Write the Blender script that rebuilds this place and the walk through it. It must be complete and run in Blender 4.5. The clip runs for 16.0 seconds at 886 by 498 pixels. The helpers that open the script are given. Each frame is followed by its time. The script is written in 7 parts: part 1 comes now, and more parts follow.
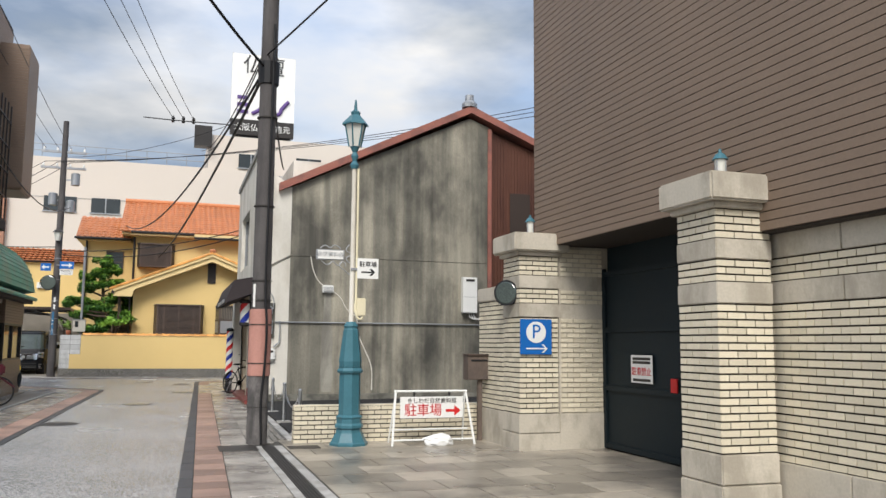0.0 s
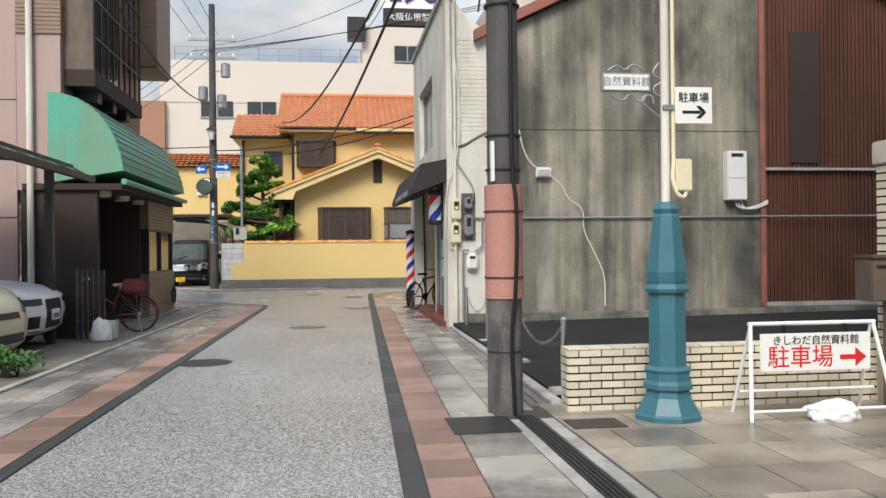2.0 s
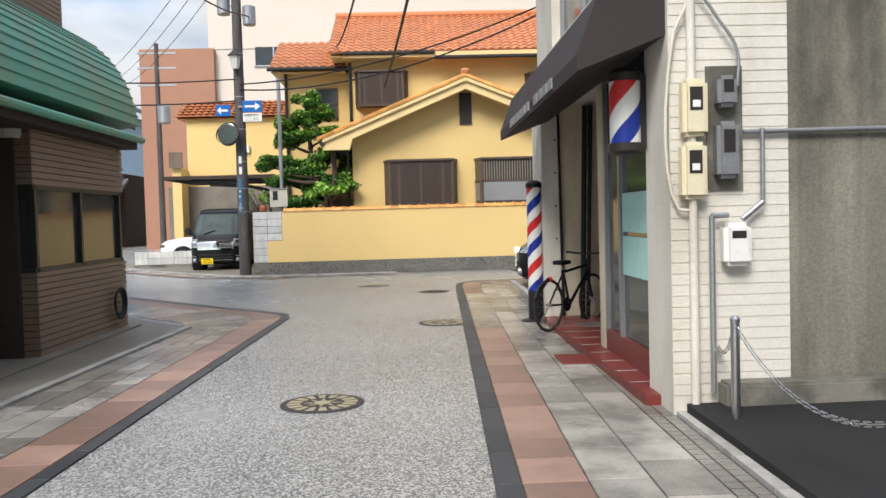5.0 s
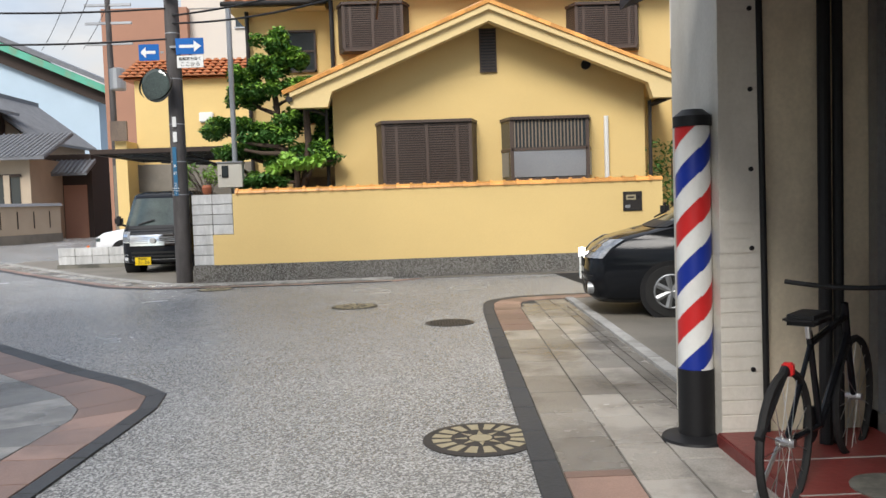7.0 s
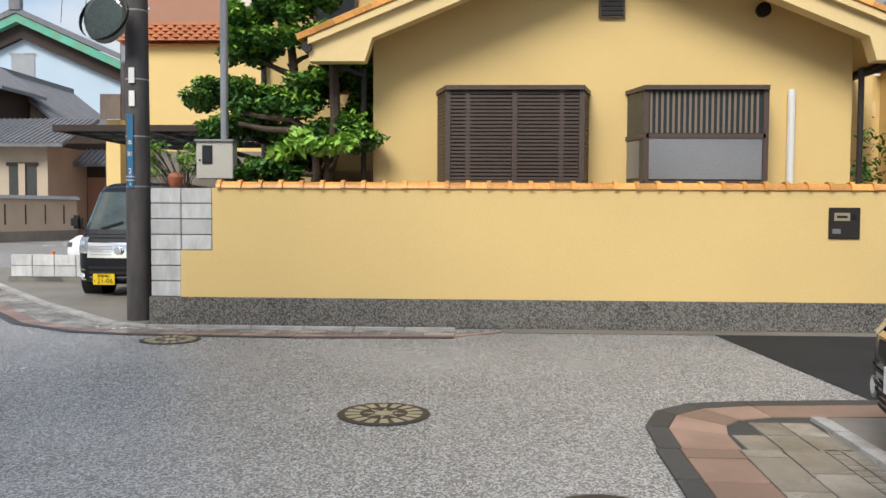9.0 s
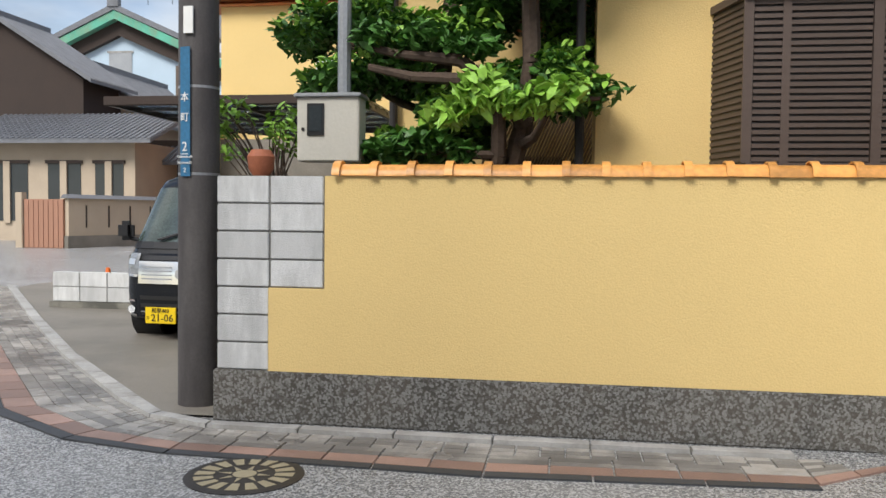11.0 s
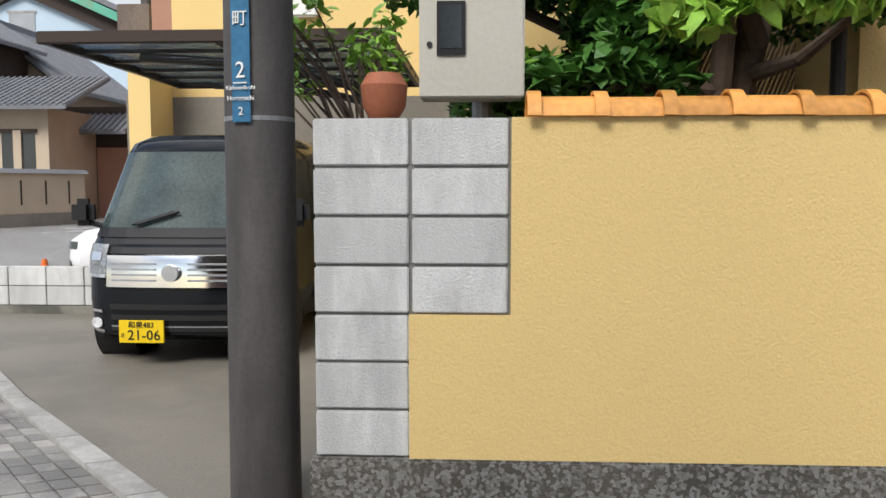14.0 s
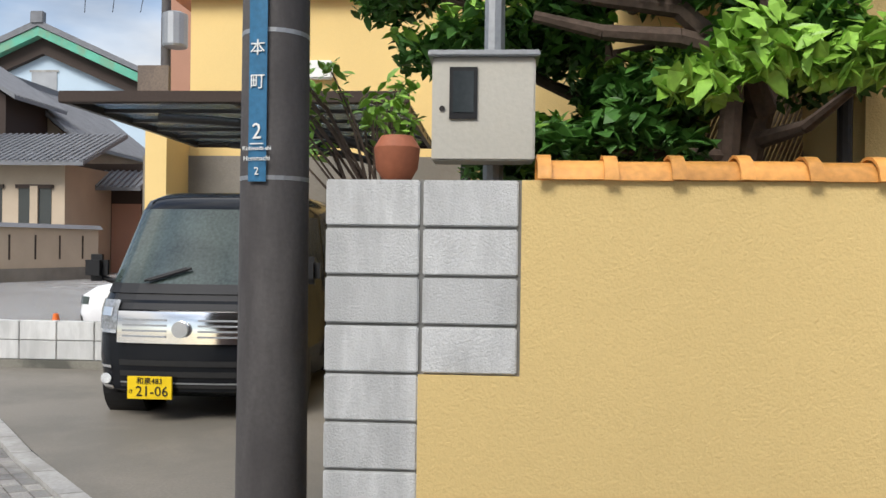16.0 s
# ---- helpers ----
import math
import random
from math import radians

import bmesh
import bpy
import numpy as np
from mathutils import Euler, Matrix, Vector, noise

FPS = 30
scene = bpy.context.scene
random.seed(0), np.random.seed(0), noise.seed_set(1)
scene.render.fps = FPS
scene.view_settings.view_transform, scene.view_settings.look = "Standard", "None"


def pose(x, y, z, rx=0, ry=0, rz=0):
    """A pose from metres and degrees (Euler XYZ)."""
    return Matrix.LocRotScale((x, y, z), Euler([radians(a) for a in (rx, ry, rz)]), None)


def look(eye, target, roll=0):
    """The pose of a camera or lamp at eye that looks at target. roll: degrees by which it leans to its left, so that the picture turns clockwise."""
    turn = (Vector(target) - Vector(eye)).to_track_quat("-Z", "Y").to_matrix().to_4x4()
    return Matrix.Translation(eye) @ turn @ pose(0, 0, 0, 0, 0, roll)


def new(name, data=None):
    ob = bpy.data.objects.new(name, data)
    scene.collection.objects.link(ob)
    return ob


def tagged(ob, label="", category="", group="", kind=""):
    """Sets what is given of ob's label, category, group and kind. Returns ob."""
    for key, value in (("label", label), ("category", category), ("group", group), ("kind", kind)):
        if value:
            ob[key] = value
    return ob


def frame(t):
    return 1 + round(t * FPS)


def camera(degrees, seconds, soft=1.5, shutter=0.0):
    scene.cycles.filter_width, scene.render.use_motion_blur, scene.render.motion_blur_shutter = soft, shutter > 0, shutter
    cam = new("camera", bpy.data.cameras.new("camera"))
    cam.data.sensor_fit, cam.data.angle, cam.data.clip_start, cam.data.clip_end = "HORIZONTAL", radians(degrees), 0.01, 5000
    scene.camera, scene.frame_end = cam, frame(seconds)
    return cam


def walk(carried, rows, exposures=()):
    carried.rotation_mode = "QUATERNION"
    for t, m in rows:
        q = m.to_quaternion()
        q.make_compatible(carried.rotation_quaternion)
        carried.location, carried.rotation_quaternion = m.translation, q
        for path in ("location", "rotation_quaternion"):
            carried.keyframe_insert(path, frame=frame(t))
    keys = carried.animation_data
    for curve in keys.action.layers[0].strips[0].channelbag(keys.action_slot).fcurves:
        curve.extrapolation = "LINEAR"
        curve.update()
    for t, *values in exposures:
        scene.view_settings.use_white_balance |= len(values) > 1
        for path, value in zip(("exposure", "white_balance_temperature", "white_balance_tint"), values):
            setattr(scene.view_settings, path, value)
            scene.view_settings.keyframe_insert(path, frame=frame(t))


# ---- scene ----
cam = camera(56.7, 16.0)
PATH = [
    (0, (0.079, -0.352, 1.512), (0.698, 1.535, 1.743), 0.5),
    (0.5, (-0.035, 0.884, 1.474), (0.403, 2.831, 1.61), 0.2),
    (1, (-0.171, 2.346, 1.448), (0.163, 4.317, 1.509), -0.1),
    (1.5, (-0.203, 3.79, 1.464), (0.089, 5.769, 1.48), -0.6),
    (2, (-0.153, 5.296, 1.459), (0.115, 7.278, 1.46), -0.6),
    (2.5, (-0.042, 6.779, 1.46), (0.196, 8.765, 1.451), -0.5),
    (3, (0.07, 8.249, 1.462), (0.276, 10.238, 1.44), -0.3),
    (3.5, (0.177, 9.751, 1.463), (0.334, 11.745, 1.426), -0.2),
    (4, (0.19, 11.301, 1.461), (0.302, 13.297, 1.411), -0.6),
    (4.5, (0.144, 12.916, 1.475), (0.226, 14.914, 1.413), -1.2),
    (7, (0.205, 21.106, 1.468), (0.253, 23.102, 1.355), -1.9),
    (7.5, (0.094, 22.617, 1.41), (0.133, 24.614, 1.31), -1.5),
    (8, (0.024, 24.175, 1.449), (0.036, 26.172, 1.349), -1.0),
    (8.5, (-0.027, 25.664, 1.44), (-0.05, 27.662, 1.349), -0.4),
    (9, (-0.156, 27.056, 1.489), (-0.235, 29.053, 1.398), 0.3),
    (9.5, (-0.352, 28.45, 1.548), (-0.528, 30.44, 1.451), 0.8),
    (10, (-0.68, 29.756, 1.55), (-0.983, 31.731, 1.463), 1.3),
    (12.3, (-3.389, 33.74, 1.465), (-3.652, 35.72, 1.38), -0.38),
    (12.5, (-3.529, 33.958, 1.476), (-3.772, 35.941, 1.375), -0.04),
    (13, (-3.69, 34.172, 1.47), (-3.871, 36.158, 1.327), 0.15),
    (13.5, (-3.687, 34.14, 1.501), (-3.806, 36.129, 1.336), 0.04),
    (14, (-3.642, 34.15, 1.501), (-3.74, 36.141, 1.348), -0.02),
    (14.5, (-3.635, 34.164, 1.5), (-3.732, 36.159, 1.387), -0.03),
    (15, (-3.66, 34.135, 1.514), (-3.766, 36.132, 1.496), 0.4),
    (15.5, (-3.663, 34.125, 1.513), (-3.778, 36.122, 1.527), 0.71),
    (16, (-3.642, 34.122, 1.505), (-3.765, 36.118, 1.497), 0.72),
]
S = 0.89  # metres per unit of the plan below
EXPO = [(0, 0.46), (0.6, 0.4), (1.5, 0.44), (4.5, 0.7), (8, 0.54), (16, 0.58)]
walk(cam, [(t, look(Vector(eye) * S, Vector(target) * S, roll)) for t, eye, target, roll in PATH], EXPO)

# ---- world and sun: overcast with blue breaks ----
world = bpy.data.worlds.new("world")
scene.world = world
world.use_nodes = True
wn, wl = world.node_tree.nodes, world.node_tree.links
sky = wn.new("ShaderNodeTexSky")
sky.sky_type, sky.sun_disc = "NISHITA", False
sky.sun_elevation, sky.sun_rotation = radians(44), radians(200)
bg = wn["Background"]
bg.inputs["Strength"].default_value = 0.12
tc = wn.new("ShaderNodeTexCoord")
mp = wn.new("ShaderNodeMapping")
mp.inputs["Scale"].default_value = (1.0, 1.0, 2.6)
cn = wn.new("ShaderNodeTexNoise")
cn.inputs["Scale"].default_value, cn.inputs["Detail"].default_value = 2.2, 6
cr = wn.new("ShaderNodeValToRGB")
cr.color_ramp.elements[0].position, cr.color_ramp.elements[1].position = 0.36, 0.62
mixw = wn.new("ShaderNodeMixRGB")
mixw.inputs[2].default_value = (4.8, 4.75, 4.7, 1)
wl.new(tc.outputs["Generated"], mp.inputs["Vector"])
wl.new(mp.outputs["Vector"], cn.inputs["Vector"])
wl.new(cn.outputs["Fac"], cr.inputs["Fac"])
wl.new(cr.outputs["Color"], mixw.inputs[0])
wl.new(sky.outputs["Color"], mixw.inputs[1])
under, ur, um = wn.new("ShaderNodeTexNoise"), wn.new("ShaderNodeValToRGB"), wn.new("ShaderNodeMixRGB")
under.inputs["Scale"].default_value, under.inputs["Detail"].default_value = 3.1, 7
ur.color_ramp.elements[0].position, ur.color_ramp.elements[1].position = 0.42, 0.66
ur.color_ramp.elements[0].color, ur.color_ramp.elements[1].color = (1, 1, 1, 1), (0.4, 0.47, 0.56, 1)
um.blend_type, um.inputs[0].default_value = "MULTIPLY", 1.0
wl.new(mp.outputs["Vector"], under.inputs["Vector"])
wl.new(under.outputs["Fac"], ur.inputs["Fac"])
wl.new(mixw.outputs["Color"], um.inputs[1])
wl.new(ur.outputs["Color"], um.inputs[2])
sep, zr, grad = wn.new("ShaderNodeSeparateXYZ"), wn.new("ShaderNodeMapRange"), wn.new("ShaderNodeMixRGB")
zr.inputs["From Min"].default_value, zr.inputs["From Max"].default_value = 0.1, 1.0
zr.inputs["To Min"].default_value, zr.inputs["To Max"].default_value = 0.85, 2.3
grad.blend_type, grad.inputs[0].default_value = "MULTIPLY", 1.0
wl.new(tc.outputs["Generated"], sep.inputs[0])
wl.new(sep.outputs["Z"], zr.inputs["Value"])
wl.new(um.outputs["Color"], grad.inputs[1])
wl.new(zr.outputs[0], grad.inputs[2])
wl.new(grad.outputs["Color"], bg.inputs["Color"])
sun = new("sun", bpy.data.lights.new("sun", "SUN"))
sun.data.energy, sun.data.angle, sun.data.color = 2.5, radians(25), (1, 0.96, 0.9)
sun.matrix_world = look((0, 0, 24), (9, 23, 0))


# ---- materials ----
def material(name, col, rough=0.7, var=0.18, big=1.2, fine=45, bump=0.15, metal=0.0, rand=0.0, stain=None, streak=0.0, speck=0.0, spec=0.3, grain=75, drips=False):
    """A surface: base colour with coarse and fine variation, relief, and, where asked, stains, vertical streaks or pale specks."""
    m = bpy.data.materials.new(name)
    m.use_nodes = True
    n, l = m.node_tree.nodes, m.node_tree.links
    b = n["Principled BSDF"]
    b.inputs["Roughness"].default_value, b.inputs["Metallic"].default_value = rough, metal
    b.inputs["Specular IOR Level"].default_value = spec
    geo = n.new("ShaderNodeNewGeometry")
    a, f = n.new("ShaderNodeTexNoise"), n.new("ShaderNodeTexNoise")
    a.inputs["Scale"].default_value, a.inputs["Detail"].default_value = big, 5
    f.inputs["Scale"].default_value, f.inputs["Detail"].default_value = fine, 3
    l.new(geo.outputs["Position"], a.inputs["Vector"])
    l.new(geo.outputs["Position"], f.inputs["Vector"])
    add = n.new("ShaderNodeMath")
    l.new(a.outputs["Fac"], add.inputs[0])
    l.new(f.outputs["Fac"], add.inputs[1])
    last = add
    if rand:
        info = n.new("ShaderNodeObjectInfo")
        ma = n.new("ShaderNodeMath")
        ma.operation = "MULTIPLY_ADD"
        l.new(info.outputs["Random"], ma.inputs[0])
        ma.inputs[1].default_value = rand * 2
        l.new(add.outputs[0], ma.inputs[2])
        mb = n.new("ShaderNodeMath")
        mb.operation = "SUBTRACT"
        l.new(ma.outputs[0], mb.inputs[0])
        mb.inputs[1].default_value = rand
        last = mb
    ramp = n.new("ShaderNodeMapRange")
    ramp.inputs["From Min"].default_value, ramp.inputs["From Max"].default_value = 0.6, 1.4
    l.new(last.outputs[0], ramp.inputs["Value"])
    mix = n.new("ShaderNodeMixRGB")
    mix.inputs[1].default_value = (*[c * (1 - var) for c in col], 1)
    mix.inputs[2].default_value = (*[min(1, c * (1 + var)) for c in col], 1)
    l.new(ramp.outputs[0], mix.inputs[0])
    out = mix
    if stain:
        scol, amount, sc, stretch = stain
        mpn, sn, sr, sm = n.new("ShaderNodeMapping"), n.new("ShaderNodeTexNoise"), n.new("ShaderNodeValToRGB"), n.new("ShaderNodeMixRGB")
        mpn.inputs["Scale"].default_value = (1, 1, stretch)
        l.new(geo.outputs["Position"], mpn.inputs["Vector"])
        l.new(mpn.outputs["Vector"], sn.inputs["Vector"])
        sn.inputs["Scale"].default_value, sn.inputs["Detail"].default_value = sc, 7
        sn.inputs["Roughness"].default_value = 0.62
        sr.color_ramp.elements[0].position, sr.color_ramp.elements[1].position = 0.44, 0.6
        sr.color_ramp.elements[1].color = (amount, amount, amount, 1)
        l.new(sn.outputs["Fac"], sr.inputs["Fac"])
        l.new(sr.outputs["Color"], sm.inputs[0])
        l.new(out.outputs[0], sm.inputs[1])
        sm.inputs[2].default_value = (*scol, 1)
        out = sm
    if drips:
        # rain runs in narrow vertical trails, over dark and pale patches alike
        dm, dn, dr_, dx_ = n.new("ShaderNodeMapping"), n.new("ShaderNodeTexNoise"), n.new("ShaderNodeValToRGB"), n.new("ShaderNodeMixRGB")
        dm.inputs["Scale"].default_value = (2.6, 2.6, 0.12)
        l.new(geo.outputs["Position"], dm.inputs["Vector"])
        l.new(dm.outputs["Vector"], dn.inputs["Vector"])
        dn.inputs["Scale"].default_value, dn.inputs["Detail"].default_value = 1.6, 6
        dr_.color_ramp.elements[0].position, dr_.color_ramp.elements[1].position = 0.4, 0.68
        dr_.color_ramp.elements[0].color, dr_.color_ramp.elements[1].color = (0.62, 0.62, 0.6, 1), (1.25, 1.22, 1.14, 1)
        dx_.blend_type, dx_.inputs[0].default_value = "MULTIPLY", 1.0
        l.new(dn.outputs["Fac"], dr_.inputs["Fac"])
        l.new(out.outputs[0], dx_.inputs[1])
        l.new(dr_.outputs["Color"], dx_.inputs[2])
        out = dx_
    if speck:
        v, vr, vm = n.new("ShaderNodeTexVoronoi"), n.new("ShaderNodeValToRGB"), n.new("ShaderNodeMixRGB")
        v.inputs["Scale"].default_value = grain
        l.new(geo.outputs["Position"], v.inputs["Vector"])
        l.new(v.outputs["Color"], vr.inputs["Fac"])
        vr.color_ramp.elements[0].position, vr.color_ramp.elements[1].position = 0.4, 0.75
        vr.color_ramp.elements[1].color = (speck, speck, speck, 1)
        l.new(vr.outputs["Color"], vm.inputs[0])
        l.new(out.outputs[0], vm.inputs[1])
        vm.inputs[2].default_value = (0.55, 0.55, 0.53, 1)
        out = vm
    l.new(out.outputs[0], b.inputs["Base Color"])
    if bump:
        bp = n.new("ShaderNodeBump")
        bp.inputs["Strength"].default_value, bp.inputs["Distance"].default_value = bump, 0.01
        l.new(f.outputs["Fac"], bp.inputs["Height"])
        l.new(bp.outputs["Normal"], b.inputs["Normal"])
    rr = n.new("ShaderNodeMapRange")
    rr.inputs["To Min"].default_value, rr.inputs["To Max"].default_value = max(0.02, rough - 0.1), min(1, rough + 0.1)
    l.new(a.outputs["Fac"], rr.inputs["Value"])
    l.new(rr.outputs[0], b.inputs["Roughness"])
    return m


def glass_material(name, col, rough=0.05):
    m = bpy.data.materials.new(name)
    m.use_nodes = True
    b = m.node_tree.nodes["Principled BSDF"]
    b.inputs["Base Color"].default_value = (*col, 1)
    b.inputs["Roughness"].default_value = rough
    b.inputs["Transmission Weight"].default_value = 0.75
    return m


M = {}
for key, *args in (
    ("asphalt", (0.18, 0.18, 0.18), dict(rough=0.24, var=0.4, big=0.5, fine=170, bump=0.5, speck=0.75, grain=95, spec=0.5, stain=((0.12, 0.125, 0.13), 0.5, 0.45, 1))),
    ("lot", (0.028, 0.028, 0.029), dict(rough=0.75, var=0.4, fine=120, bump=0.9, spec=0.15)),
    ("drive", (0.2, 0.18, 0.15), dict(rough=0.6, var=0.2, big=0.9, fine=60, stain=((0.13, 0.12, 0.1), 0.6, 0.8, 1))),
    ("strip", (0.045, 0.047, 0.05), dict(rough=0.5, var=0.25, rand=0.3)),
    ("pinktile", (0.28, 0.178, 0.14), dict(rough=0.4, var=0.3, rand=0.5, fine=90, stain=((0.16, 0.11, 0.09), 0.5, 1.6, 1))),
    ("greytile", (0.3, 0.28, 0.25), dict(rough=0.26, var=0.32, rand=0.6, fine=90, stain=((0.11, 0.1, 0.09), 0.7, 1.3, 1))),
    ("plaza", (0.3, 0.265, 0.215), dict(rough=0.3, var=0.3, rand=0.5, fine=80, stain=((0.1, 0.09, 0.078), 0.7, 1.1, 1))),
    ("joint", (0.06, 0.057, 0.05), dict(rough=0.9)),
    ("kerb", (0.38, 0.37, 0.35), dict(rough=0.7, rand=0.2, stain=((0.2, 0.19, 0.17), 0.6, 3, 1))),
    ("iron", (0.06, 0.055, 0.05), dict(rough=0.5, metal=0.6)),
    ("yellow", (0.69, 0.505, 0.215), dict(rough=0.85, var=0.06, big=0.7, fine=95, bump=0.42)),
    ("yellowtrim", (0.72, 0.55, 0.27), dict(rough=0.7, var=0.06)),
    ("base", (0.1, 0.09, 0.075), dict(speck=0.3, rough=0.85, var=0.3, fine=150, bump=0.9, stain=((0.05, 0.048, 0.042), 0.6, 1.5, 1))),
    ("block", (0.57, 0.57, 0.555), dict(rough=0.9, var=0.13, rand=0.45, fine=130, bump=0.5, stain=((0.36, 0.36, 0.35), 0.6, 5, 0.25))),
    ("mortar", (0.2, 0.195, 0.18), dict(rough=0.95, fine=120)),
    ("rooftile", (0.43, 0.165, 0.07), dict(rough=0.45, var=0.35, big=2.5, rand=0.45, fine=30)),
    ("coping", (0.62, 0.29, 0.075), dict(rough=0.35, var=0.3, big=3, rand=0.35, fine=30)),
    ("brownmetal", (0.085, 0.062, 0.05), dict(rough=0.45, var=0.1)),
    ("darkframe", (0.03, 0.027, 0.025), dict(rough=0.4)),
    ("black", (0.012, 0.012, 0.013), dict(rough=0.5, bump=0)),
    ("rubber", (0.02, 0.02, 0.02), dict(rough=0.8)),
    ("concrete", (0.27, 0.255, 0.215), dict(rough=0.9, var=0.35, big=0.7, fine=60, bump=0.5, stain=((0.07, 0.068, 0.062), 0.88, 0.55, 0.55), drips=True)),
    ("runoff", (0.3, 0.285, 0.24), dict(rough=0.9, var=0.3, big=2.2, fine=60, bump=0.5, stain=((0.16, 0.15, 0.13), 0.8, 2.5, 0.3))),
    ("footing", (0.2, 0.19, 0.16), dict(rough=0.95, stain=((0.07, 0.07, 0.06), 0.8, 2, 1))),
    ("rust", (0.11, 0.046, 0.03), dict(rough=0.6, var=0.2, big=0.6, stain=((0.07, 0.03, 0.022), 0.7, 1.5, 0.2))),
    ("redroof", (0.30, 0.115, 0.085), dict(rough=0.6, var=0.2, stain=((0.16, 0.08, 0.07), 0.7, 2, 1))),
    ("whitewall", (0.66, 0.63, 0.56), dict(rough=0.75, var=0.08, stain=((0.4, 0.36, 0.29), 0.5, 1.2, 0.4))),
    ("stone", (0.5, 0.455, 0.375), dict(rough=0.75, var=0.12, stain=((0.25, 0.22, 0.17), 0.6, 2.5, 0.5))),
    ("brick", (0.62, 0.56, 0.43), dict(rough=0.45, var=0.12, rand=0.4, fine=60, bump=0.3)),
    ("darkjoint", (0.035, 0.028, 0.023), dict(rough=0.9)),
    ("browntile", (0.2, 0.145, 0.105), dict(rough=0.5, var=0.12, big=1)),
    ("tantile", (0.22, 0.155, 0.11), dict(rough=0.5, var=0.18, rand=0.4)),
    ("browntan", (0.16, 0.12, 0.09), dict(rough=0.6, var=0.3, stain=((0.07, 0.055, 0.05), 0.8, 1.4, 0.4))),
    ("gate", (0.008, 0.015, 0.019), dict(rough=0.6, bump=0.05, spec=0.25)),
    ("copper", (0.10, 0.36, 0.25), dict(rough=0.45, var=0.25, big=1.3, stain=((0.2, 0.27, 0.17), 0.6, 1.0, 0.5))),
    ("pink", (0.40, 0.29, 0.26), dict(rough=0.7, var=0.07)),
    ("poleconc", (0.085, 0.078, 0.075), dict(rough=0.7, var=0.2, big=3, fine=60, stain=((0.045, 0.04, 0.04), 0.7, 4, 0.2))),
    ("polebare", (0.13, 0.12, 0.115), dict(rough=0.85, var=0.3, big=4, stain=((0.05, 0.048, 0.046), 0.85, 5, 0.4))),
    ("sleeve", (0.40, 0.20, 0.16), dict(rough=0.6, var=0.15)),
    ("teal", (0.045, 0.14, 0.175), dict(rough=0.4, var=0.12, big=4)),
    ("whitepaint", (0.72, 0.72, 0.69), dict(rough=0.45, var=0.05)),
    ("cream", (0.66, 0.6, 0.42), dict(rough=0.5, var=0.06)),
    ("blue", (0.012, 0.12, 0.40), dict(rough=0.4, var=0.05, bump=0)),
    ("dirtyblue", (0.03, 0.13, 0.24), dict(rough=0.5, var=0.25, big=8)),
    ("barberblue", (0.015, 0.035, 0.27), dict(rough=0.3, var=0.05, bump=0)),
    ("red", (0.55, 0.025, 0.025), dict(rough=0.4, var=0.05, bump=0)),
    ("steel", (0.55, 0.55, 0.55), dict(rough=0.3, metal=1.0, var=0.05, bump=0.02)),
    ("galv", (0.33, 0.34, 0.35), dict(rough=0.45, metal=0.7, var=0.15)),
    ("chrome", (0.8, 0.8, 0.8), dict(rough=0.08, metal=1.0, var=0.02, bump=0)),
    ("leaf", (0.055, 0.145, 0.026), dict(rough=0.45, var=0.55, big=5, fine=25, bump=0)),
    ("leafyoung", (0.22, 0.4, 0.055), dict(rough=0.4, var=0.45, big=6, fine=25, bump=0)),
    ("bark", (0.085, 0.06, 0.045), dict(rough=0.9, var=0.35, fine=30, bump=0.6)),
    ("farwall", (0.60, 0.54, 0.47), dict(rough=0.8, var=0.04, big=0.2)),
    ("farbrown", (0.34, 0.18, 0.12), dict(rough=0.8, var=0.08)),
    ("greyroof", (0.15, 0.155, 0.165), dict(rough=0.5, var=0.25, big=2)),
    ("bluewall", (0.42, 0.52, 0.6), dict(rough=0.7, var=0.08, big=0.5)),
    ("tanwall", (0.43, 0.35, 0.26), dict(rough=0.85, var=0.12)),
    ("timber", (0.045, 0.032, 0.026), dict(rough=0.8, var=0.2)),
    ("redtile", (0.17, 0.035, 0.03), dict(rough=0.4, var=0.2)),
    ("carblack", (0.008, 0.009, 0.011), dict(rough=0.1, var=0.05, bump=0, spec=0.18)),
    ("carwhite", (0.75, 0.76, 0.77), dict(rough=0.15, var=0.03, bump=0)),
    ("carbeige", (0.62, 0.57, 0.42), dict(rough=0.18, var=0.03, bump=0)),
    ("carglass", (0.045, 0.06, 0.055), dict(rough=0.03, var=0.5, big=2.5, bump=0, spec=0.55)),
    ("headglass", (0.33, 0.34, 0.35), dict(rough=0.08, var=0.6, big=18, fine=60, bump=0, metal=0.6)),
    ("winglass", (0.035, 0.042, 0.045), dict(rough=0.06, var=0.2, bump=0, spec=0.5)),
    ("curtain", (0.2, 0.16, 0.12), dict(rough=0.9, var=0.1)),
    ("stripecurtain", (0.38, 0.62, 0.58), dict(rough=0.6, var=0.1)),
    ("plateyellow", (0.72, 0.5, 0.01), dict(rough=0.4, var=0.03, bump=0)),
    ("polycarb", (0.3, 0.38, 0.45), dict(rough=0.25, var=0.15)),
    ("cabinet", (0.47, 0.45, 0.39), dict(rough=0.5, var=0.06)),
    ("gold", (0.36, 0.31, 0.2), dict(rough=0.5, var=0.1, metal=0.2)),
    ("creamwall", (0.68, 0.6, 0.45), dict(rough=0.8, var=0.12, stain=((0.36, 0.31, 0.22), 0.5, 1.5, 0.5))),
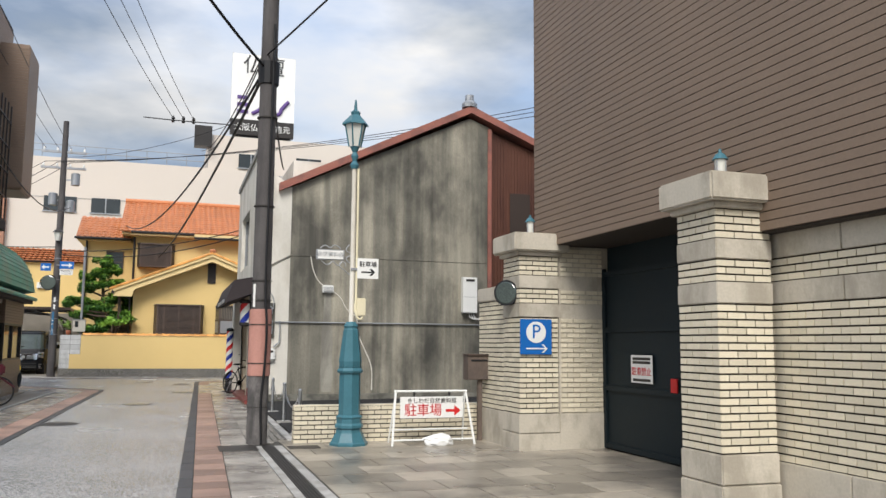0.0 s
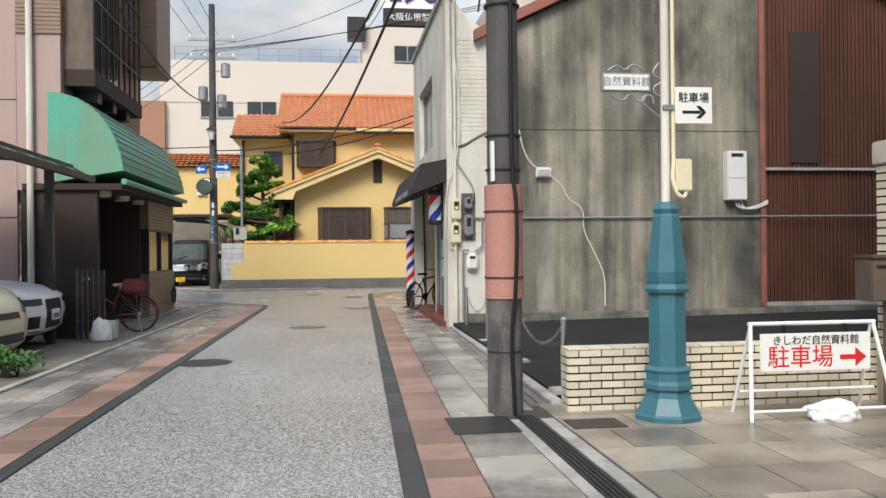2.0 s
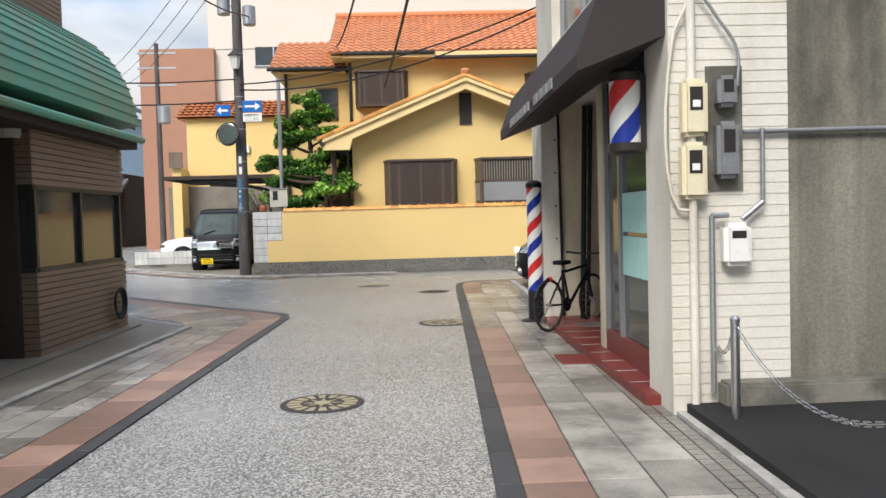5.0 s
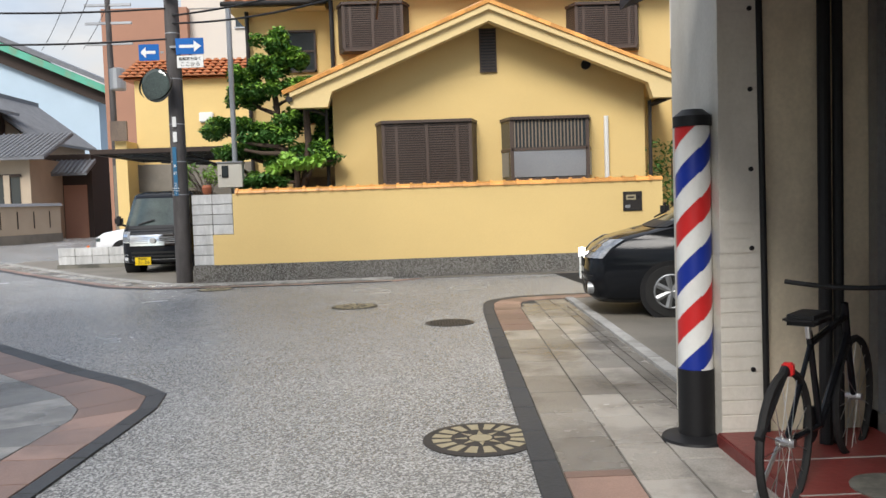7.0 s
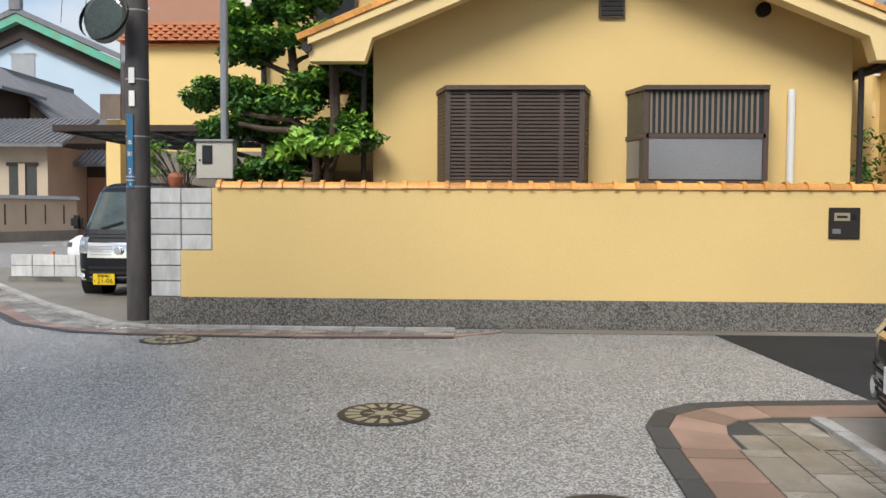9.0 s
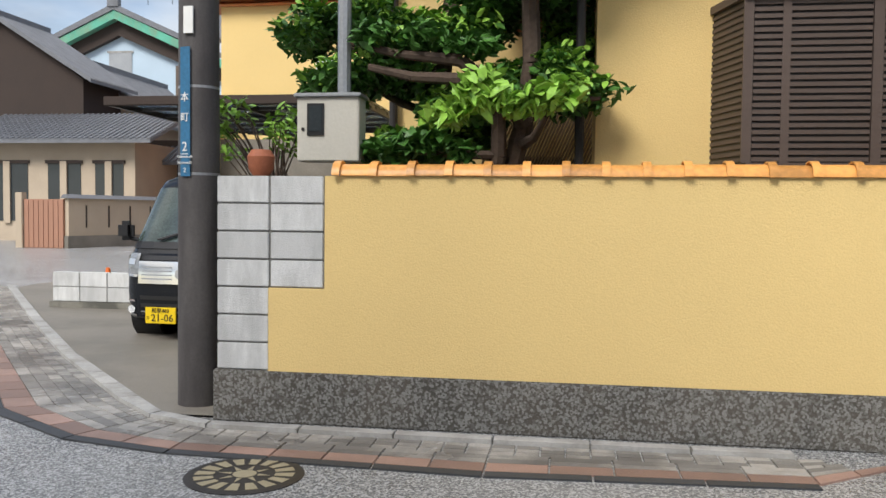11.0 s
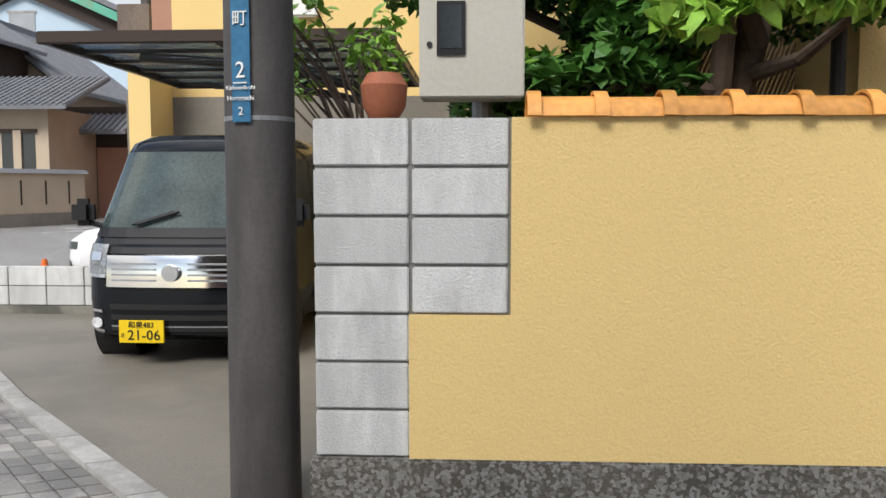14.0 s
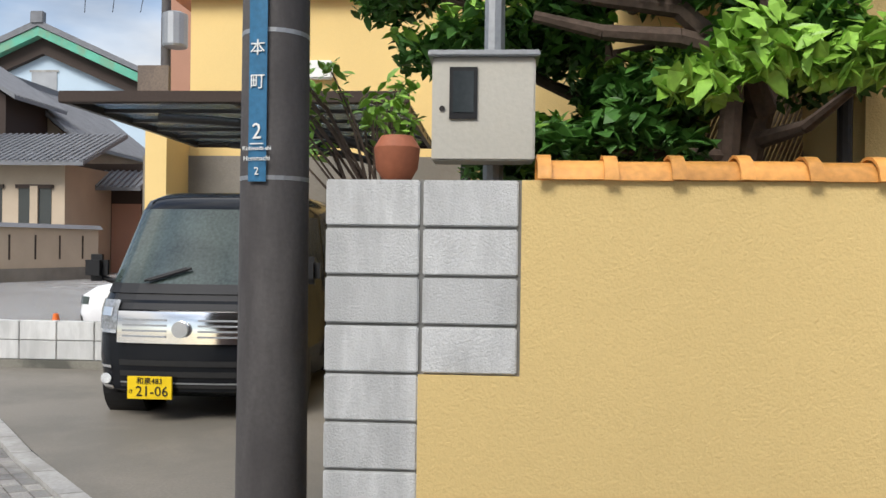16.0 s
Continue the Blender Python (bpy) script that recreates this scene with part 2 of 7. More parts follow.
    ("blind", (0.13, 0.085, 0.065), dict(rough=0.5, var=0.3)),
    ("orange", (0.75, 0.16, 0.03), dict(rough=0.5, bump=0)),
    ("terracotta", (0.3, 0.1, 0.05), dict(rough=0.6)),
    ("bag", (0.7, 0.7, 0.68), dict(rough=0.55, var=0.08)),
    ("burgundy", (0.11, 0.02, 0.028), dict(rough=0.4)),
    ("purple", (0.1, 0.055, 0.2), dict(rough=0.6, bump=0)),
    ("reed", (0.33, 0.26, 0.19), dict(rough=0.9, var=0.4, fine=60)),
    ("awning", (0.035, 0.027, 0.028), dict(rough=0.7, var=0.15)),
    ("lampglass", (0.6, 0.6, 0.55), dict(rough=0.25, var=0.05, bump=0)),
):
    M[key] = material(key, *args[:1], **args[1])
M["polycarb"].node_tree.nodes["Principled BSDF"].inputs["Transmission Weight"].default_value = 0.75
M["polycarb"].node_tree.nodes["Principled BSDF"].inputs["IOR"].default_value = 1.15


# ---- mesh helpers ----
def box(bm, x0, y0, z0, x1, y1, z1, bev=0.0, rz=0.0):
    m = pose((x0 + x1) / 2, (y0 + y1) / 2, (z0 + z1) / 2, 0, 0, rz) @ Matrix.Diagonal((abs(x1 - x0), abs(y1 - y0), abs(z1 - z0), 1))
    vs = bmesh.ops.create_cube(bm, size=1, matrix=m)["verts"]
    if bev:
        es = {e for v in vs for e in v.link_edges}
        bmesh.ops.bevel(bm, geom=list(es), offset=bev, segments=2, affect="EDGES", clamp_overlap=True)
    return bm


def rod(bm, a, b, r0, r1=None, n=10, caps=True):
    a, b = Vector(a), Vector(b)
    d = b - a
    m = Matrix.Translation((a + b) / 2) @ d.to_track_quat("Z", "Y").to_matrix().to_4x4()
    bmesh.ops.create_cone(bm, cap_ends=caps, segments=n, radius1=r0, radius2=r0 if r1 is None else r1, depth=d.length, matrix=m)
    return bm


def prism(bm, pts, axis, lo, hi):
    """A polygon in the plane across axis, thickened from lo to hi."""
    def at(p, w):
        return {"x": (w, p[0], p[1]), "y": (p[0], w, p[1]), "z": (p[0], p[1], w)}[axis]
    a = [bm.verts.new(at(p, lo)) for p in pts]
    b = [bm.verts.new(at(p, hi)) for p in pts]
    k = len(pts)
    fs = [bm.faces.new(a), bm.faces.new(b[::-1])]
    fs += [bm.faces.new((a[i], b[i], b[(i + 1) % k], a[(i + 1) % k])) for i in range(k)]
    bmesh.ops.recalc_face_normals(bm, faces=fs)
    return bm


def lathe(bm, prof, x=0, y=0, n=16):
    """A turned shape from (radius, height) pairs."""
    rings = [[bm.verts.new((x + r * math.cos(2 * math.pi * i / n), y + r * math.sin(2 * math.pi * i / n), z)) for i in range(n)] for r, z in prof]
    for p, q in zip(rings, rings[1:]):
        for i in range(n):
            bm.faces.new((p[i], p[(i + 1) % n], q[(i + 1) % n], q[i]))
    bm.faces.new(rings[0][::-1])
    bm.faces.new(rings[-1])
    return bm


def B(f, *a, **k):
    """A fresh bmesh after one call of f."""
    bm = bmesh.new()
    f(bm, *a, **k)
    return bm


def spot(name, m, label, category, group="", kind=""):
    return tagged(place(new(name), m), label, category, group, kind)


def place(ob, m):
    ob.matrix_basis = m
    return ob


def mesh_of(name, bm, mat, smooth=False):
    me = bpy.data.meshes.new(name)
    bm.to_mesh(me)
    bm.free()
    for one in (mat if isinstance(mat, (list, tuple)) else [mat]):
        me.materials.append(M[one] if isinstance(one, str) else one)
    if smooth:
        me.shade_smooth()
        me.set_sharp_from_angle(angle=radians(35))
    return me


def part(name, bm, mat, parent, label="", smooth=False):
    ob = new(name, mesh_of(name, bm, mat, smooth))
    ob.parent = parent
    return tagged(ob, label)


def solo(name, bm, mat, label="", category="", group="", kind="", smooth=False):
    return tagged(new(name, mesh_of(name, bm, mat, smooth)), label, category, group, kind)


def setting(name, bm, mat, label="", category="structure", smooth=False):
    return solo(name, bm, mat, label, category, "", "structure", smooth)


def quadpiece(name, pts, z0, z1, mat, parent):
    """A flat piece with four corners, slightly drawn in at its top."""
    c = sum((Vector((*p, 0)) for p in pts), Vector()) / 4
    top = [Vector((*p, 0)) + (c - Vector((*p, 0))).normalized() * 0.005 for p in pts]
    vs = [(p[0], p[1], z0) for p in pts] + [(p.x, p.y, z1) for p in top]
    me = bpy.data.meshes.new(name)
    me.from_pydata(vs, [], [(4, 5, 6, 7), (0, 1, 5, 4), (1, 2, 6, 5), (2, 3, 7, 6), (3, 0, 4, 7)])
    me.materials.append(M[mat])
    ob = new(name, me)
    ob.parent = parent
    return ob


def writing(name, text, size, m, mat, parent, depth=0.002):
    cu = bpy.data.curves.new(name, "FONT")
    cu.body, cu.size, cu.align_x, cu.align_y, cu.extrude, cu.resolution_u = text, size, "CENTER", "CENTER", depth, 2
    tmp = bpy.data.objects.new(name, cu)
    me = bpy.data.meshes.new_from_object(tmp)
    bpy.data.objects.remove(tmp)
    me.transform(m)
    me.materials.append(M[mat])
    ob = new(name, me)
    ob.parent = parent
    return ob


def tube(name, pts, r, mat, parent=None, label="", category="", kind=""):
    cu = bpy.data.curves.new(name, "CURVE")
    cu.dimensions, cu.bevel_depth, cu.bevel_resolution, cu.resolution_u = "3D", r, 2, 6
    sp = cu.splines.new("BEZIER")
    sp.bezier_points.add(len(pts) - 1)
    for bp, p in zip(sp.bezier_points, pts):
        bp.co, bp.handle_left_type, bp.handle_right_type = p, "AUTO", "AUTO"
    tmp = bpy.data.objects.new(name, cu)
    me = bpy.data.meshes.new_from_object(tmp)
    bpy.data.objects.remove(tmp)
    me.materials.append(M[mat])
    me.shade_smooth()
    ob = new(name, me)
    ob.parent = parent
    return tagged(ob, label, category, "", kind)


def sag(a, b, drop, n=9):
    a, b = Vector(a), Vector(b)
    return [a.lerp(b, i / (n - 1)) - Vector((0, 0, drop * 4 * (i / (n - 1)) * (1 - i / (n - 1)))) for i in range(n)]


I4 = Matrix.Identity(4)
FRONT = pose(0, 0, 0, 90, 0, 0)  # turns writing to face -y


def height(x, y):
    """The ground: level, then rising a little up the street to the north-west."""
    d = -(x + 5) * 0.61 + (y - 38) * 0.79 - 4
    d = min(max(d, 0), 26) if x < -3.5 and y > 34 else 0
    return 0.004 * d


# ---- ground ----
def ground():
    xs = [-3000, -400, -100, -60] + [-45 + 1.5 * i for i in range(40)] + [20, 40, 100, 400, 3000]
    ys = [-3000, -400, -60, -20, 0, 10, 20, 30] + [34 + 1.5 * i for i in range(30)] + [90, 150, 400, 3000]
    bm = bmesh.new()
    g = [[bm.verts.new((x, y, height(x, y))) for x in xs] for y in ys]
    for r, s in zip(g, g[1:]):
        for i in range(len(xs) - 1):
            bm.faces.new((r[i], r[i + 1], s[i + 1], s[i]))
    return setting("road", bm, "asphalt", "damp pale grey asphalt road with exposed aggregate", "road", smooth=True)


ground()
right_pave = spot("pavement_right", I4, "damp tiled pavement with dark edging and terracotta band", "pavement", kind="structure")
left_pave = spot("pavement_left", I4, "tiled pavement with dark edging and terracotta band", "pavement", kind="structure")
far_pave = spot("pavement_far", I4, "narrow tiled pavement along the yellow garden wall", "pavement", kind="structure")
plaza = spot("forecourt", I4, "brownish stone-tiled forecourt before the gate", "pavement", kind="structure")


def xr(y):
    return 0.31 + 0.033 * (y - 11.9)


def xk(y):
    return 1.86 + 0.02 * (y - 13)


def xl(y):
    return -2.22 + 0.027 * (y - 12.3)


def xlk(y):
    return -3.60 + 0.042 * (y - 15.8)


# ---- buildings on the right: brick gate, brown block ----
def museum():
    ob = spot("brown_building", pose(5.5, 3, 0), "large brown-tiled building block above a cream brick wall", "building")
    inv = ob.matrix_basis.inverted()

    def p(name, bm, mat, label="", smooth=False):
        bm.transform(inv)
        return part(name, bm, mat, ob, label, smooth)
    upper = p("upper_wall", B(box, 5.43, -9, 2.6, 14, 6.9, 13, 0), "darkjoint")
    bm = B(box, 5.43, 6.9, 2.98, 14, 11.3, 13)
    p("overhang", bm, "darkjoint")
    bm = bmesh.new()
    z = 2.62
    while z < 12.9:
        box(bm, 5.405, -8.9, z, 5.43, 6.9 if z < 2.98 else 11.3, z + 0.082)
        if z > 2.98:
            box(bm, 5.43, 11.3, z, 14, 11.325, z + 0.082)
        z += 0.092
    tagged(p("tile_cladding", bm, "browntile", "long brown ceramic cladding strips"), kind="stuff")
    p("wall_core", B(box, 5.62, -9, 0, 6.2, 6.5, 2.6), "darkjoint")
    for z0, z1, px in ((0, 0.44, 5.57), (1.93, 2.14, 5.59), (2.37, 2.6, 5.58)):
        y = 6.5
        while y > -8:
            p("stone_band", B(box, px, y - 1.19, z0, 5.62, y, z1, 0.006), "stone", "smooth cream stone band")
            y -= 1.2
    # alcove, its back and the dark gate
    p("alcove_side", B(box, 5.5, 10.66, 0, 12, 11.3, 2.98), "stone")
    p("alcove_near_side", B(box, 5.6, 6.5, 0, 12, 7.1, 2.98), "stone")
    # near-black back and added panel stand in for shade behind and above the gate
    p("alcove_back", B(box, 11.6, 7.1, 0, 11.9, 10.66, 2.98), "gate")
    p("alcove_lintel", B(box, 6.32, 7.1, 2.62, 6.5, 10.66, 2.98), "gate")
    return ob


museum_ob = museum()


def brickface(parent, inv, u0, u1, z0, z1, fixed, axis, length, course, mat="brick", sign=-1, name="brick", skip=()):
    """Running-bond bricks on a face; fixed is the face's place on the other axis."""
    k, z = 0, z0
    cache = {}
    while z < z1 - 0.01:
        u = u0 - (length / 2 if k % 2 else 0)
        while u < u1 - 0.005:
            a, b = max(u, u0), min(u + length, u1)
            if b - a > 0.03:
                w, h = round(b - a - 0.013, 3), course - 0.017
                if w not in cache:
                    bm = bmesh.new()
                    if axis == "x":
                        box(bm, 0, min(0, sign * 0.014), 0, w, max(0, sign * 0.014), h)
                    else:
                        box(bm, min(0, sign * 0.014), 0, 0, max(0, sign * 0.014), w, h)
                    cache[w] = mesh_of(name, bm, mat)
                ob = new(name, cache[w])
                ob.parent = parent
                j = random.uniform(-0.001, 0.001)
                ob.matrix_basis = inv @ (pose(a + 0.006, fixed + j, z + 0.006) if axis == "x" else pose(fixed + j, a + 0.006, z + 0.006))
            u += length
        z += course
        k += 1


def pillar(x0, y0, label):
    """A gate pillar: stone foot, bricks, stone bands, a cap and a small lamp."""
    w = 0.62
    ob = spot("gate_pillar", pose(x0 + w / 2, y0 + w / 2, 0), label, "pillar", "gate pillars")
    h = w / 2
    part("core", B(box, -h + 0.014, -h + 0.014, 0.5, h - 0.014, h - 0.014, 2.84), "darkjoint", ob)
    part("foot_stone", B(box, -h - 0.02, -h - 0.02, 0, h + 0.02, h + 0.02, 0.25, 0.012), "stone", ob)
    part("foot_stone", B(box, -h - 0.012, -h - 0.012, 0.256, h + 0.012, h + 0.012, 0.53, 0.012), "stone", ob)
    part("stone_band", B(box, -h - 0.008, -h - 0.008, 1.92, h + 0.008, h + 0.008, 2.12, 0.008), "stone", ob)
    part("stone_band", B(box, -h - 0.008, -h - 0.008, 2.34, h + 0.008, h + 0.008, 2.53, 0.008), "stone", ob)
    bm = B(box, -h - 0.05, -h - 0.05, 2.82, h + 0.05, h + 0.05, 2.88, 0.01)
    box(bm, -h - 0.13, -h - 0.13, 2.88, h + 0.13, h + 0.13, 3.15, 0.02)
    part("cap", bm, "stone", ob, "weathered stone cap")
    for z0, z1 in ((0.54, 1.915), (2.125, 2.335), (2.535, 2.82)):
        n = round((z1 - z0) / 0.072)
        brickface(ob, I4, -h, h, z0, z1, -h + 0.014, "x", 0.207, (z1 - z0) / n)
        brickface(ob, I4, -h, h, z0, z1, -h + 0.014, "y", 0.207, (z1 - z0) / n)
    return ob


def pillar_lamp(x, y):
    ob = spot("pillar_lamp", pose(x, y, 3.15), "small green-capped lantern on the pillar cap", "lamp", "pillar lamps")
    part("base", B(lathe, [(0.075, 0), (0.07, 0.03), (0.04, 0.05)]), "galv", ob)
    part("glass", B(lathe, [(0.045, 0.05), (0.055, 0.22)]), "lampglass", ob, smooth=True)
    part("cap", B(lathe, [(0.08, 0.22), (0.05, 0.27), (0.02, 0.29), (0.012, 0.33)]), "teal", ob)
    bm = bmesh.new()
    for i in range(4):
        a = i * math.pi / 2 + 0.4
        rod(bm, (0.06 * math.cos(a), 0.06 * math.sin(a), 0.04), (0.06 * math.cos(a), 0.06 * math.sin(a), 0.24), 0.006, n=6)
    part("cage", bm, "galv", ob)


pillar(4.87, 10.65, "cream brick gate pillar with stone cap and parking sign")
pillar(4.9, 6.12, "cream brick gate pillar with weathered stone cap")
pillar_lamp(5.18, 10.96)
pillar_lamp(5.21, 6.43)

side = spot("brick_wall", pose(5.1, 11.8, 0), "low cream brick side wall behind the gate pillar", "wall")
part("core", B(box, -0.2, -0.53, 0.5, 0.4, 0.55, 2.2), "darkjoint", side)
part("foot_stone", B(box, -0.23, -0.53, 0, 0.4, 0.57, 0.52, 0.01), "stone", side)
part("coping", B(box, -0.24, -0.53, 2.2, 0.42, 0.58, 2.42, 0.015), "stone", side)
brickface(side, I4, -0.53, 0.55, 0.53, 2.2, -0.2, "y", 0.207, 0.0725)

wall_ob = spot("gate_wall", pose(5.6, 3, 0), "cream brick street wall with stone bands", "wall")
part("backing", B(box, 0.012, -5, 0, 0.018, 3.45, 2.6), "darkjoint", wall_ob)
for z0, z1 in ((0.445, 1.925), (2.145, 2.365)):
    n = round((z1 - z0) / 0.074)
    brickface(wall_ob, I4, 0.3, 3.45, z0, z1, 0.012, "y", 0.207, (z1 - z0) / n)
recess = spot("gate_recess_wall", pose(5.5, 10.66, 0), "cream brick return wall beside the dark gate", "wall")
for z0, z1 in ((0.54, 1.915), (2.125, 2.335), (2.535, 2.95)):
    n = round((z1 - z0) / 0.072)
    brickface(recess, I4, 0.02, 0.72, z0, z1, 0, "x", 0.207, (z1 - z0) / n)
part("foot_stone", B(box, 0, -0.02, 0, 0.74, 0.0, 0.53, 0.006), "stone", recess)

gate = spot("gate", pose(6.25, 8.9, 0), "dark green-black steel panel gate, closed", "gate")
bm = B(box, 0, -1.8, 0.06, 0.05, 1.76, 2.62)
part("panel", bm, "gate", gate)
for z in (0.07, 0.9, 1.75, 2.58):
    part("rail", B(box, -0.03, -1.8, z - 0.04, 0.0, 1.76, z + 0.04, 0.006), "gate", gate)
part("lock_box", B(box, -0.05, -0.16, 0.92, -0.03, -0.02, 1.1, 0.004), "red", gate, "red lock box")
for y in (-1.78, -0.35, 1.72):
    part("post", B(box, -0.035, y - 0.05, 0.02, 0.0, y + 0.05, 2.66, 0.006), "gate", gate)
sg = spot("gate_notice", pose(6.215, 9.58, 1.2, 0, 0, 0), "white no-parking notice with red lettering on the gate", "sign")
part("plate", B(box, -0.004, -0.27, -0.19, 0, 0.27, 0.19), "whitepaint", sg)
WEST = pose(0, 0, 0, 90, 0, -90)
writing("lettering", "駐車禁止", 0.125, pose(-0.007, 0, -0.04) @ WEST, "red", sg)
for z in (0.14, 0.09, -0.15):
    part("text_bar", B(box, -0.007, -0.22, z - 0.018, -0.004, 0.22, z + 0.018), "darkframe", sg)

ps = spot("parking_sign", pose(5.11, 10.625, 1.38), "blue square parking sign with white P and arrow", "sign")
part("plate", B(box, -0.25, -0.012, 0, 0.25, 0, 0.51, 0.004), "blue", ps)
part("disc", B(rod, (0, -0.012, 0.32), (0, -0.017, 0.32), 0.155, n=32), "whitepaint", ps)
writing("lettering", "P", 0.29, pose(0, -0.02, 0.32) @ FRONT, "blue", ps)
bm = B(box, -0.16, -0.017, 0.075, 0.15, -0.012, 0.095)
prism(bm, [(0.09, 0.145), (0.115, 0.145), (0.18, 0.085), (0.115, 0.025), (0.09, 0.025), (0.15, 0.085)], "y", -0.0175, -0.012)
part("arrow", bm, "whitepaint", ps)

mir = spot("traffic_mirror", pose(4.80, 10.98, 2.28, 0, 0, 0), "small round convex mirror in black rim on the pillar", "mirror")
part("rim", B(rod, (0.04, 0, 0), (-0.05, -0.09, 0), 0.175, 0.19, n=28), "black", mir)
part("face", B(rod, (-0.05, -0.09, 0), (-0.056, -0.096, 0), 0.165, 0.15, n=28), "carglass", mir)
part("bracket", B(rod, (0.04, 0, 0), (0.09, 0.0, 0), 0.025), "galv", mir)


# ---- low brick wall, lamp post, signs ----
low = spot("low_brick_wall", pose(3.45, 12.45, 0), "low cream brick planter wall with dark joints", "wall")
part("core", B(box, -1.54, -0.1, 0, 1.55, 0.1, 0.555), "darkjoint", low)
brickface(low, I4, -1.55, 1.55, 0, 0.56, -0.1, "x", 0.207, 0.07)
brickface(low, I4, -0.1, 0.1, 0, 0.56, -1.54, "y", 0.207, 0.07)
k = mesh_of("top_brick", B(box, -0.097, -0.112, 0, 0.097, 0.112, 0.016), "brick")
for i in range(15):
    o = new("top_brick", k)
    o.parent = low
    o.location = (-1.45 + 0.207 * i, 0, 0.555)

lamp = spot("street_lamp", pose(2.66, 11.95, 0), "ornate street lamp, teal cast base and cream pole", "street lamp")
part("plinth", B(lathe, [(0.29, 0), (0.29, 0.05), (0.27, 0.07), (0.2, 0.2), (0.185, 0.27)], n=8), "teal", lamp)
part("lower_shaft", B(lathe, [(0.215, 0.27), (0.215, 0.31), (0.19, 0.34), (0.19, 0.4), (0.205, 0.43), (0.165, 0.46), (0.16, 1.08)], n=8), "teal", lamp)
part("collar", B(lathe, [(0.19, 1.08), (0.2, 1.11), (0.17, 1.15), (0.18, 1.18)], n=8), "teal", lamp)
part("upper_shaft", B(lathe, [(0.165, 1.18), (0.175, 1.25), (0.115, 1.72), (0.1, 1.74), (0.115, 1.78), (0.07, 1.84)], n=8), "teal", lamp)
part("pole", B(lathe, [(0.038, 1.8), (0.034, 4.35)], n=14), "whitewall", lamp, smooth=True)
part("neck", B(lathe, [(0.05, 4.2), (0.07, 4.26), (0.035, 4.32), (0.06, 4.4), (0.035, 4.46), (0.075, 4.55)], n=14), "teal", lamp)
lan = part("lantern", B(lathe, [(0.09, 4.55), (0.155, 4.9)], n=6), "lampglass", lamp, "frosted hexagonal lantern")
bm = bmesh.new()
for i in range(6):
    a = 2 * math.pi * i / 6
    rod(bm, (0.093 * math.cos(a), 0.093 * math.sin(a), 4.55), (0.16 * math.cos(a), 0.16 * math.sin(a), 4.9), 0.012, n=6)
part("lantern_frame", bm, "teal", lamp)
part("lantern_roof", B(lathe, [(0.21, 4.89), (0.2, 4.92), (0.11, 5.02), (0.07, 5.06), (0.08, 5.1), (0.03, 5.14), (0.012, 5.3)], n=6), "teal", lamp)
tube("conduit", [(0.06, -0.03, 4.2), (0.06, -0.03, 2.2), (0.05, -0.06, 1.98), (0.12, -0.07, 1.88), (0.17, -0.05, 1.95)], 0.018, "cream", lamp)
part("junction_box", B(box, 0.06, -0.09, 1.93, 0.2, 0.02, 2.2, 0.01), "cream", lamp, "cream junction box")
# bracket plate and scrolls
part("name_plate", B(box, -0.56, -0.02, 2.77, -0.13, 0.02, 2.93, 0.008), "galv", lamp, "framed grey name plate")
part("plate_face", B(box, -0.54, -0.024, 2.785, -0.15, -0.02, 2.915), "whitepaint", lamp)
writing("lettering", "自然資料館", 0.085, pose(-0.345, -0.026, 2.85) @ FRONT, "galv", lamp)
for pts in ([(-0.5, 0, 2.95), (-0.42, 0, 2.99), (-0.35, 0, 2.96), (-0.28, 0, 3.0), (-0.18, 0, 2.95)],
            [(-0.05, 0, 3.02), (-0.1, 0, 2.93), (-0.03, 0, 2.87), (-0.1, 0, 2.8), (-0.02, 0, 2.72)],
            [(-0.04, 0, 2.56), (-0.12, 0, 2.62), (-0.2, 0, 2.72), (-0.12, 0, 2.74), (-0.1, 0, 2.68)],
            [(-0.48, 0, 2.75), (-0.38, 0, 2.7), (-0.3, 0, 2.75), (-0.22, 0, 2.69), (-0.16, 0, 2.75)]):
    tube("scroll", pts, 0.008, "galv", lamp)
ar = spot("direction_sign", pose(2.89, 11.9, 2.5), "white parking direction sign with black arrow", "sign")
part("plate", B(box, -0.165, -0.01, 0, 0.165, 0, 0.31, 0.003), "whitepaint", ar)
part("clamp", B(box, -0.26, 0.0, 0.12, -0.1, 0.03, 0.16), "galv", ar)
writing("lettering", "駐車場", 0.092, pose(0, -0.013, 0.215) @ FRONT, "black", ar)
bm = B(box, -0.1, -0.013, 0.085, 0.06, -0.01, 0.11)
prism(bm, [(0.02, 0.15), (0.06, 0.15), (0.11, 0.0975), (0.06, 0.045), (0.02, 0.045), (0.07, 0.0975)], "y", -0.013, -0.01)
part("arrow", bm, "black", ar)

brd = spot("parking_board", pose(3.9, 11.8, 0), "white folding steel stand with red parking board", "sign")
for s in (-1, 1):
    part("front_leg", B(rod, (s * 0.65, -0.16, 0), (s * 0.56, 0.02, 0.8), 0.018), "whitepaint", brd)
    part("back_leg", B(rod, (s * 0.6, 0.28, 0), (s * 0.55, 0.03, 0.8), 0.015), "whitepaint", brd)
    part("hook", B(box, s * 0.28 - 0.012, -0.03, 0.7, s * 0.28 + 0.012, 0.0, 0.79), "black", brd)
part("top_bar", B(rod, (-0.58, 0.02, 0.8), (0.58, 0.02, 0.8), 0.018), "whitepaint", brd)
part("low_bar", B(rod, (-0.64, -0.14, 0.09), (0.64, -0.14, 0.09), 0.014), "whitepaint", brd)
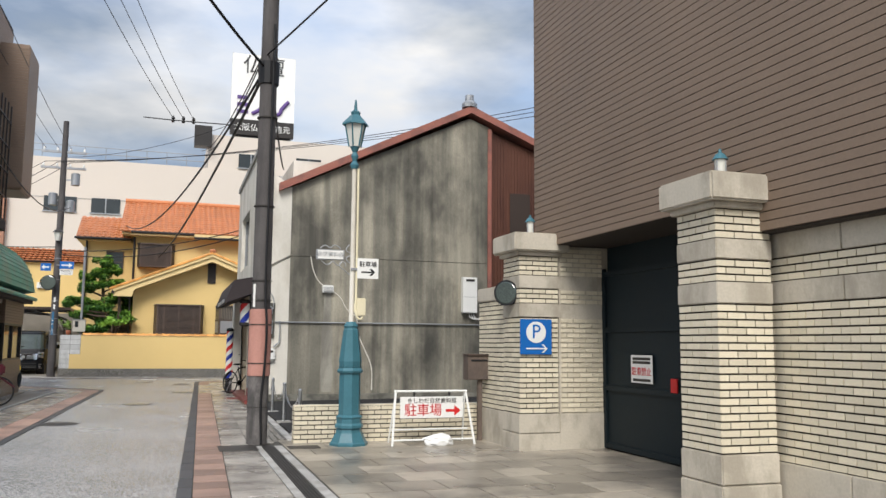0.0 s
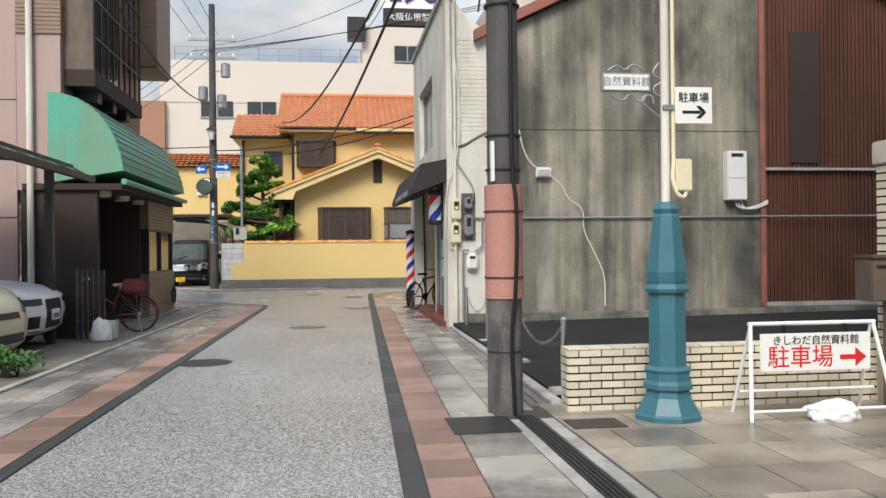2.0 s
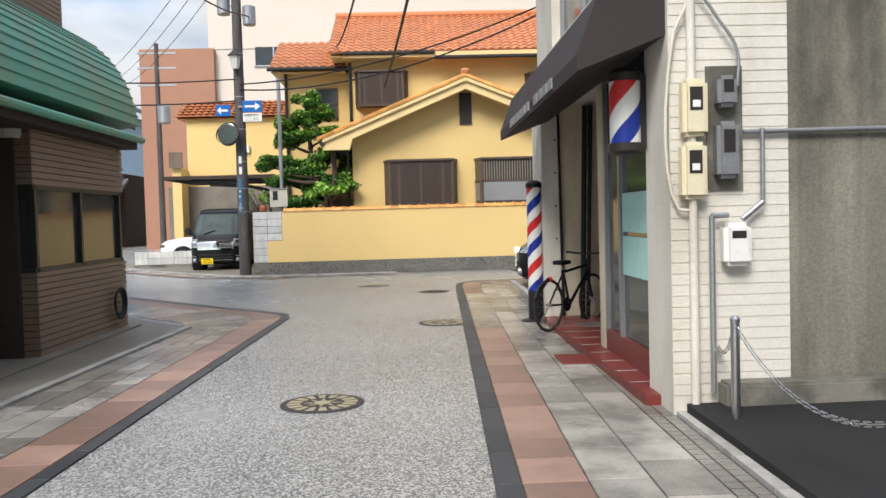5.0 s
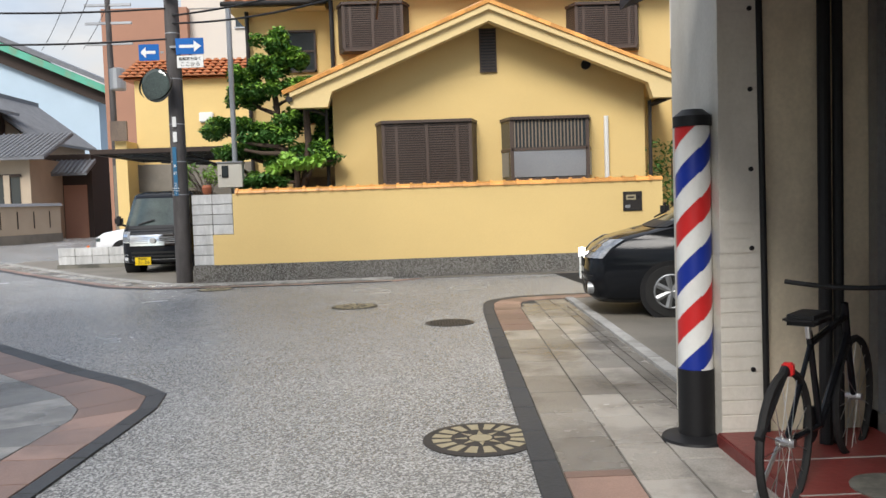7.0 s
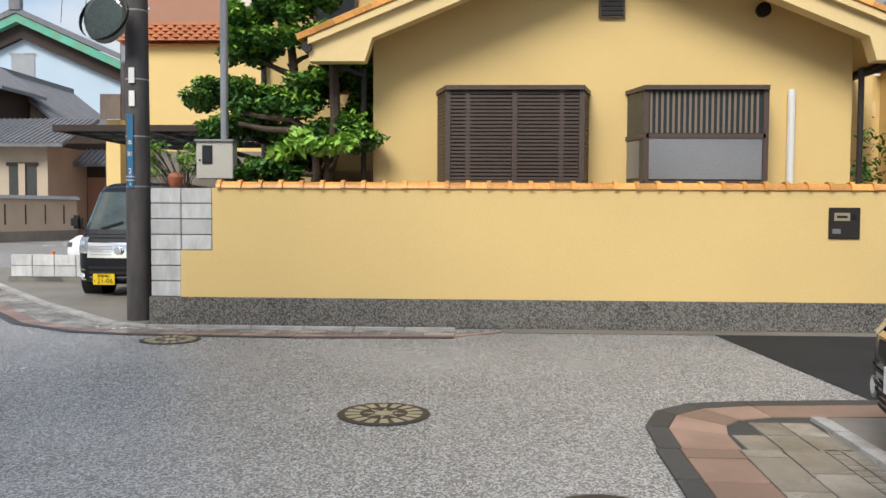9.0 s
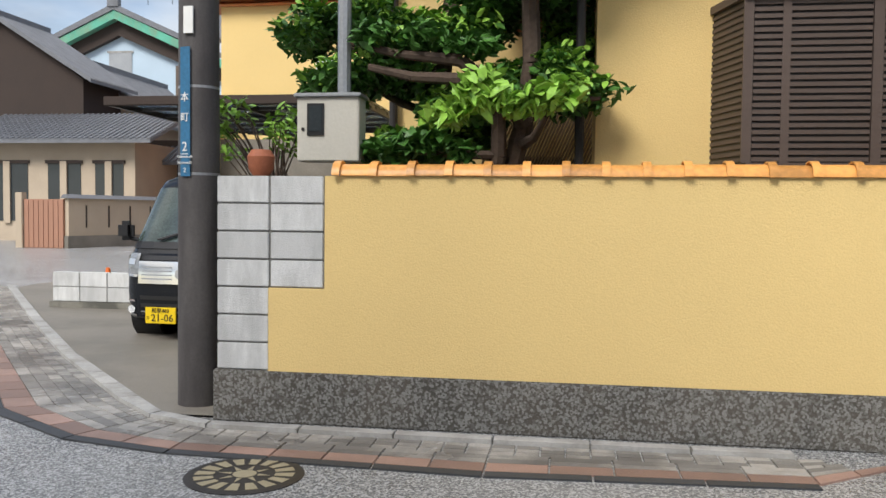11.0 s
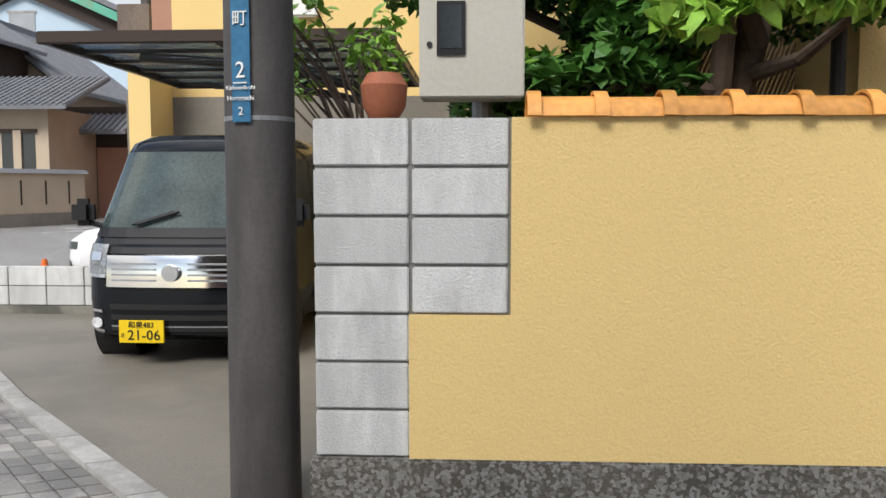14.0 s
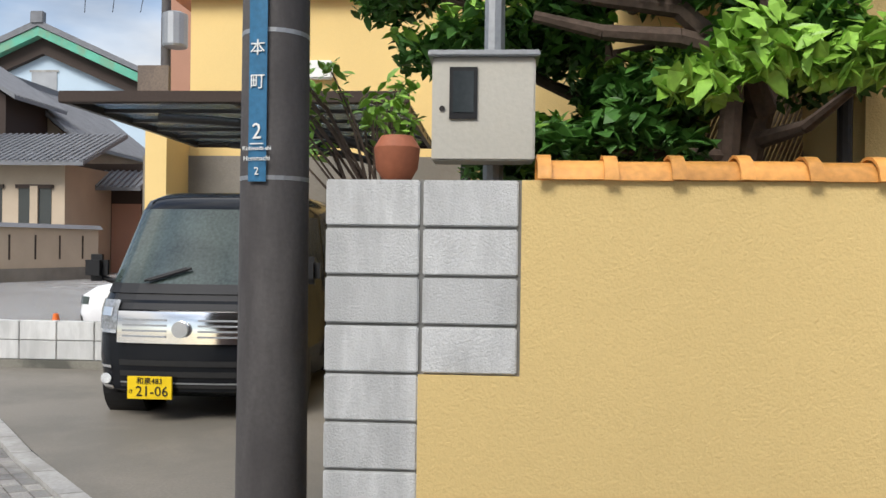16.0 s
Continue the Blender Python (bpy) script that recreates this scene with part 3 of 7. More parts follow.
part("brace_bar", B(rod, (-0.62, 0.1, 0.22), (0.62, 0.1, 0.22), 0.013), "whitepaint", brd)
part("board", B(box, -0.5, -0.035, 0.4, 0.5, -0.02, 0.72, 0.003), "whitepaint", brd)
writing("lettering", "きしわだ自然資料館", 0.088, pose(0, -0.038, 0.655) @ FRONT, "darkframe", brd)
writing("lettering", "駐車場", 0.2, pose(-0.14, -0.038, 0.51) @ FRONT, "red", brd)
bm = B(box, 0.22, -0.039, 0.49, 0.36, -0.035, 0.53)
prism(bm, [(0.36, 0.59), (0.46, 0.51), (0.36, 0.43)], "y", -0.039, -0.035)
part("arrow", bm, "red", brd)


def lump(name, x, y, z, sx, sy, sz, mat, label, category, seed):
    bm = bmesh.new()
    bmesh.ops.create_icosphere(bm, subdivisions=4, radius=1)
    for v in bm.verts:
        nn = noise.fractal(v.co * 1.6 + Vector((seed, 0, 0)), 0.9, 2.1, 4)
        v.co = v.co * (1 + 0.22 * nn)
        v.co.z = max(v.co.z, -0.55)
        v.co = Vector((v.co.x * sx, v.co.y * sy, (v.co.z + 0.55) * sz))
    return place(solo(name, bm, mat, label, category, smooth=True), pose(x, y, z))


lump("sandbag", 3.95, 11.62, 0.005, 0.24, 0.13, 0.11, "bag", "white plastic sandbag weighing down the board stand", "sandbag", 3)

mb = spot("mailbox", pose(4.78, 12.05, 0), "brown-grey metal mailbox on a square post", "mailbox")
part("post", B(box, -0.035, -0.035, 0, 0.035, 0.035, 0.98, 0.005), "browntan", mb)
part("body", B(box, -0.23, -0.1, 0.96, 0.24, 0.14, 1.34, 0.01), "browntan", mb)
part("lid", B(box, -0.24, -0.13, 1.34, 0.25, 0.15, 1.37, 0.006), "brownmetal", mb)
part("slot", B(box, -0.18, -0.106, 1.25, 0.19, -0.1, 1.28), "black", mb)

# parking lot, kerb, posts and chain
bm = bmesh.new()
vs = [bm.verts.new(c) for c in ((2.02, 12.56, 0.03), (14, 12.56, 0.03), (14, 20.35, 0.22), (2.06, 20.35, 0.1), (2.02, 12.56, -0.1), (14, 12.56, -0.1), (14, 20.35, -0.1), (2.06, 20.35, -0.1))]
for f in ((0, 1, 2, 3), (4, 5, 1, 0), (5, 6, 2, 1), (6, 7, 3, 2), (7, 4, 0, 3)):
    bm.faces.new([vs[i] for i in f])
setting("parking_lot", bm, "lot", "dark fresh asphalt of the small parking lot", "parking lot")
posts = ((2.1, 13.15), (2.13, 15.31), (2.18, 17.58), (2.24, 19.9))
for x, y in posts:
    ob = spot("chain_post", pose(x, y, 0.03), "slim stainless post on a concrete foot", "post", "chain posts")
    part("tube", B(rod, (0, 0, 0.03), (0, 0, 0.72), 0.03, n=14), "steel", ob, smooth=True)
    part("cap", B(lathe, [(0.032, 0.7), (0.034, 0.73), (0.015, 0.75)]), "steel", ob)
    part("foot", B(box, -0.13, -0.13, 0, 0.13, 0.13, 0.05, 0.01), "kerb", ob)


def chain(a, b, drop, label):
    bm = bmesh.new()
    pts = sag(a, b, drop, 45)
    for i, (p, q) in enumerate(zip(pts, pts[1:])):
        d = (q - p).normalized()
        s = d.cross(Vector((0, 0, 1))).normalized() * 0.011
        s = s if i % 2 else d.cross(s).normalized() * 0.011
        for sg_ in (-1, 1):
            rod(bm, p - d * 0.006 + s * sg_, q + d * 0.006 + s * sg_, 0.004, n=4)
    solo("chain", bm, "steel", label, "chain", "chains")


for (xa, ya), (xb, yb) in zip(posts, posts[1:]):
    chain((xa, ya, 0.72), (xb, yb, 0.72), 0.3, "slack steel chain between two posts")
chain((2.24, 19.9, 0.72), (2.3, 20.37, 0.5), 0.1, "short steel chain hooked to the white wall")


# ---- utility poles ----
def pole(name, x, y, z, r0, r1, h, label):
    ob = spot(name, pose(x, y, z), label, "utility pole", "utility poles")
    part("shaft", B(lathe, [(r0, 0), ((r0 + r1) / 2, h / 2), (r1, h)], n=24), "poleconc", ob, smooth=True)
    return ob


p1 = pole("utility_pole", 1.36, 12.45, 0, 0.150, 0.112, 10.5, "tall weathered concrete utility pole with terracotta sleeve")
part("bare_foot", B(lathe, [(0.156, 0), (0.155, 1.02)], n=24), "polebare", p1, "bare scuffed concrete foot", smooth=True)
prof = []
for i in range(50):
    z = 1.02 + i * 0.02
    prof += [(0.168, z), (0.1705, z + 0.01)]
part("sleeve", B(lathe, prof + [(0.166, 2.02)], n=28), "sleeve", p1, "ribbed terracotta plastic sleeve")
for z in (0.55, 1.2, 1.78, 2.15, 2.45, 3.6, 5.0):
    part("band", B(lathe, [(0.178 if 1 < z < 2 else 0.16, z), (0.178 if 1 < z < 2 else 0.16, z + 0.014)], n=24), "iron", p1)
tube("downlead", [(0.06, -0.14, 6.5), (0.05, -0.15, 4), (0.05, -0.17, 2.1), (0.07, -0.185, 1.9), (0.06, -0.185, 1.1), (0.03, -0.17, 0.7), (0.05, -0.165, 0.02)], 0.018, "black", p1)
part("number_plate", B(box, -0.13, -0.12, 2.05, -0.1, -0.06, 2.4), "whitepaint", p1)
part("cable_hub", B(lathe, [(0.0, 5.5), (0.16, 5.55), (0.17, 5.9), (0.0, 5.95)], n=12), "black", p1, "black cable joint")

p2 = pole("utility_pole", -4.66, 37.88, 0.0, 0.165, 0.115, 11, "dark concrete utility pole with blue address plate")
for z in (1.79, 2.45, 3.2, 4.1, 5.0, 6.2):
    part("band", B(lathe, [(0.166 - z * 0.0045, z), (0.166 - z * 0.0045, z + 0.02)], n=24), "galv", p2)
bm = bmesh.new()
n = 6
for i in range(n):
    a0, a1 = radians(-118 + 30 * i / n), radians(-118 + 30 * (i + 1) / n)
    q = [bm.verts.new((0.168 * math.cos(a), 0.168 * math.sin(a), z)) for a, z in ((a0, 1.78), (a1, 1.78), (a1, 2.75), (a0, 2.75))]
    bm.faces.new(q)
bmesh.ops.remove_doubles(bm, verts=bm.verts[:], dist=0.0005)
bmesh.ops.solidify(bm, geom=bm.faces[:], thickness=-0.004)
part("address_plate", bm, "dirtyblue", p2, "faded blue address plate with white lettering")
turn = pose(-0.037, -0.172, 0, 90, 0, -13)
for text, size, z in (("本", 0.075, 2.37), ("町", 0.075, 2.22), ("2", 0.1, 2.0), ("Kishiwada-shi", 0.026, 1.927), ("Hommachi", 0.03, 1.882), ("2", 0.05, 1.825)):
    writing("lettering", text, size, Matrix.Translation((0, 0, z)) @ turn, "whitepaint", p2)
part("underline", B(box, -0.07, -0.176, 1.945, -0.005, -0.172, 1.95, rz=-13), "whitepaint", p2)
for z in (2.85, 3.15):
    part("tag", B(box, -0.045, -0.172, z, 0.03, -0.158, z + 0.2), "whitepaint", p2)
# mirror, arrows and lantern on the far pole
ms = spot("traffic_mirror", pose(-4.9, 37.55, 3.95), "round convex traffic mirror with dark rim on the pole", "mirror")
part("bowl", B(rod, (0, 0.06, 0), (-0.02, -0.02, 0), 0.2, 0.33, n=28), "darkframe", ms)
part("face", B(rod, (-0.02, -0.02, 0), (-0.024, -0.04, 0), 0.32, 0.26, n=28), "carglass", ms)
part("hood", B(rod, (-0.02, -0.02, 0.0), (-0.03, -0.07, 0.02), 0.335, 0.345, n=28, caps=False), "black", ms)
part("arm", B(rod, (0, 0.05, 0), (0.22, 0.3, 0), 0.025), "galv", ms)
for x0, x1, z, d, nm in ((-5.28, -4.88, 4.62, -1, "small"), (-4.55, -4.0, 4.72, 1, "wide")):
    ob = spot("one_way_sign", pose((x0 + x1) / 2, 37.68, z), "blue one-way arrow sign on the pole", "sign", "one-way signs")
    w = (x1 - x0) / 2
    part("plate", B(box, -w, -0.01, -0.16, w, 0, 0.16, 0.004), "blue", ob)
    part("bracket", B(box, -0.02 - d * w - (0.1 if d > 0 else -0.1), 0, -0.02, 0.02 - d * w, 0.03, 0.02), "galv", ob)
    bm = B(box, -w * 0.75, -0.014, -0.03, w * 0.75 - 0.02, -0.01, 0.03)
    prism(bm, [(d * w * 0.3, 0.11), (d * w * 0.82, 0), (d * w * 0.3, -0.11)], "y", -0.015, -0.01)
    part("arrow", bm, "whitepaint", ob)
sub = spot("supplementary_sign", pose(-4.28, 37.68, 4.42), "white plate with small black lettering under the arrow", "sign")
part("plate", B(box, -0.26, -0.01, -0.12, 0.26, 0, 0.12, 0.003), "whitepaint", sub)
writing("lettering", "自転車を除く", 0.075, pose(0, -0.013, 0.05) @ FRONT, "black", sub)
writing("lettering", "ここから", 0.1, pose(0, -0.013, -0.055) @ FRONT, "black", sub)
ln = spot("pole_lantern", pose(-4.68, 37.6, 5.75), "old-style street lantern on the utility pole", "street lamp")
part("glass", B(lathe, [(0.1, 0), (0.16, 0.36)], n=6), "lampglass", ln)
part("roof", B(lathe, [(0.23, 0.36), (0.1, 0.48), (0.03, 0.55)], n=6), "iron", ln)
part("bracket", B(box, -0.03, 0.05, -0.05, 0.03, 0.3, 0.0), "iron", ln)
for dz, dx in ((7.0, 0.35), (7.3, -0.35), (8.2, 0.5)):
    ob = spot("transformer_box", pose(-4.66 + dx, 37.88, dz), "grey pole-mounted electrical box", "electrical box", "pole boxes")
    part("tank", B(lathe, [(0.17, 0), (0.18, 0.02), (0.18, 0.5), (0.12, 0.54)]), "galv", ob)
    part("mount", B(box, -dx, -0.03, 0.2, 0, 0.03, 0.26), "galv", ob)
for z in (8.9, 9.6):
    part("crossarm", B(box, -0.9, -0.05, z, 0.9, 0.05, z + 0.09), "galv", p2)
    for i in range(4):
        part("insulator", B(lathe, [(0.03, z + 0.09), (0.05, z + 0.14), (0.03, z + 0.24)], -0.8 + 0.53 * i, 0, 8), "whitepaint", p2)


# ---- the concrete gable house and the white barber shop ----
gh = spot("gable_house", pose(7.6, 20.4, 0), "old house with stained concrete gable wall and red roof edge", "house")
GI = gh.matrix_basis.inverted()


def gpart(name, bm, mat, label="", smooth=False):
    bm.transform(GI)
    return part(name, bm, mat, gh, label, smooth)


for z0, z1, poly in ((0.25, 2.02, None), (2.035, 3.69, None), (3.705, 8, [(2.84, 3.705), (8.2, 3.705), (8.2, 7.5), (7.62, 7.7), (2.84, 5.45)])):
    poly = poly or [(2.84, z0), (8.2, z0), (8.2, z1), (2.84, z1)]
    gpart("concrete_panel", B(prism, poly, "y", 20.4, 20.7), "concrete", "water-stained grey concrete")
gpart("joint_back", B(prism, [(2.86, 0), (8.18, 0), (8.18, 7.4), (7.62, 7.6), (2.86, 5.4)], "y", 20.42, 26), "footing")
gpart("footing", B(box, 2.3, 20.2, 0, 13.5, 20.4, 0.26, 0.02), "footing")
bm = B(prism, [(8.2, 0.3), (15, 0.3), (15, 4.9), (8.2, 7.45)], "y", 20.5, 26)
gpart("rust_wall", bm, "rust")
bm = bmesh.new()
x = 8.24
while x < 14.9:
    box(bm, x, 20.47, 0.32, x + 0.035, 20.5, 7.4 - (x - 8.2) * 0.385)
    x += 0.085
tagged(gpart("corrugation", bm, "rust", "rust-brown corrugated sheet"), kind="stuff")
gpart("corner_trim", B(box, 8.16, 20.36, 0.3, 8.27, 20.5, 7.45), "redroof")
gpart("old_window", B(box, 8.85, 20.45, 3.1, 9.45, 20.49, 5.7), "timber")
gpart("rail", B(box, 8.2, 20.4, 2.95, 14.5, 20.48, 3.0), "kerb")
gpart("rail", B(box, 8.2, 20.4, 0.28, 14.5, 20.48, 0.36), "kerb")
for a, b in (((2.5, 5.32), (7.62, 7.82)), ((7.62, 7.82), (15.2, 4.75))):
    bm = B(prism, [a, b, (b[0], b[1] + 0.2), (a[0], a[1] + 0.2)], "y", 20.22, 26.3)
    gpart("roof_slope", bm, "redroof")
gpart("ridge_cap", B(lathe, [(0.22, 8.0), (0.22, 8.1), (0.13, 8.2), (0.12, 8.35)], 7.62, 20.4, 10), "galv")
gpart("pipe", B(rod, (2.5, 20.36, 2.03), (14, 20.34, 2.05), 0.018), "galv")
tube("crack_filler", [(Vector(p) - gh.location) for p in ((3.35, 20.398, 3.7), (3.45, 20.398, 3.3), (3.6, 20.398, 3.05), (3.9, 20.398, 2.86), (4.15, 20.398, 2.66), (4.3, 20.398, 2.4), (4.55, 20.398, 2.2), (4.6, 20.398, 1.8), (4.78, 20.398, 1.4), (4.97, 20.398, 0.95), (5.0, 20.398, 0.35))], 0.014, "whitewall", gh, "pale filler along a crack")
vent = spot("wall_vent", pose(3.8, 20.4, 2.88), "small white louvred vent hood with runoff stain", "vent")
part("hood", B(box, -0.14, -0.12, -0.09, 0.14, 0, 0.1, 0.015), "whitepaint", vent)
for i in range(4):
    part("louvre", B(box, -0.12, -0.126, -0.07 + i * 0.035, 0.12, -0.12, -0.055 + i * 0.035), "galv", vent)
bm = bmesh.new()
prof_ = [(3.72, 2.78), (3.9, 2.78), (3.91, 2.2), (3.97, 1.5), (3.95, 1.1), (4.0, 0.7), (3.96, 0.3), (3.7, 0.3), (3.66, 0.75), (3.7, 1.2), (3.67, 1.7), (3.72, 2.2)]
prism(bm, [(x, z) for x, z in prof_], "y", 20.396, 20.399)
gpart("runoff_stain", bm, "runoff", "pale wash-out below the vent")
wh = spot("water_heater", pose(7.6, 20.4, 2.35), "white wall-mounted water heater box with pipes", "water heater")
part("case", B(box, -0.2, -0.2, 0, 0.2, 0, 0.95, 0.015), "whitepaint", wh)
part("flue", B(box, -0.12, -0.21, 0.84, 0.12, -0.2, 0.9), "darkframe", wh)
part("seam", B(box, -0.2, -0.203, 0.42, 0.2, -0.2, 0.43), "galv", wh)
for i in range(3):
    tube("pipe", [(0.0 + i * 0.06, -0.1, 0), (0.05 + i * 0.06, -0.1, -0.12), (0.4, -0.08, -0.12 - 0.02 * i), (0.7, -0.05, 0.0 - 0.03 * i)], 0.014, "whitepaint", wh)

shop = spot("barber_shop", pose(3.2, 23.3, 0), "two-storey white-painted brick barber shop", "house")
SI = shop.matrix_basis.inverted()


def spart(name, bm, mat, label="", smooth=False, parent=None):
    bm.transform(SI)
    return part(name, bm, mat, parent or shop, label, smooth)


SX = 1.98
spart("south_wall", B(prism, [(SX + 0.1, 0), (2.84, 0), (2.84, 5.5), (2.4, 5.75), (SX + 0.1, 6.2)], "y", 20.4, 20.6), "whitewall", "white-painted brick")
spart("corner_pier", B(box, SX, 20.4, 0, SX + 0.12, 21.0, 3.2), "whitewall")
bm = bmesh.new()
z = 0.15
while z < 5.4:
    box(bm, SX + 0.003, 20.394, z, 2.838, 20.4, z + 0.072)
    z += 0.08
tagged(spart("brick_courses", bm, "whitewall"), kind="stuff")
spart("upper_wall", B(box, SX + 0.02, 20.6, 3.1, SX + 0.22, 22.7, 6.3), "whitewall")
spart("upper_wall", B(box, SX + 0.02, 25.3, 3.1, SX + 0.22, 26.6, 6.3), "whitewall")
spart("upper_wall", B(box, SX + 0.02, 22.7, 3.1, SX + 0.22, 25.3, 3.65), "whitewall")
spart("upper_wall", B(box, SX + 0.02, 22.7, 5.2, SX + 0.22, 25.3, 6.3), "whitewall")
w = spart("window", B(box, SX + 0.17, 22.7, 3.65, SX + 0.19, 25.3, 5.2), "winglass", "recessed dark window")
for y in (22.74, 23.95, 25.26):
    spart("frame", B(box, SX + 0.13, y - 0.04, 3.65, SX + 0.17, y + 0.04, 5.2), "galv", parent=w)
spart("parapet", B(box, SX - 0.03, 20.45, 6.3, SX + 0.3, 26.65, 6.42), "kerb")
spart("inner_body", B(box, SX + 0.9, 20.6, 0, 6, 26.6, 6.2), "whitewall")
spart("north_pier", B(box, SX - 0.08, 25.75, 0, SX + 0.16, 26.6, 3.1), "whitewall", "white-painted brick pier")
bm = bmesh.new()
z = 0.02
while z < 3.0:
    box(bm, SX - 0.083, 25.745, z, SX + 0.15, 25.75, z + 0.075)
    z += 0.085
tagged(spart("pier_bricks", bm, "whitewall"), kind="stuff")
for z in (0.45, 1.15, 1.6, 2.05, 2.5):
    spart("bolt", B(rod, (SX + 0.1, 25.745, z), (SX + 0.1, 25.735, z), 0.014, n=8), "black")
spart("return_wall", B(box, SX + 0.16, 25.8, 0, SX + 0.9, 26.6, 3.1), "creamwall", "cream rendered return wall of the entrance")
spart("front_slab", B(box, SX + 0.25, 20.6, 3.0, SX + 0.9, 26.0, 3.1), "whitewall")
spart("kick_wall", B(box, SX + 0.1, 21.0, 0, SX + 0.18, 22.9, 0.3), "redtile")
spart("step", B(box, SX - 0.12, 20.7, 0, SX + 0.9, 25.74, 0.09, 0.01), "redtile", "red tiled step")
for i in range(9):
    spart("step_joint", B(box, SX - 0.11, 21.2 + i * 0.5, 0.09, SX + 0.66, 21.212 + i * 0.5, 0.0925), "kerb")
spart("entrance_cover", B(lathe, [(0.2, 0.09), (0.2, 0.096), (0.16, 0.1)], SX + 0.36, 24.75, 24), "footing", "round cover in the red tiles")
# window with pale screen
g = spart("shop_glazing", B(box, SX + 0.14, 21.0, 0.3, SX + 0.155, 22.9, 3.0), "winglass", "dark shop glazing")
for y in (21.05, 22.3, 22.87):
    spart("mullion", B(box, SX + 0.1, y - 0.035, 0.3, SX + 0.139, y + 0.035, 3.0), "galv", parent=g)
for z0 in (0.9, 1.3):
    bm = bmesh.new()
    for i in range(22):
        box(bm, SX + 0.118, 21.14 + i * 0.05, z0, SX + 0.132, 21.14 + i * 0.05 + (0.036 if i % 3 else 0.045), z0 + 0.36)
    tagged(spart("striped_screen", bm, "stripecurtain", "pale turquoise striped screen"), kind="stuff")
spart("entrance_pier", B(box, SX + 0.1, 22.91, 0.09, SX + 0.9, 23.15, 3.0), "creamwall", "cream entrance pier")
# recessed door
d = spart("door", B(box, SX + 0.84, 23.15, 0.09, SX + 0.86, 25.79, 3.0), "winglass", "dark glazed door with a slatted blind")
for y in (23.19, 24.45, 25.7):
    spart("door_frame", B(box, SX + 0.78, y - 0.045, 0.09, SX + 0.839, y + 0.045, 3.0), "galv", parent=d)
spart("door_frame", B(box, SX + 0.78, 23.15, 0.09, SX + 0.839, 25.79, 0.2), "galv", parent=d)
bm = bmesh.new()
for i in range(54):
    box(bm, SX + 0.825, 23.25, 0.25 + i * 0.05, SX + 0.835, 25.65, 0.275 + i * 0.05)
tagged(spart("blind", bm, "blind", "brown slatted blind", parent=d), kind="stuff")
writing("lettering", "BARBER SHOP", 0.12, SI @ pose(SX + 0.815, 25.05, 1.52) @ WEST, "whitepaint", d)
ck = spot("wall_clock", pose(SX + 0.81, 25.3, 2.45), "square pale wall clock behind the door glass", "clock")
part("case", B(box, -0.03, -0.17, -0.17, 0, 0.17, 0.17, 0.02), "galv", ck)
part("dial", B(rod, (-0.03, 0, 0), (-0.034, 0, 0), 0.14, n=24), "whitepaint", ck)
part("hour_hand", B(box, -0.037, -0.006, 0, -0.034, 0.006, 0.08), "black", ck)
part("minute_hand", B(box, -0.037, 0, -0.005, -0.034, 0.1, 0.005), "black", ck)
# rolled sunshade poles leaning in the corner
for k, (xa, xb, r) in enumerate(((2.36, 2.5, 0.035), (2.43, 2.58, 0.028), (2.15, 2.13, 0.018))):
    lp = spot("leaning_pole", I4, "long dark pole leaning in the shop entrance", "pole", "leaning poles")
    part("tube", B(rod, (xa, 25.45 if k < 2 else 25.72, 0.09), (xb, 25.74, 2.95), r, n=12), "black", lp)
aw = spart("awning", B(prism, [(SX + 0.02, 3.15), (1.5, 3.05), (1.34, 2.62), (1.34, 2.5), (SX + 0.02, 2.75)], "y", 20.45, 25.7), "awning", "dark brown shop awning with pale lettering")
bm = bmesh.new()
for i in range(11):
    if i != 4:
        box(bm, 1.325, 21.5 + i * 0.28, 2.54, 1.339, 21.5 + i * 0.28 + 0.2, 2.63)
spart("lettering_bar", bm, "galv", parent=aw)
spart("drainpipe", B(rod, (2.12, 20.33, 0.1), (2.12, 20.33, 6.2), 0.03), "whitewall")
tube("cable", [Vector(p) - shop.location for p in ((2.05, 20.35, 6.1), (2.08, 20.3, 4.2), (2.15, 20.33, 3.1), (2.3, 20.33, 2.85), (2.45, 20.33, 2.6), (2.45, 20.33, 2.35))], 0.012, "galv", shop)
tube("cable", [Vector(p) - shop.location for p in ((2.05, 20.35, 5.6), (2.2, 20.28, 4.0), (2.1, 20.33, 2.95), (2.0, 20.35, 2.7), (2.02, 20.35, 1.5), (2.1, 20.33, 1.48))], 0.012, "whitewall", shop)
tube("crack", [Vector(p) - shop.location for p in ((2.1, 20.382, 3.35), (2.3, 20.382, 3.4), (2.5, 20.382, 3.52), (2.84, 20.382, 3.7))], 0.02, "footing", shop)
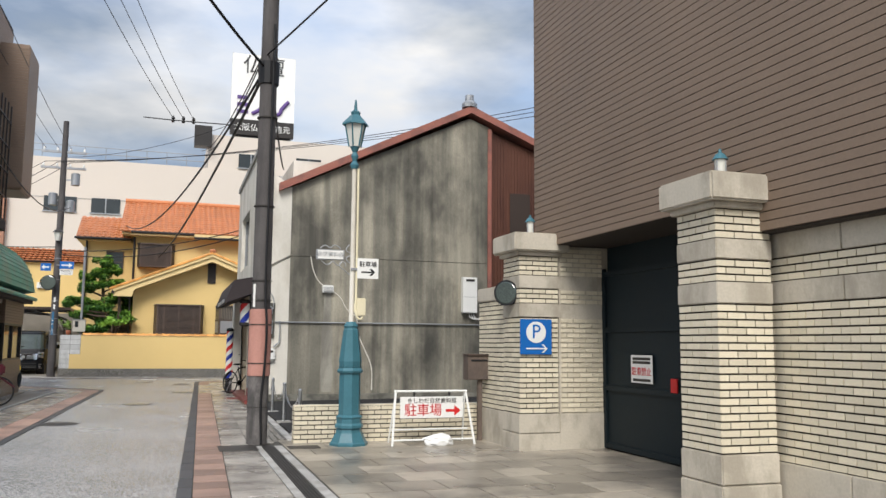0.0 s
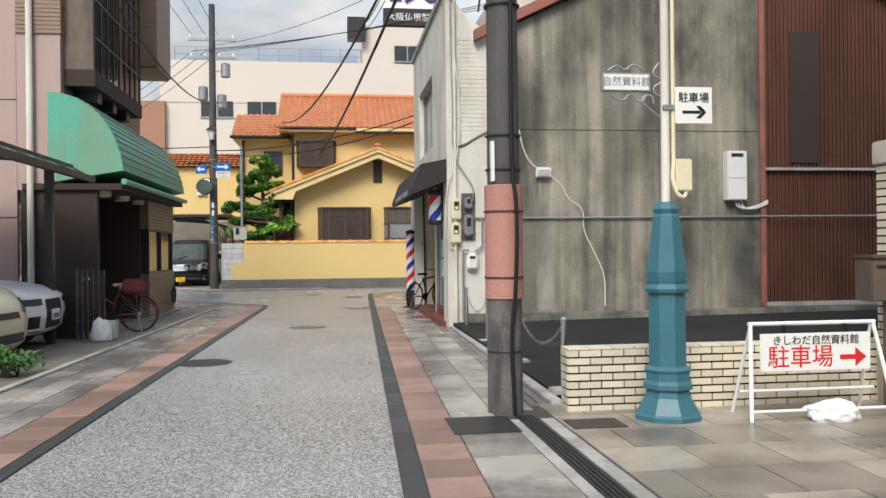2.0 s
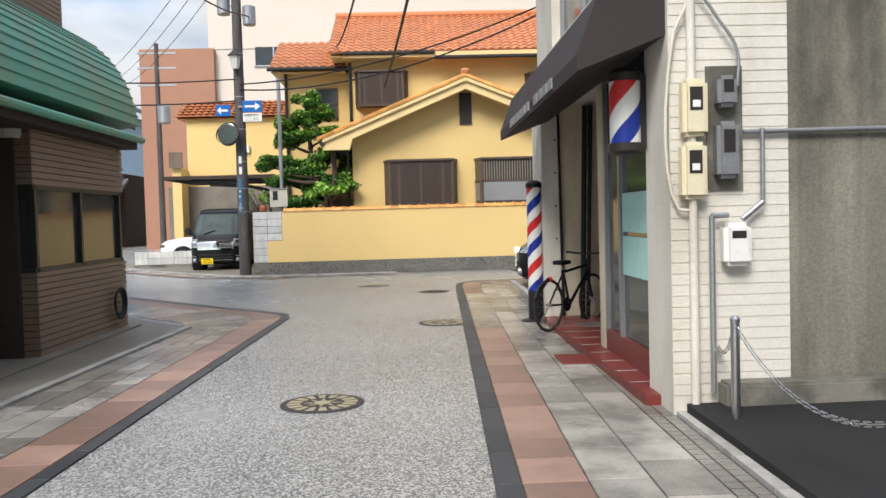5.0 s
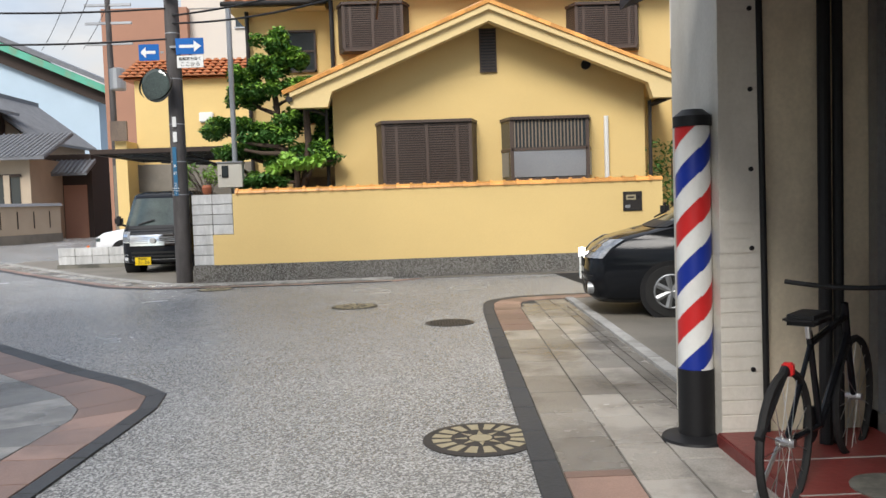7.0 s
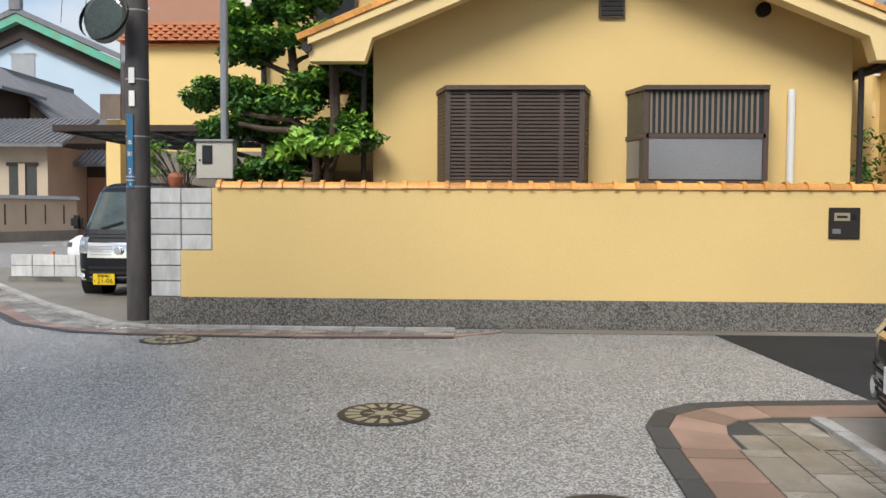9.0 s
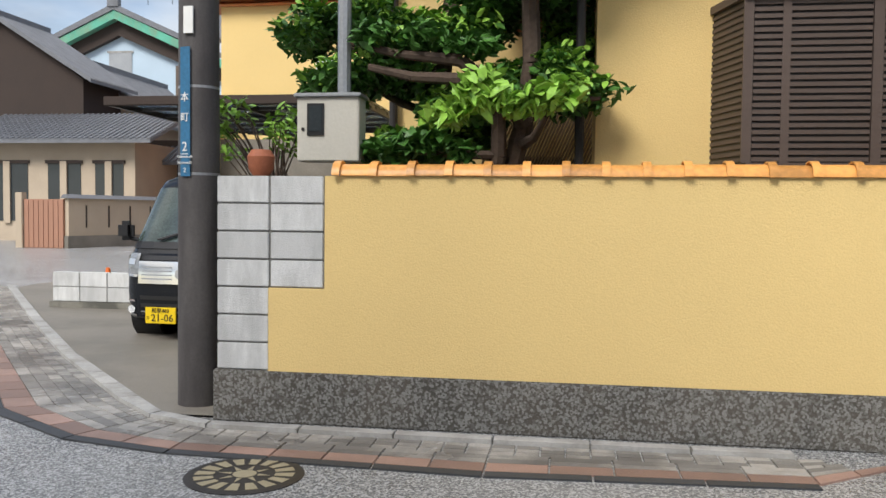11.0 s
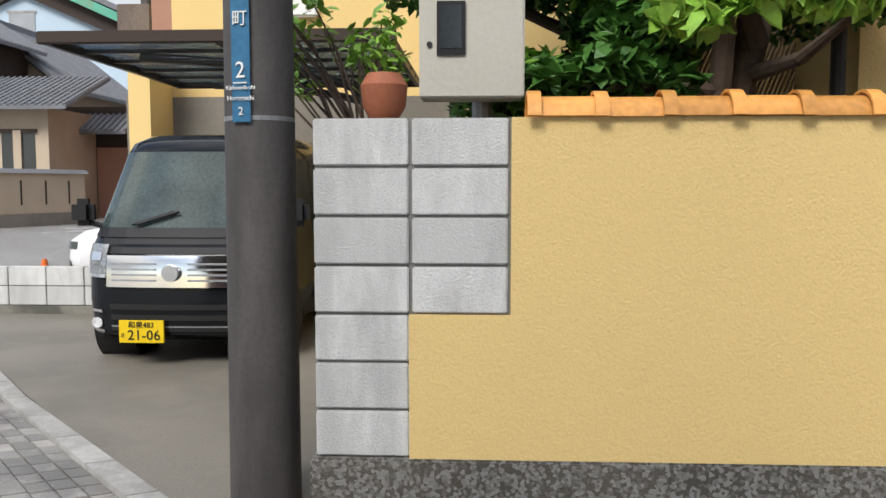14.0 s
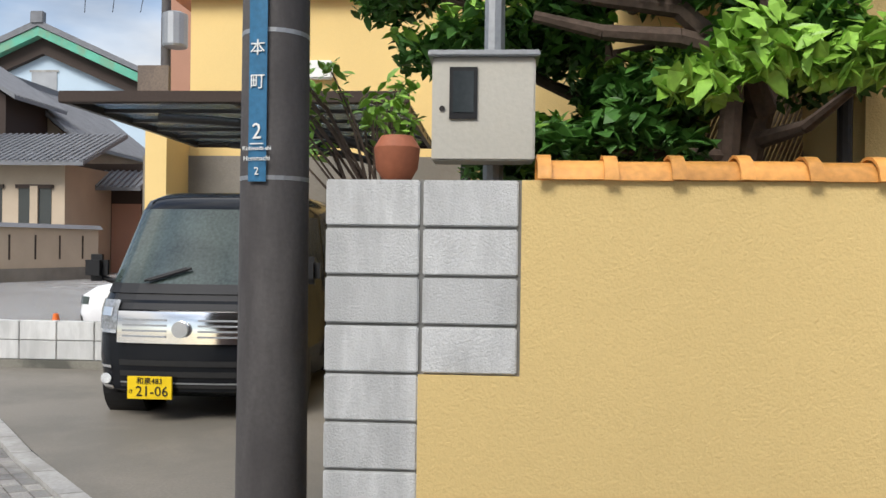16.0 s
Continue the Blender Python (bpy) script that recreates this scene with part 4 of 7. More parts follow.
for x, z, mat, dx, lab in ((2.13, 2.0, "cream", 0.09, "weathered cream electricity meter"), (2.12, 1.56, "cream", 0.09, "weathered cream electricity meter"), (2.36, 2.2, "galv", 0.07, "grey meter box"), (2.36, 1.7, "galv", 0.08, "grey meter box")):
    ob = spot("electric_meter", pose(x, 20.385, z), lab + " on the white wall", "meter", "electric meters")
    h = 0.4 if dx == 0.09 else (0.22 if z > 2 else 0.4)
    part("case", B(box, -dx, -0.13, 0, dx, 0, h, 0.03), mat, ob)
    part("dial_window", B(box, -dx * 0.5, -0.135, h * 0.45, dx * 0.5, -0.13, h * 0.85), "darkframe", ob)
    if mat == "cream":
        part("display", B(box, -dx * 0.3, -0.138, h * 0.5, dx * 0.3, -0.135, h * 0.62), "whitepaint", ob)
solo("meter_board", B(box, 2.24, 20.375, 1.62, 2.5, 20.39, 2.5), "footing", "grey backing board of the meters", "board")
gm = spot("gas_meter", pose(2.42, 20.385, 1.08), "white gas meter with grey pipes", "meter")
part("case", B(box, -0.1, -0.13, 0, 0.1, 0, 0.31, 0.035), "whitepaint", gm)
part("counter", B(box, -0.05, -0.135, 0.2, 0.05, -0.13, 0.25), "darkframe", gm)
part("pipe", B(rod, (-0.17, -0.06, -0.9), (-0.17, -0.06, 0.36), 0.02), "galv", gm)
part("pipe", B(rod, (-0.17, -0.06, 0.36), (-0.05, -0.06, 0.36), 0.02), "galv", gm)
part("pipe", B(rod, (0.05, -0.06, 0.33), (0.2, -0.06, 0.45), 0.02), "galv", gm)
part("pipe", B(rod, (0.2, -0.06, 0.45), (0.2, -0.06, 0.97), 0.016), "galv", gm)


def stripes(bm, r, z0, z1, turns, n=72):
    """A tube whose faces wind in red, white and blue bands (material slots 0, 1, 2)."""
    rows = 170
    g = [[bm.verts.new((r * math.cos(2 * math.pi * i / n), r * math.sin(2 * math.pi * i / n), z0 + (z1 - z0) * j / rows)) for i in range(n)] for j in range(rows + 1)]
    for j in range(rows):
        for i in range(n):
            f = bm.faces.new((g[j][i], g[j][(i + 1) % n], g[j + 1][(i + 1) % n], g[j + 1][i]))
            u = (i / n - turns * j / rows) * 4 % 4
            f.material_index = (0, 1, 2, 1)[int(u)]
    return bm


bp = spot("barber_pole", pose(1.8, 25.9, 0), "tall standing barber pole with red, white and blue spiral", "barber pole")
part("foot", B(lathe, [(0.21, 0), (0.2, 0.03), (0.12, 0.05)], n=28), "black", bp, smooth=True)
part("lower_drum", B(lathe, [(0.105, 0.05), (0.105, 0.44)], n=28), "black", bp, smooth=True)
part("spiral", B(stripes, 0.1, 0.44, 1.87, 2.5), ["red", "whitepaint", "barberblue"], bp, "spiral-striped drum", smooth=True)
part("cap", B(lathe, [(0.11, 1.86), (0.11, 1.92), (0.06, 1.96)], n=28), "black", bp, smooth=True)
bs = spot("barber_sign", pose(1.82, 21.0, 1.93), "wall-mounted barber sign cylinder with striped band", "barber pole")
part("lower_cap", B(lathe, [(0.1, 0), (0.135, 0.03), (0.135, 0.09)], n=24), "darkframe", bs)
part("drum", B(stripes, 0.12, 0.09, 0.57, 0.6), ["red", "whitepaint", "barberblue"], bs, smooth=True)
part("upper_cap", B(lathe, [(0.135, 0.57), (0.135, 0.63), (0.1, 0.67)], n=24), "darkframe", bs)
part("bracket", B(box, 0.1, -0.04, 0.05, 0.2, 0.04, 0.62), "darkframe", bs)


def wheel_parts(ob, x, z, r, tyre="rubber"):
    bm = bmesh.new()
    n = 32
    rings = [[bm.verts.new((x + (r + 0.02 * math.cos(q * math.pi / 3)) * math.cos(2 * math.pi * i / n), 0.018 * math.sin(q * math.pi / 3), z + (r + 0.02 * math.cos(q * math.pi / 3)) * math.sin(2 * math.pi * i / n))) for q in range(6)] for i in range(n)]
    for i in range(n):
        for q in range(6):
            bm.faces.new((rings[i][q], rings[i][(q + 1) % 6], rings[(i + 1) % n][(q + 1) % 6], rings[(i + 1) % n][q]))
    t = part("tyre", bm, tyre, ob)
    bm = bmesh.new()
    for i in range(18):
        a = 2 * math.pi * i / 18
        rod(bm, (x, 0.02 * (-1) ** i, z), (x + r * math.cos(a), 0, z + r * math.sin(a)), 0.0022, n=4)
    part("spokes", bm, "steel", t)
    part("hub", B(rod, (x, -0.04, z), (x, 0.04, z), 0.02), "steel", t)


def bicycle(x, y, z, rz, mat, label, basket=False):
    ob = spot("bicycle", pose(x, y, z, 0, 0, rz), label, "bicycle", "bicycles")
    wheel_parts(ob, -0.52, 0.33, 0.31)
    wheel_parts(ob, 0.52, 0.33, 0.31)
    bm = bmesh.new()
    for a, b, r in (((-0.52, 0, 0.33), (-0.05, 0, 0.3), 0.014), ((-0.05, 0, 0.3), (-0.2, 0, 0.78), 0.016), ((-0.52, 0, 0.33), (-0.18, 0, 0.72), 0.012),
                    ((-0.05, 0, 0.3), (0.38, 0, 0.68 if not basket else 0.6), 0.02), ((-0.18, 0, 0.72) if not basket else (-0.12, 0, 0.5), (0.38, 0, 0.78), 0.018), ((0.36, 0, 0.85), (0.42, 0, 0.6), 0.02)):
        rod(bm, a, b, r, n=8)
    part("frame", bm, mat, ob)
    part("fork", B(rod, (0.42, 0, 0.62), (0.52, 0, 0.33), 0.016), mat, ob)
    part("saddle", B(box, -0.34, -0.08, 0.82, -0.08, 0.08, 0.87, 0.02), "black" if not basket else "tanwall", ob)
    part("seat_post", B(rod, (-0.2, 0, 0.75), (-0.22, 0, 0.84), 0.014), "steel", ob)
    tube("handlebar", [(0.25, -0.28, 0.95), (0.35, -0.2, 0.98), (0.36, 0, 0.92), (0.35, 0.2, 0.98), (0.25, 0.28, 0.95)] if basket else [(0.36, -0.3, 0.95), (0.38, -0.1, 0.93), (0.38, 0.1, 0.93), (0.36, 0.3, 0.95)], 0.013, "steel" if basket else "black", ob)
    part("crank", B(rod, (-0.05, 0.03, 0.3), (-0.05, 0.05, 0.3), 0.09, n=18), "black", ob)
    part("stand", B(rod, (-0.5, 0.04, 0.3), (-0.56, 0.14, 0.0), 0.01), "steel", ob)
    part("tail_lamp", B(box, -0.5, -0.025, 0.62, -0.46, 0.025, 0.68, 0.008), "red", ob)
    part("mudguard", B(rod, (-0.84, 0, 0.42), (-0.52, 0, 0.66), 0.02), mat if basket else "black", ob)
    if basket:
        bm = B(box, -0.62, -0.17, 0.7, -0.24, 0.17, 0.94, 0.04)
        part("rear_basket", bm, "burgundy", ob, "covered burgundy rear basket")
        part("front_basket", B(box, 0.46, -0.17, 0.62, 0.78, 0.17, 0.88, 0.02), "darkframe", ob)
    return ob


bicycle(2.13, 25.02, 0.03, 47, "carblack", "black city bicycle parked before the barber shop")
bicycle(-4.05, 20.3, 0.05, 195, "burgundy", "red shopping bicycle with covered rear basket", True)
solo("floor_mat", B(box, 1.55, 22.5, 0.012, 2.0, 23.0, 0.03, 0.004), "redtile", "dark red mat before the shop step", "mat")

# white-sided house north of the shop
wsh = spot("siding_house", pose(5, 28.2, 0), "white horizontal-siding house with pale window", "house")
part("body", B(box, -1.82, -1.5, 0.3, 3, 1.5, 7), "kerb", wsh)
part("foundation", B(box, -1.84, -1.52, 0, 3, 1.52, 0.3), "footing", wsh)
bm = bmesh.new()
z = 0.3
while z < 6.9:
    box(bm, -1.845, -1.5, z, -1.82, 1.5, z + 0.1)
    box(bm, -1.82, 1.5, z, 3, 1.525, z + 0.1)
    z += 0.108
tagged(part("siding", bm, "whitewall", wsh), kind="stuff")
wn_ = part("window", B(box, -1.87, -0.9, 2.4, -1.845, 1.1, 3.9), "lampglass", wsh, "frosted window")
part("frame", B(box, -1.88, -1.0, 2.3, -1.846, 1.2, 2.4), "whitepaint", wn_)
part("frame", B(box, -1.88, -1.0, 3.9, -1.846, 1.2, 4.0), "whitepaint", wn_)
part("frame", B(box, -1.88, 1.1, 2.3, -1.846, 1.2, 4.0), "whitepaint", wn_)
pl = spot("planter", pose(2.98, 27.9, 0), "hollow concrete block planter with a small pot", "planter")
part("block", B(box, -0.12, -0.35, 0, 0.12, 0.35, 0.2, 0.01), "footing", pl)
part("pot", B(lathe, [(0.07, 0.2), (0.1, 0.33)], 0, 0.2, 14), "terracotta", pl)

# ---- the yellow house ----
yw = spot("garden_wall", pose(0.35, 37.6, 0), "ochre-yellow rendered garden wall with orange tile coping", "wall")
YI = yw.matrix_basis.inverted()


def ypart(name, bm, mat, label="", smooth=False):
    bm.transform(YI)
    return part(name, bm, mat, yw, label, smooth)


ypart("plinth", B(box, -4.36, 37.45, 0, 5.05, 37.66, 0.375, 0.01), "base", "dark rough-cast plinth")
ypart("render", B(prism, [(-3.945, 0.375), (5.03, 0.375), (5.03, 1.775), (-3.53, 1.775), (-3.53, 0.975), (-3.945, 0.975)], "y", 37.462, 37.62), "yellow", "ochre-yellow textured render")
ypart("mortar_bed", B(box, -4.33, 37.485, 0.375, -3.53, 37.62, 1.775), "mortar")
bmesh_block = mesh_of("concrete_block", B(box, -0.194, -0.06, 0.005, 0.194, 0.06, 0.194, 0.006), "block")
for i in range(7):
    for x in (-4.14,) + ((-3.737,) if i >= 3 else ()):
        o = new("concrete_block", bmesh_block)
        o.parent = yw
        o.matrix_basis = YI @ pose(x, 37.53 + random.uniform(-0.002, 0.002), 0.376 + i * 0.2005)
ctile = bmesh.new()
for i in range(8):
    a0, a1 = math.pi * i / 8, math.pi * (i + 1) / 8
    for (u0, u1, k) in ((0, 0.055, 1.28), (0.055, 0.275, 1.0)):
        q = [ctile.verts.new((u, -0.1 * k * math.cos(a), 0.085 * k * math.sin(a))) for u, a in ((u0, a0), (u1, a0), (u1, a1), (u0, a1))]
        ctile.faces.new(q)
bmesh.ops.remove_doubles(ctile, verts=ctile.verts[:], dist=0.0005)
bmesh.ops.solidify(ctile, geom=ctile.faces[:], thickness=0.012)
cm = mesh_of("coping_tile", ctile, "coping", smooth=True)
for i in range(32):
    o = new("coping_tile", cm)
    o.parent = yw
    o.matrix_basis = YI @ pose(-3.47 + i * 0.2655, 37.54, 1.778 + random.uniform(-0.003, 0.003))
ic = spot("intercom", pose(4.42, 37.455, 1.18), "dark name plate and intercom panel in the wall", "intercom")
part("panel", B(box, -0.19, -0.02, 0, 0.19, 0.01, 0.385, 0.006), "darkframe", ic)
part("name_plate", B(box, -0.13, -0.026, 0.22, 0.06, -0.02, 0.32), "gold", ic)
part("text_bar", B(box, -0.1, -0.029, 0.255, 0.03, -0.026, 0.285), "black", ic)
part("label_plate", B(box, -0.15, -0.026, 0.06, -0.05, -0.02, 0.12), "galv", ic)
part("button", B(box, 0.09, -0.03, 0.24, 0.14, -0.02, 0.3, 0.004), "black", ic)

hs = spot("yellow_house", pose(1.7, 41, 0), "ochre-yellow house with orange tiled roofs and brown shutters", "house")
HI = hs.matrix_basis.inverted()


def hpart(name, bm, mat, label="", smooth=False, parent=None):
    bm.transform(HI)
    return part(name, bm, mat, parent or hs, label, smooth)


# front gable wing
hpart("front_wall", B(prism, [(-1.62, 0), (5.05, 0), (5.05, 3.95), (1.7, 5.32), (-1.62, 3.95)], "y", 38.75, 42), "yellow", "ochre-yellow render")
for s in (-1, 1):
    e = (1.7 + s * 4.1, 3.82)
    a = (1.7, 5.5)
    hpart("roof_deck", B(prism, [a, e, (e[0], e[1] - 0.1), (a[0], a[1] - 0.12)], "y", 38.0, 42.5), "yellowtrim")
    hpart("barge_board", B(prism, [(a[0], a[1] - 0.1), (e[0], e[1] - 0.08), (e[0], e[1] - 0.33), (e[0] - s * 0.75, e[1] - 0.33), (e[0] - s * 0.85, e[1] - 0.02), (a[0], a[1] - 0.36)], "y", 38.06, 38.3), "yellowtrim", "cream-yellow barge board")
    hpart("soffit_trim", B(prism, [(a[0], a[1] - 0.05), (e[0], e[1] - 0.04), (e[0], e[1] - 0.12), (a[0], a[1] - 0.14)], "y", 37.98, 38.06), "yellowtrim")
    hpart("gutter", B(rod, (e[0] + s * 0.02, 38.0, e[1] - 0.15), (e[0] + s * 0.02, 42.4, e[1] - 0.15), 0.07, n=10), "darkframe")
    hpart("downpipe", B(rod, (1.7 + s * 3.45, 38.7, 0.3), (1.7 + s * 3.45, 38.7, 3.5), 0.04), "darkframe")
    hpart("downpipe", B(rod, (e[0], 38.4, e[1] - 0.2), (1.7 + s * 3.45, 38.7, 3.4), 0.04), "darkframe")
hpart("white_pipe", B(rod, (4.2, 38.68, 1.7), (4.2, 38.68, 3.2), 0.05), "whitepaint")
hpart("gable_vent", B(box, 1.54, 38.7, 4.2, 1.9, 38.75, 5.12), "brownmetal", "brown louvred gable vent")
bm = bmesh.new()
for i in range(14):
    box(bm, 1.57, 38.685, 4.23 + i * 0.063, 1.87, 38.7, 4.27 + i * 0.063)
hpart("vent_louvres", bm, "darkframe")
hpart("vent_cap", B(rod, (3.8, 38.68, 4.3), (3.8, 38.75, 4.3), 0.1, n=20), "black")


def tiled_slope(x0, x1, y0, z0, y1, z1, dx, lab, axis="x"):
    """Pantiles on a slope that rises from (y0, z0) to (y1, z1) along y between x0 and x1, joined in one mesh."""
    bm = bmesh.new()
    run = math.hypot(y1 - y0, z1 - z0)
    rows = max(2, round(run / 0.3))
    cols = max(2, round((x1 - x0) / dx))
    up = Vector((0, y1 - y0, z1 - z0)).normalized()
    nrm = Vector((0, -(z1 - z0), y1 - y0)).normalized()
    for r in range(rows):
        base = Vector((0, y0, z0)) + up * (run * r / rows)
        for c in range(cols):
            xs = [x0 + (x1 - x0) * (c + k / 4) / cols for k in range(5)]
            hh = [0.0, 0.045, 0.06, 0.03, 0.0]
            lo = [bm.verts.new(Vector((x, 0, 0)) + base + nrm * (h + 0.035)) for x, h in zip(xs, hh)]
            hi = [bm.verts.new(Vector((x, 0, 0)) + base + up * (run / rows * 1.08) + nrm * (h + 0.005)) for x, h in zip(xs, hh)]
            dn = [bm.verts.new(Vector((x, 0, 0)) + base) for x in xs]
            for k in range(4):
                bm.faces.new((lo[k], lo[k + 1], hi[k + 1], hi[k]))
                bm.faces.new((dn[k], dn[k + 1], lo[k + 1], lo[k]))
    ob = hpart("roof_tiles", bm, "rooftile", lab)
    return tagged(ob, kind="stuff")


# edge tiles down the gable's rakes
rake = mesh_of("rake_tile", B(prism, [(-0.14, -0.05), (-0.1, 0.035), (0.04, 0.06), (0.14, 0.02), (0.14, -0.05)], "x", 0, 0.27), "coping")
for s in (-1, 1):
    for i in range(17):
        f = i / 16.4
        o = new("rake_tile", rake)
        o.parent = hs
        x, z = 1.7 + s * 4.1 * f, 5.5 - 1.68 * f
        o.matrix_basis = HI @ pose(x, 38.1, z + 0.04, 0, 0, 0) @ pose(0, 0, 0, 0, s * 22.3 if s > 0 else 180 - 22.3, 0) @ (I4 if s > 0 else pose(0, 0, 0, 180, 0, 0))
hpart("ridge_end", B(lathe, [(0.02, 5.5), (0.13, 5.55), (0.15, 5.65), (0.08, 5.72)], 1.7, 38.1, 12), "rooftile")
for s in (-1, 1):
    bm = bmesh.new()
    for k in range(15):
        y = 38.25 + k * 0.28
        prism(bm, [(1.7, 5.52), (1.7 + s * 4.1, 3.84), (1.7 + s * 4.1, 3.9), (1.7, 5.58)], "y", y, y + 0.16)
    tagged(hpart("roof_tiles", bm, "rooftile", "orange glazed tiles"), kind="stuff")


def shutter(x0, x1, z0, z1, wall, front, slats=True, lab="brown shutter bay window", parts=2):
    """A shallow bay: canted sides, sill, head and louvred shutters or glazing."""
    c = 0.16
    ob = hpart("bay_window", B(prism, [(x0, wall), (x0 + c, front + 0.02), (x1 - c, front + 0.02), (x1, wall)], "z", z0 + 0.03, z1 - 0.03), "darkframe" if slats else "winglass", lab)
    for z, o in ((z0, 0.0), (z1 - 0.05, 0.03)):
        hpart("sill", B(prism, [(x0 - o, wall), (x0 + c - o, front - o - 0.02), (x1 - c + o, front - o - 0.02), (x1 + o, wall)], "z", z, z + 0.06), "brownmetal", parent=ob)
    for i in range(parts + 1):
        x = x0 + c + (x1 - x0 - 2 * c) * i / parts
        hpart("stile", B(box, x - 0.035, front - 0.01, z0 + 0.06, x + 0.035, front + 0.02, z1 - 0.05), "brownmetal", parent=ob)
    if slats:
        for i in range(parts):
            xa, xb = x0 + c + (x1 - x0 - 2 * c) * i / parts + 0.04, x0 + c + (x1 - x0 - 2 * c) * (i + 1) / parts - 0.04
            bm = bmesh.new()
            n = int((z1 - z0 - 0.12) / 0.05)
            for k in range(n):
                z = z0 + 0.07 + k * 0.05
                box(bm, xa, front, z, xb, front + 0.019, z + 0.03)
            hpart("louvres", bm, "brownmetal", parent=ob)
            hpart("mid_stile", B(box, (xa + xb) / 2 + (0.18 if i else -0.18) - 0.03, front - 0.004, z0 + 0.06, (xa + xb) / 2 + (0.18 if i else -0.18) + 0.03, front, z1 - 0.05), "brownmetal", parent=ob)
        for s, xa, xb in ((0, x0, x0 + c), (1, x1 - c, x1)):
            bm = bmesh.new()
            n = int((z1 - z0 - 0.12) / 0.05)
            for k in range(n):
                z = z0 + 0.07 + k * 0.05
                if s == 0:
                    prism(bm, [(xa - 0.01, wall), (xb - 0.01, front + 0.01), (xb + 0.01, front + 0.03), (xa + 0.01, wall)], "z", z, z + 0.03)
                else:
                    prism(bm, [(xa - 0.01, front + 0.03), (xa + 0.01, front + 0.01), (xb + 0.01, wall), (xb - 0.01, wall)], "z", z, z + 0.03)
            hpart("side_louvres", bm, "brownmetal", parent=ob)
    else:
        zm = z0 + (z1 - z0) * 0.5
        hpart("transom", B(box, x0 + c, front - 0.01, zm - 0.03, x1 - c, front + 0.02, zm + 0.03), "brownmetal", parent=ob)
        hpart("lower_pane", B(box, x0 + c + 0.04, front + 0.005, z0 + 0.08, x1 - c - 0.04, front + 0.015, zm - 0.03), "galv", parent=ob, label="frosted lower pane")
        bm = bmesh.new()
        for k in range(20):
            xx = x0 + c + 0.05 + k * (x1 - x0 - 2 * c - 0.1) / 20
            box(bm, xx, front + 0.008, zm + 0.04, xx + 0.03, front + 0.018, z1 - 0.07)
        hpart("curtain_folds", bm, "curtain", parent=ob)
        for s_, xa, xb in ((-1, x0, x0 + c), (1, x1 - c, x1)):
            wx, fx = (xa, xb) if s_ < 0 else (xb, xa)
            hpart("side_pane", B(prism, [(wx + s_ * 0.004, wall - 0.08), (fx + s_ * 0.004, front + 0.1), (fx + s_ * 0.012, front + 0.1), (wx + s_ * 0.012, wall - 0.08)], "z", z0 + 0.1, zm - 0.05), "galv", parent=ob)
            hpart("side_rail", B(prism, [(wx - s_ * 0.01, wall), (fx - s_ * 0.01, front + 0.02), (fx + s_ * 0.02, front + 0.02), (wx + s_ * 0.02, wall)], "z", zm - 0.03, zm + 0.03), "brownmetal", parent=ob)
    return ob


shutter(-0.7, 1.42, 1.86, 3.18, 38.75, 38.22)
shutter(1.96, 3.86, 1.86, 3.18, 38.75, 38.22, False, "brown bay window with curtain", 1)
# upper storey
hpart("upper_wall", B(box, -1.75, 40.6, 0, 6.2, 46.5, 6.55), "yellow")
hpart("upper_wall_side", B(box, -3.95, 41.6, 0, -1.75, 46.5, 6.3), "yellow")
hpart("eave_board", B(box, -1.9, 40.0, 6.45, 6.6, 40.6, 6.6), "yellowtrim")
hpart("eave_gutter", B(rod, (-1.9, 39.97, 6.58), (0.9, 39.97, 6.58), 0.06), "darkframe")
hpart("eave_gutter", B(rod, (0.9, 40.0, 6.42), (6.6, 40.0, 6.42), 0.06), "darkframe")
tiled_slope(-2.4, 6.7, 40.0, 6.6, 43.5, 8.5, 0.26, "orange glazed pantiles")
hpart("ridge", B(rod, (-2.4, 43.5, 8.58), (6.7, 43.5, 8.58), 0.12), "rooftile")
hpart("roof_body", B(prism, [(40.05, 6.5), (43.5, 8.45), (47, 6.5)], "x", -2.3, 6.6), "yellowtrim")
tiled_slope(-4.35, -1.95, 41.0, 6.35, 43.2, 7.6, 0.26, "orange glazed pantiles")
hpart("roof_body", B(prism, [(41.05, 6.25), (43.2, 7.5), (46.5, 6.25)], "x", -4.3, -1.95), "yellowtrim")
hpart("eave_gutter", B(rod, (-4.4, 40.98, 6.33), (-1.9, 40.98, 6.33), 0.06), "darkframe")
shutter(-1.6, 0.05, 5.0, 6.1, 40.6, 40.2)
shutter(3.75, 5.45, 4.9, 5.95, 40.6, 40.2)
sw = hpart("side_window", B(box, -2.98, 41.56, 4.82, -2.3, 41.6, 5.74), "winglass", "small dark sash window")
hpart("frame", B(box, -3.03, 41.53, 4.77, -2.25, 41.56, 4.82), "brownmetal", parent=sw)
hpart("frame", B(box, -3.03, 41.53, 5.74, -2.25, 41.56, 5.79), "brownmetal", parent=sw)
hpart("frame", B(box, -3.03, 41.53, 5.26, -2.25, 41.56, 5.3), "brownmetal", parent=sw)
for x in (-3.03, -2.3):
    hpart("frame", B(box, x, 41.53, 4.77, x + 0.05, 41.56, 5.79), "brownmetal", parent=sw)
hpart("corner_pipe", B(rod, (-3.9, 41.5, 0), (-3.9, 41.5, 6.3), 0.05), "darkframe")
hpart("corner_pipe", B(rod, (-1.75, 40.55, 3), (-1.75, 40.55, 6.4), 0.05), "darkframe")
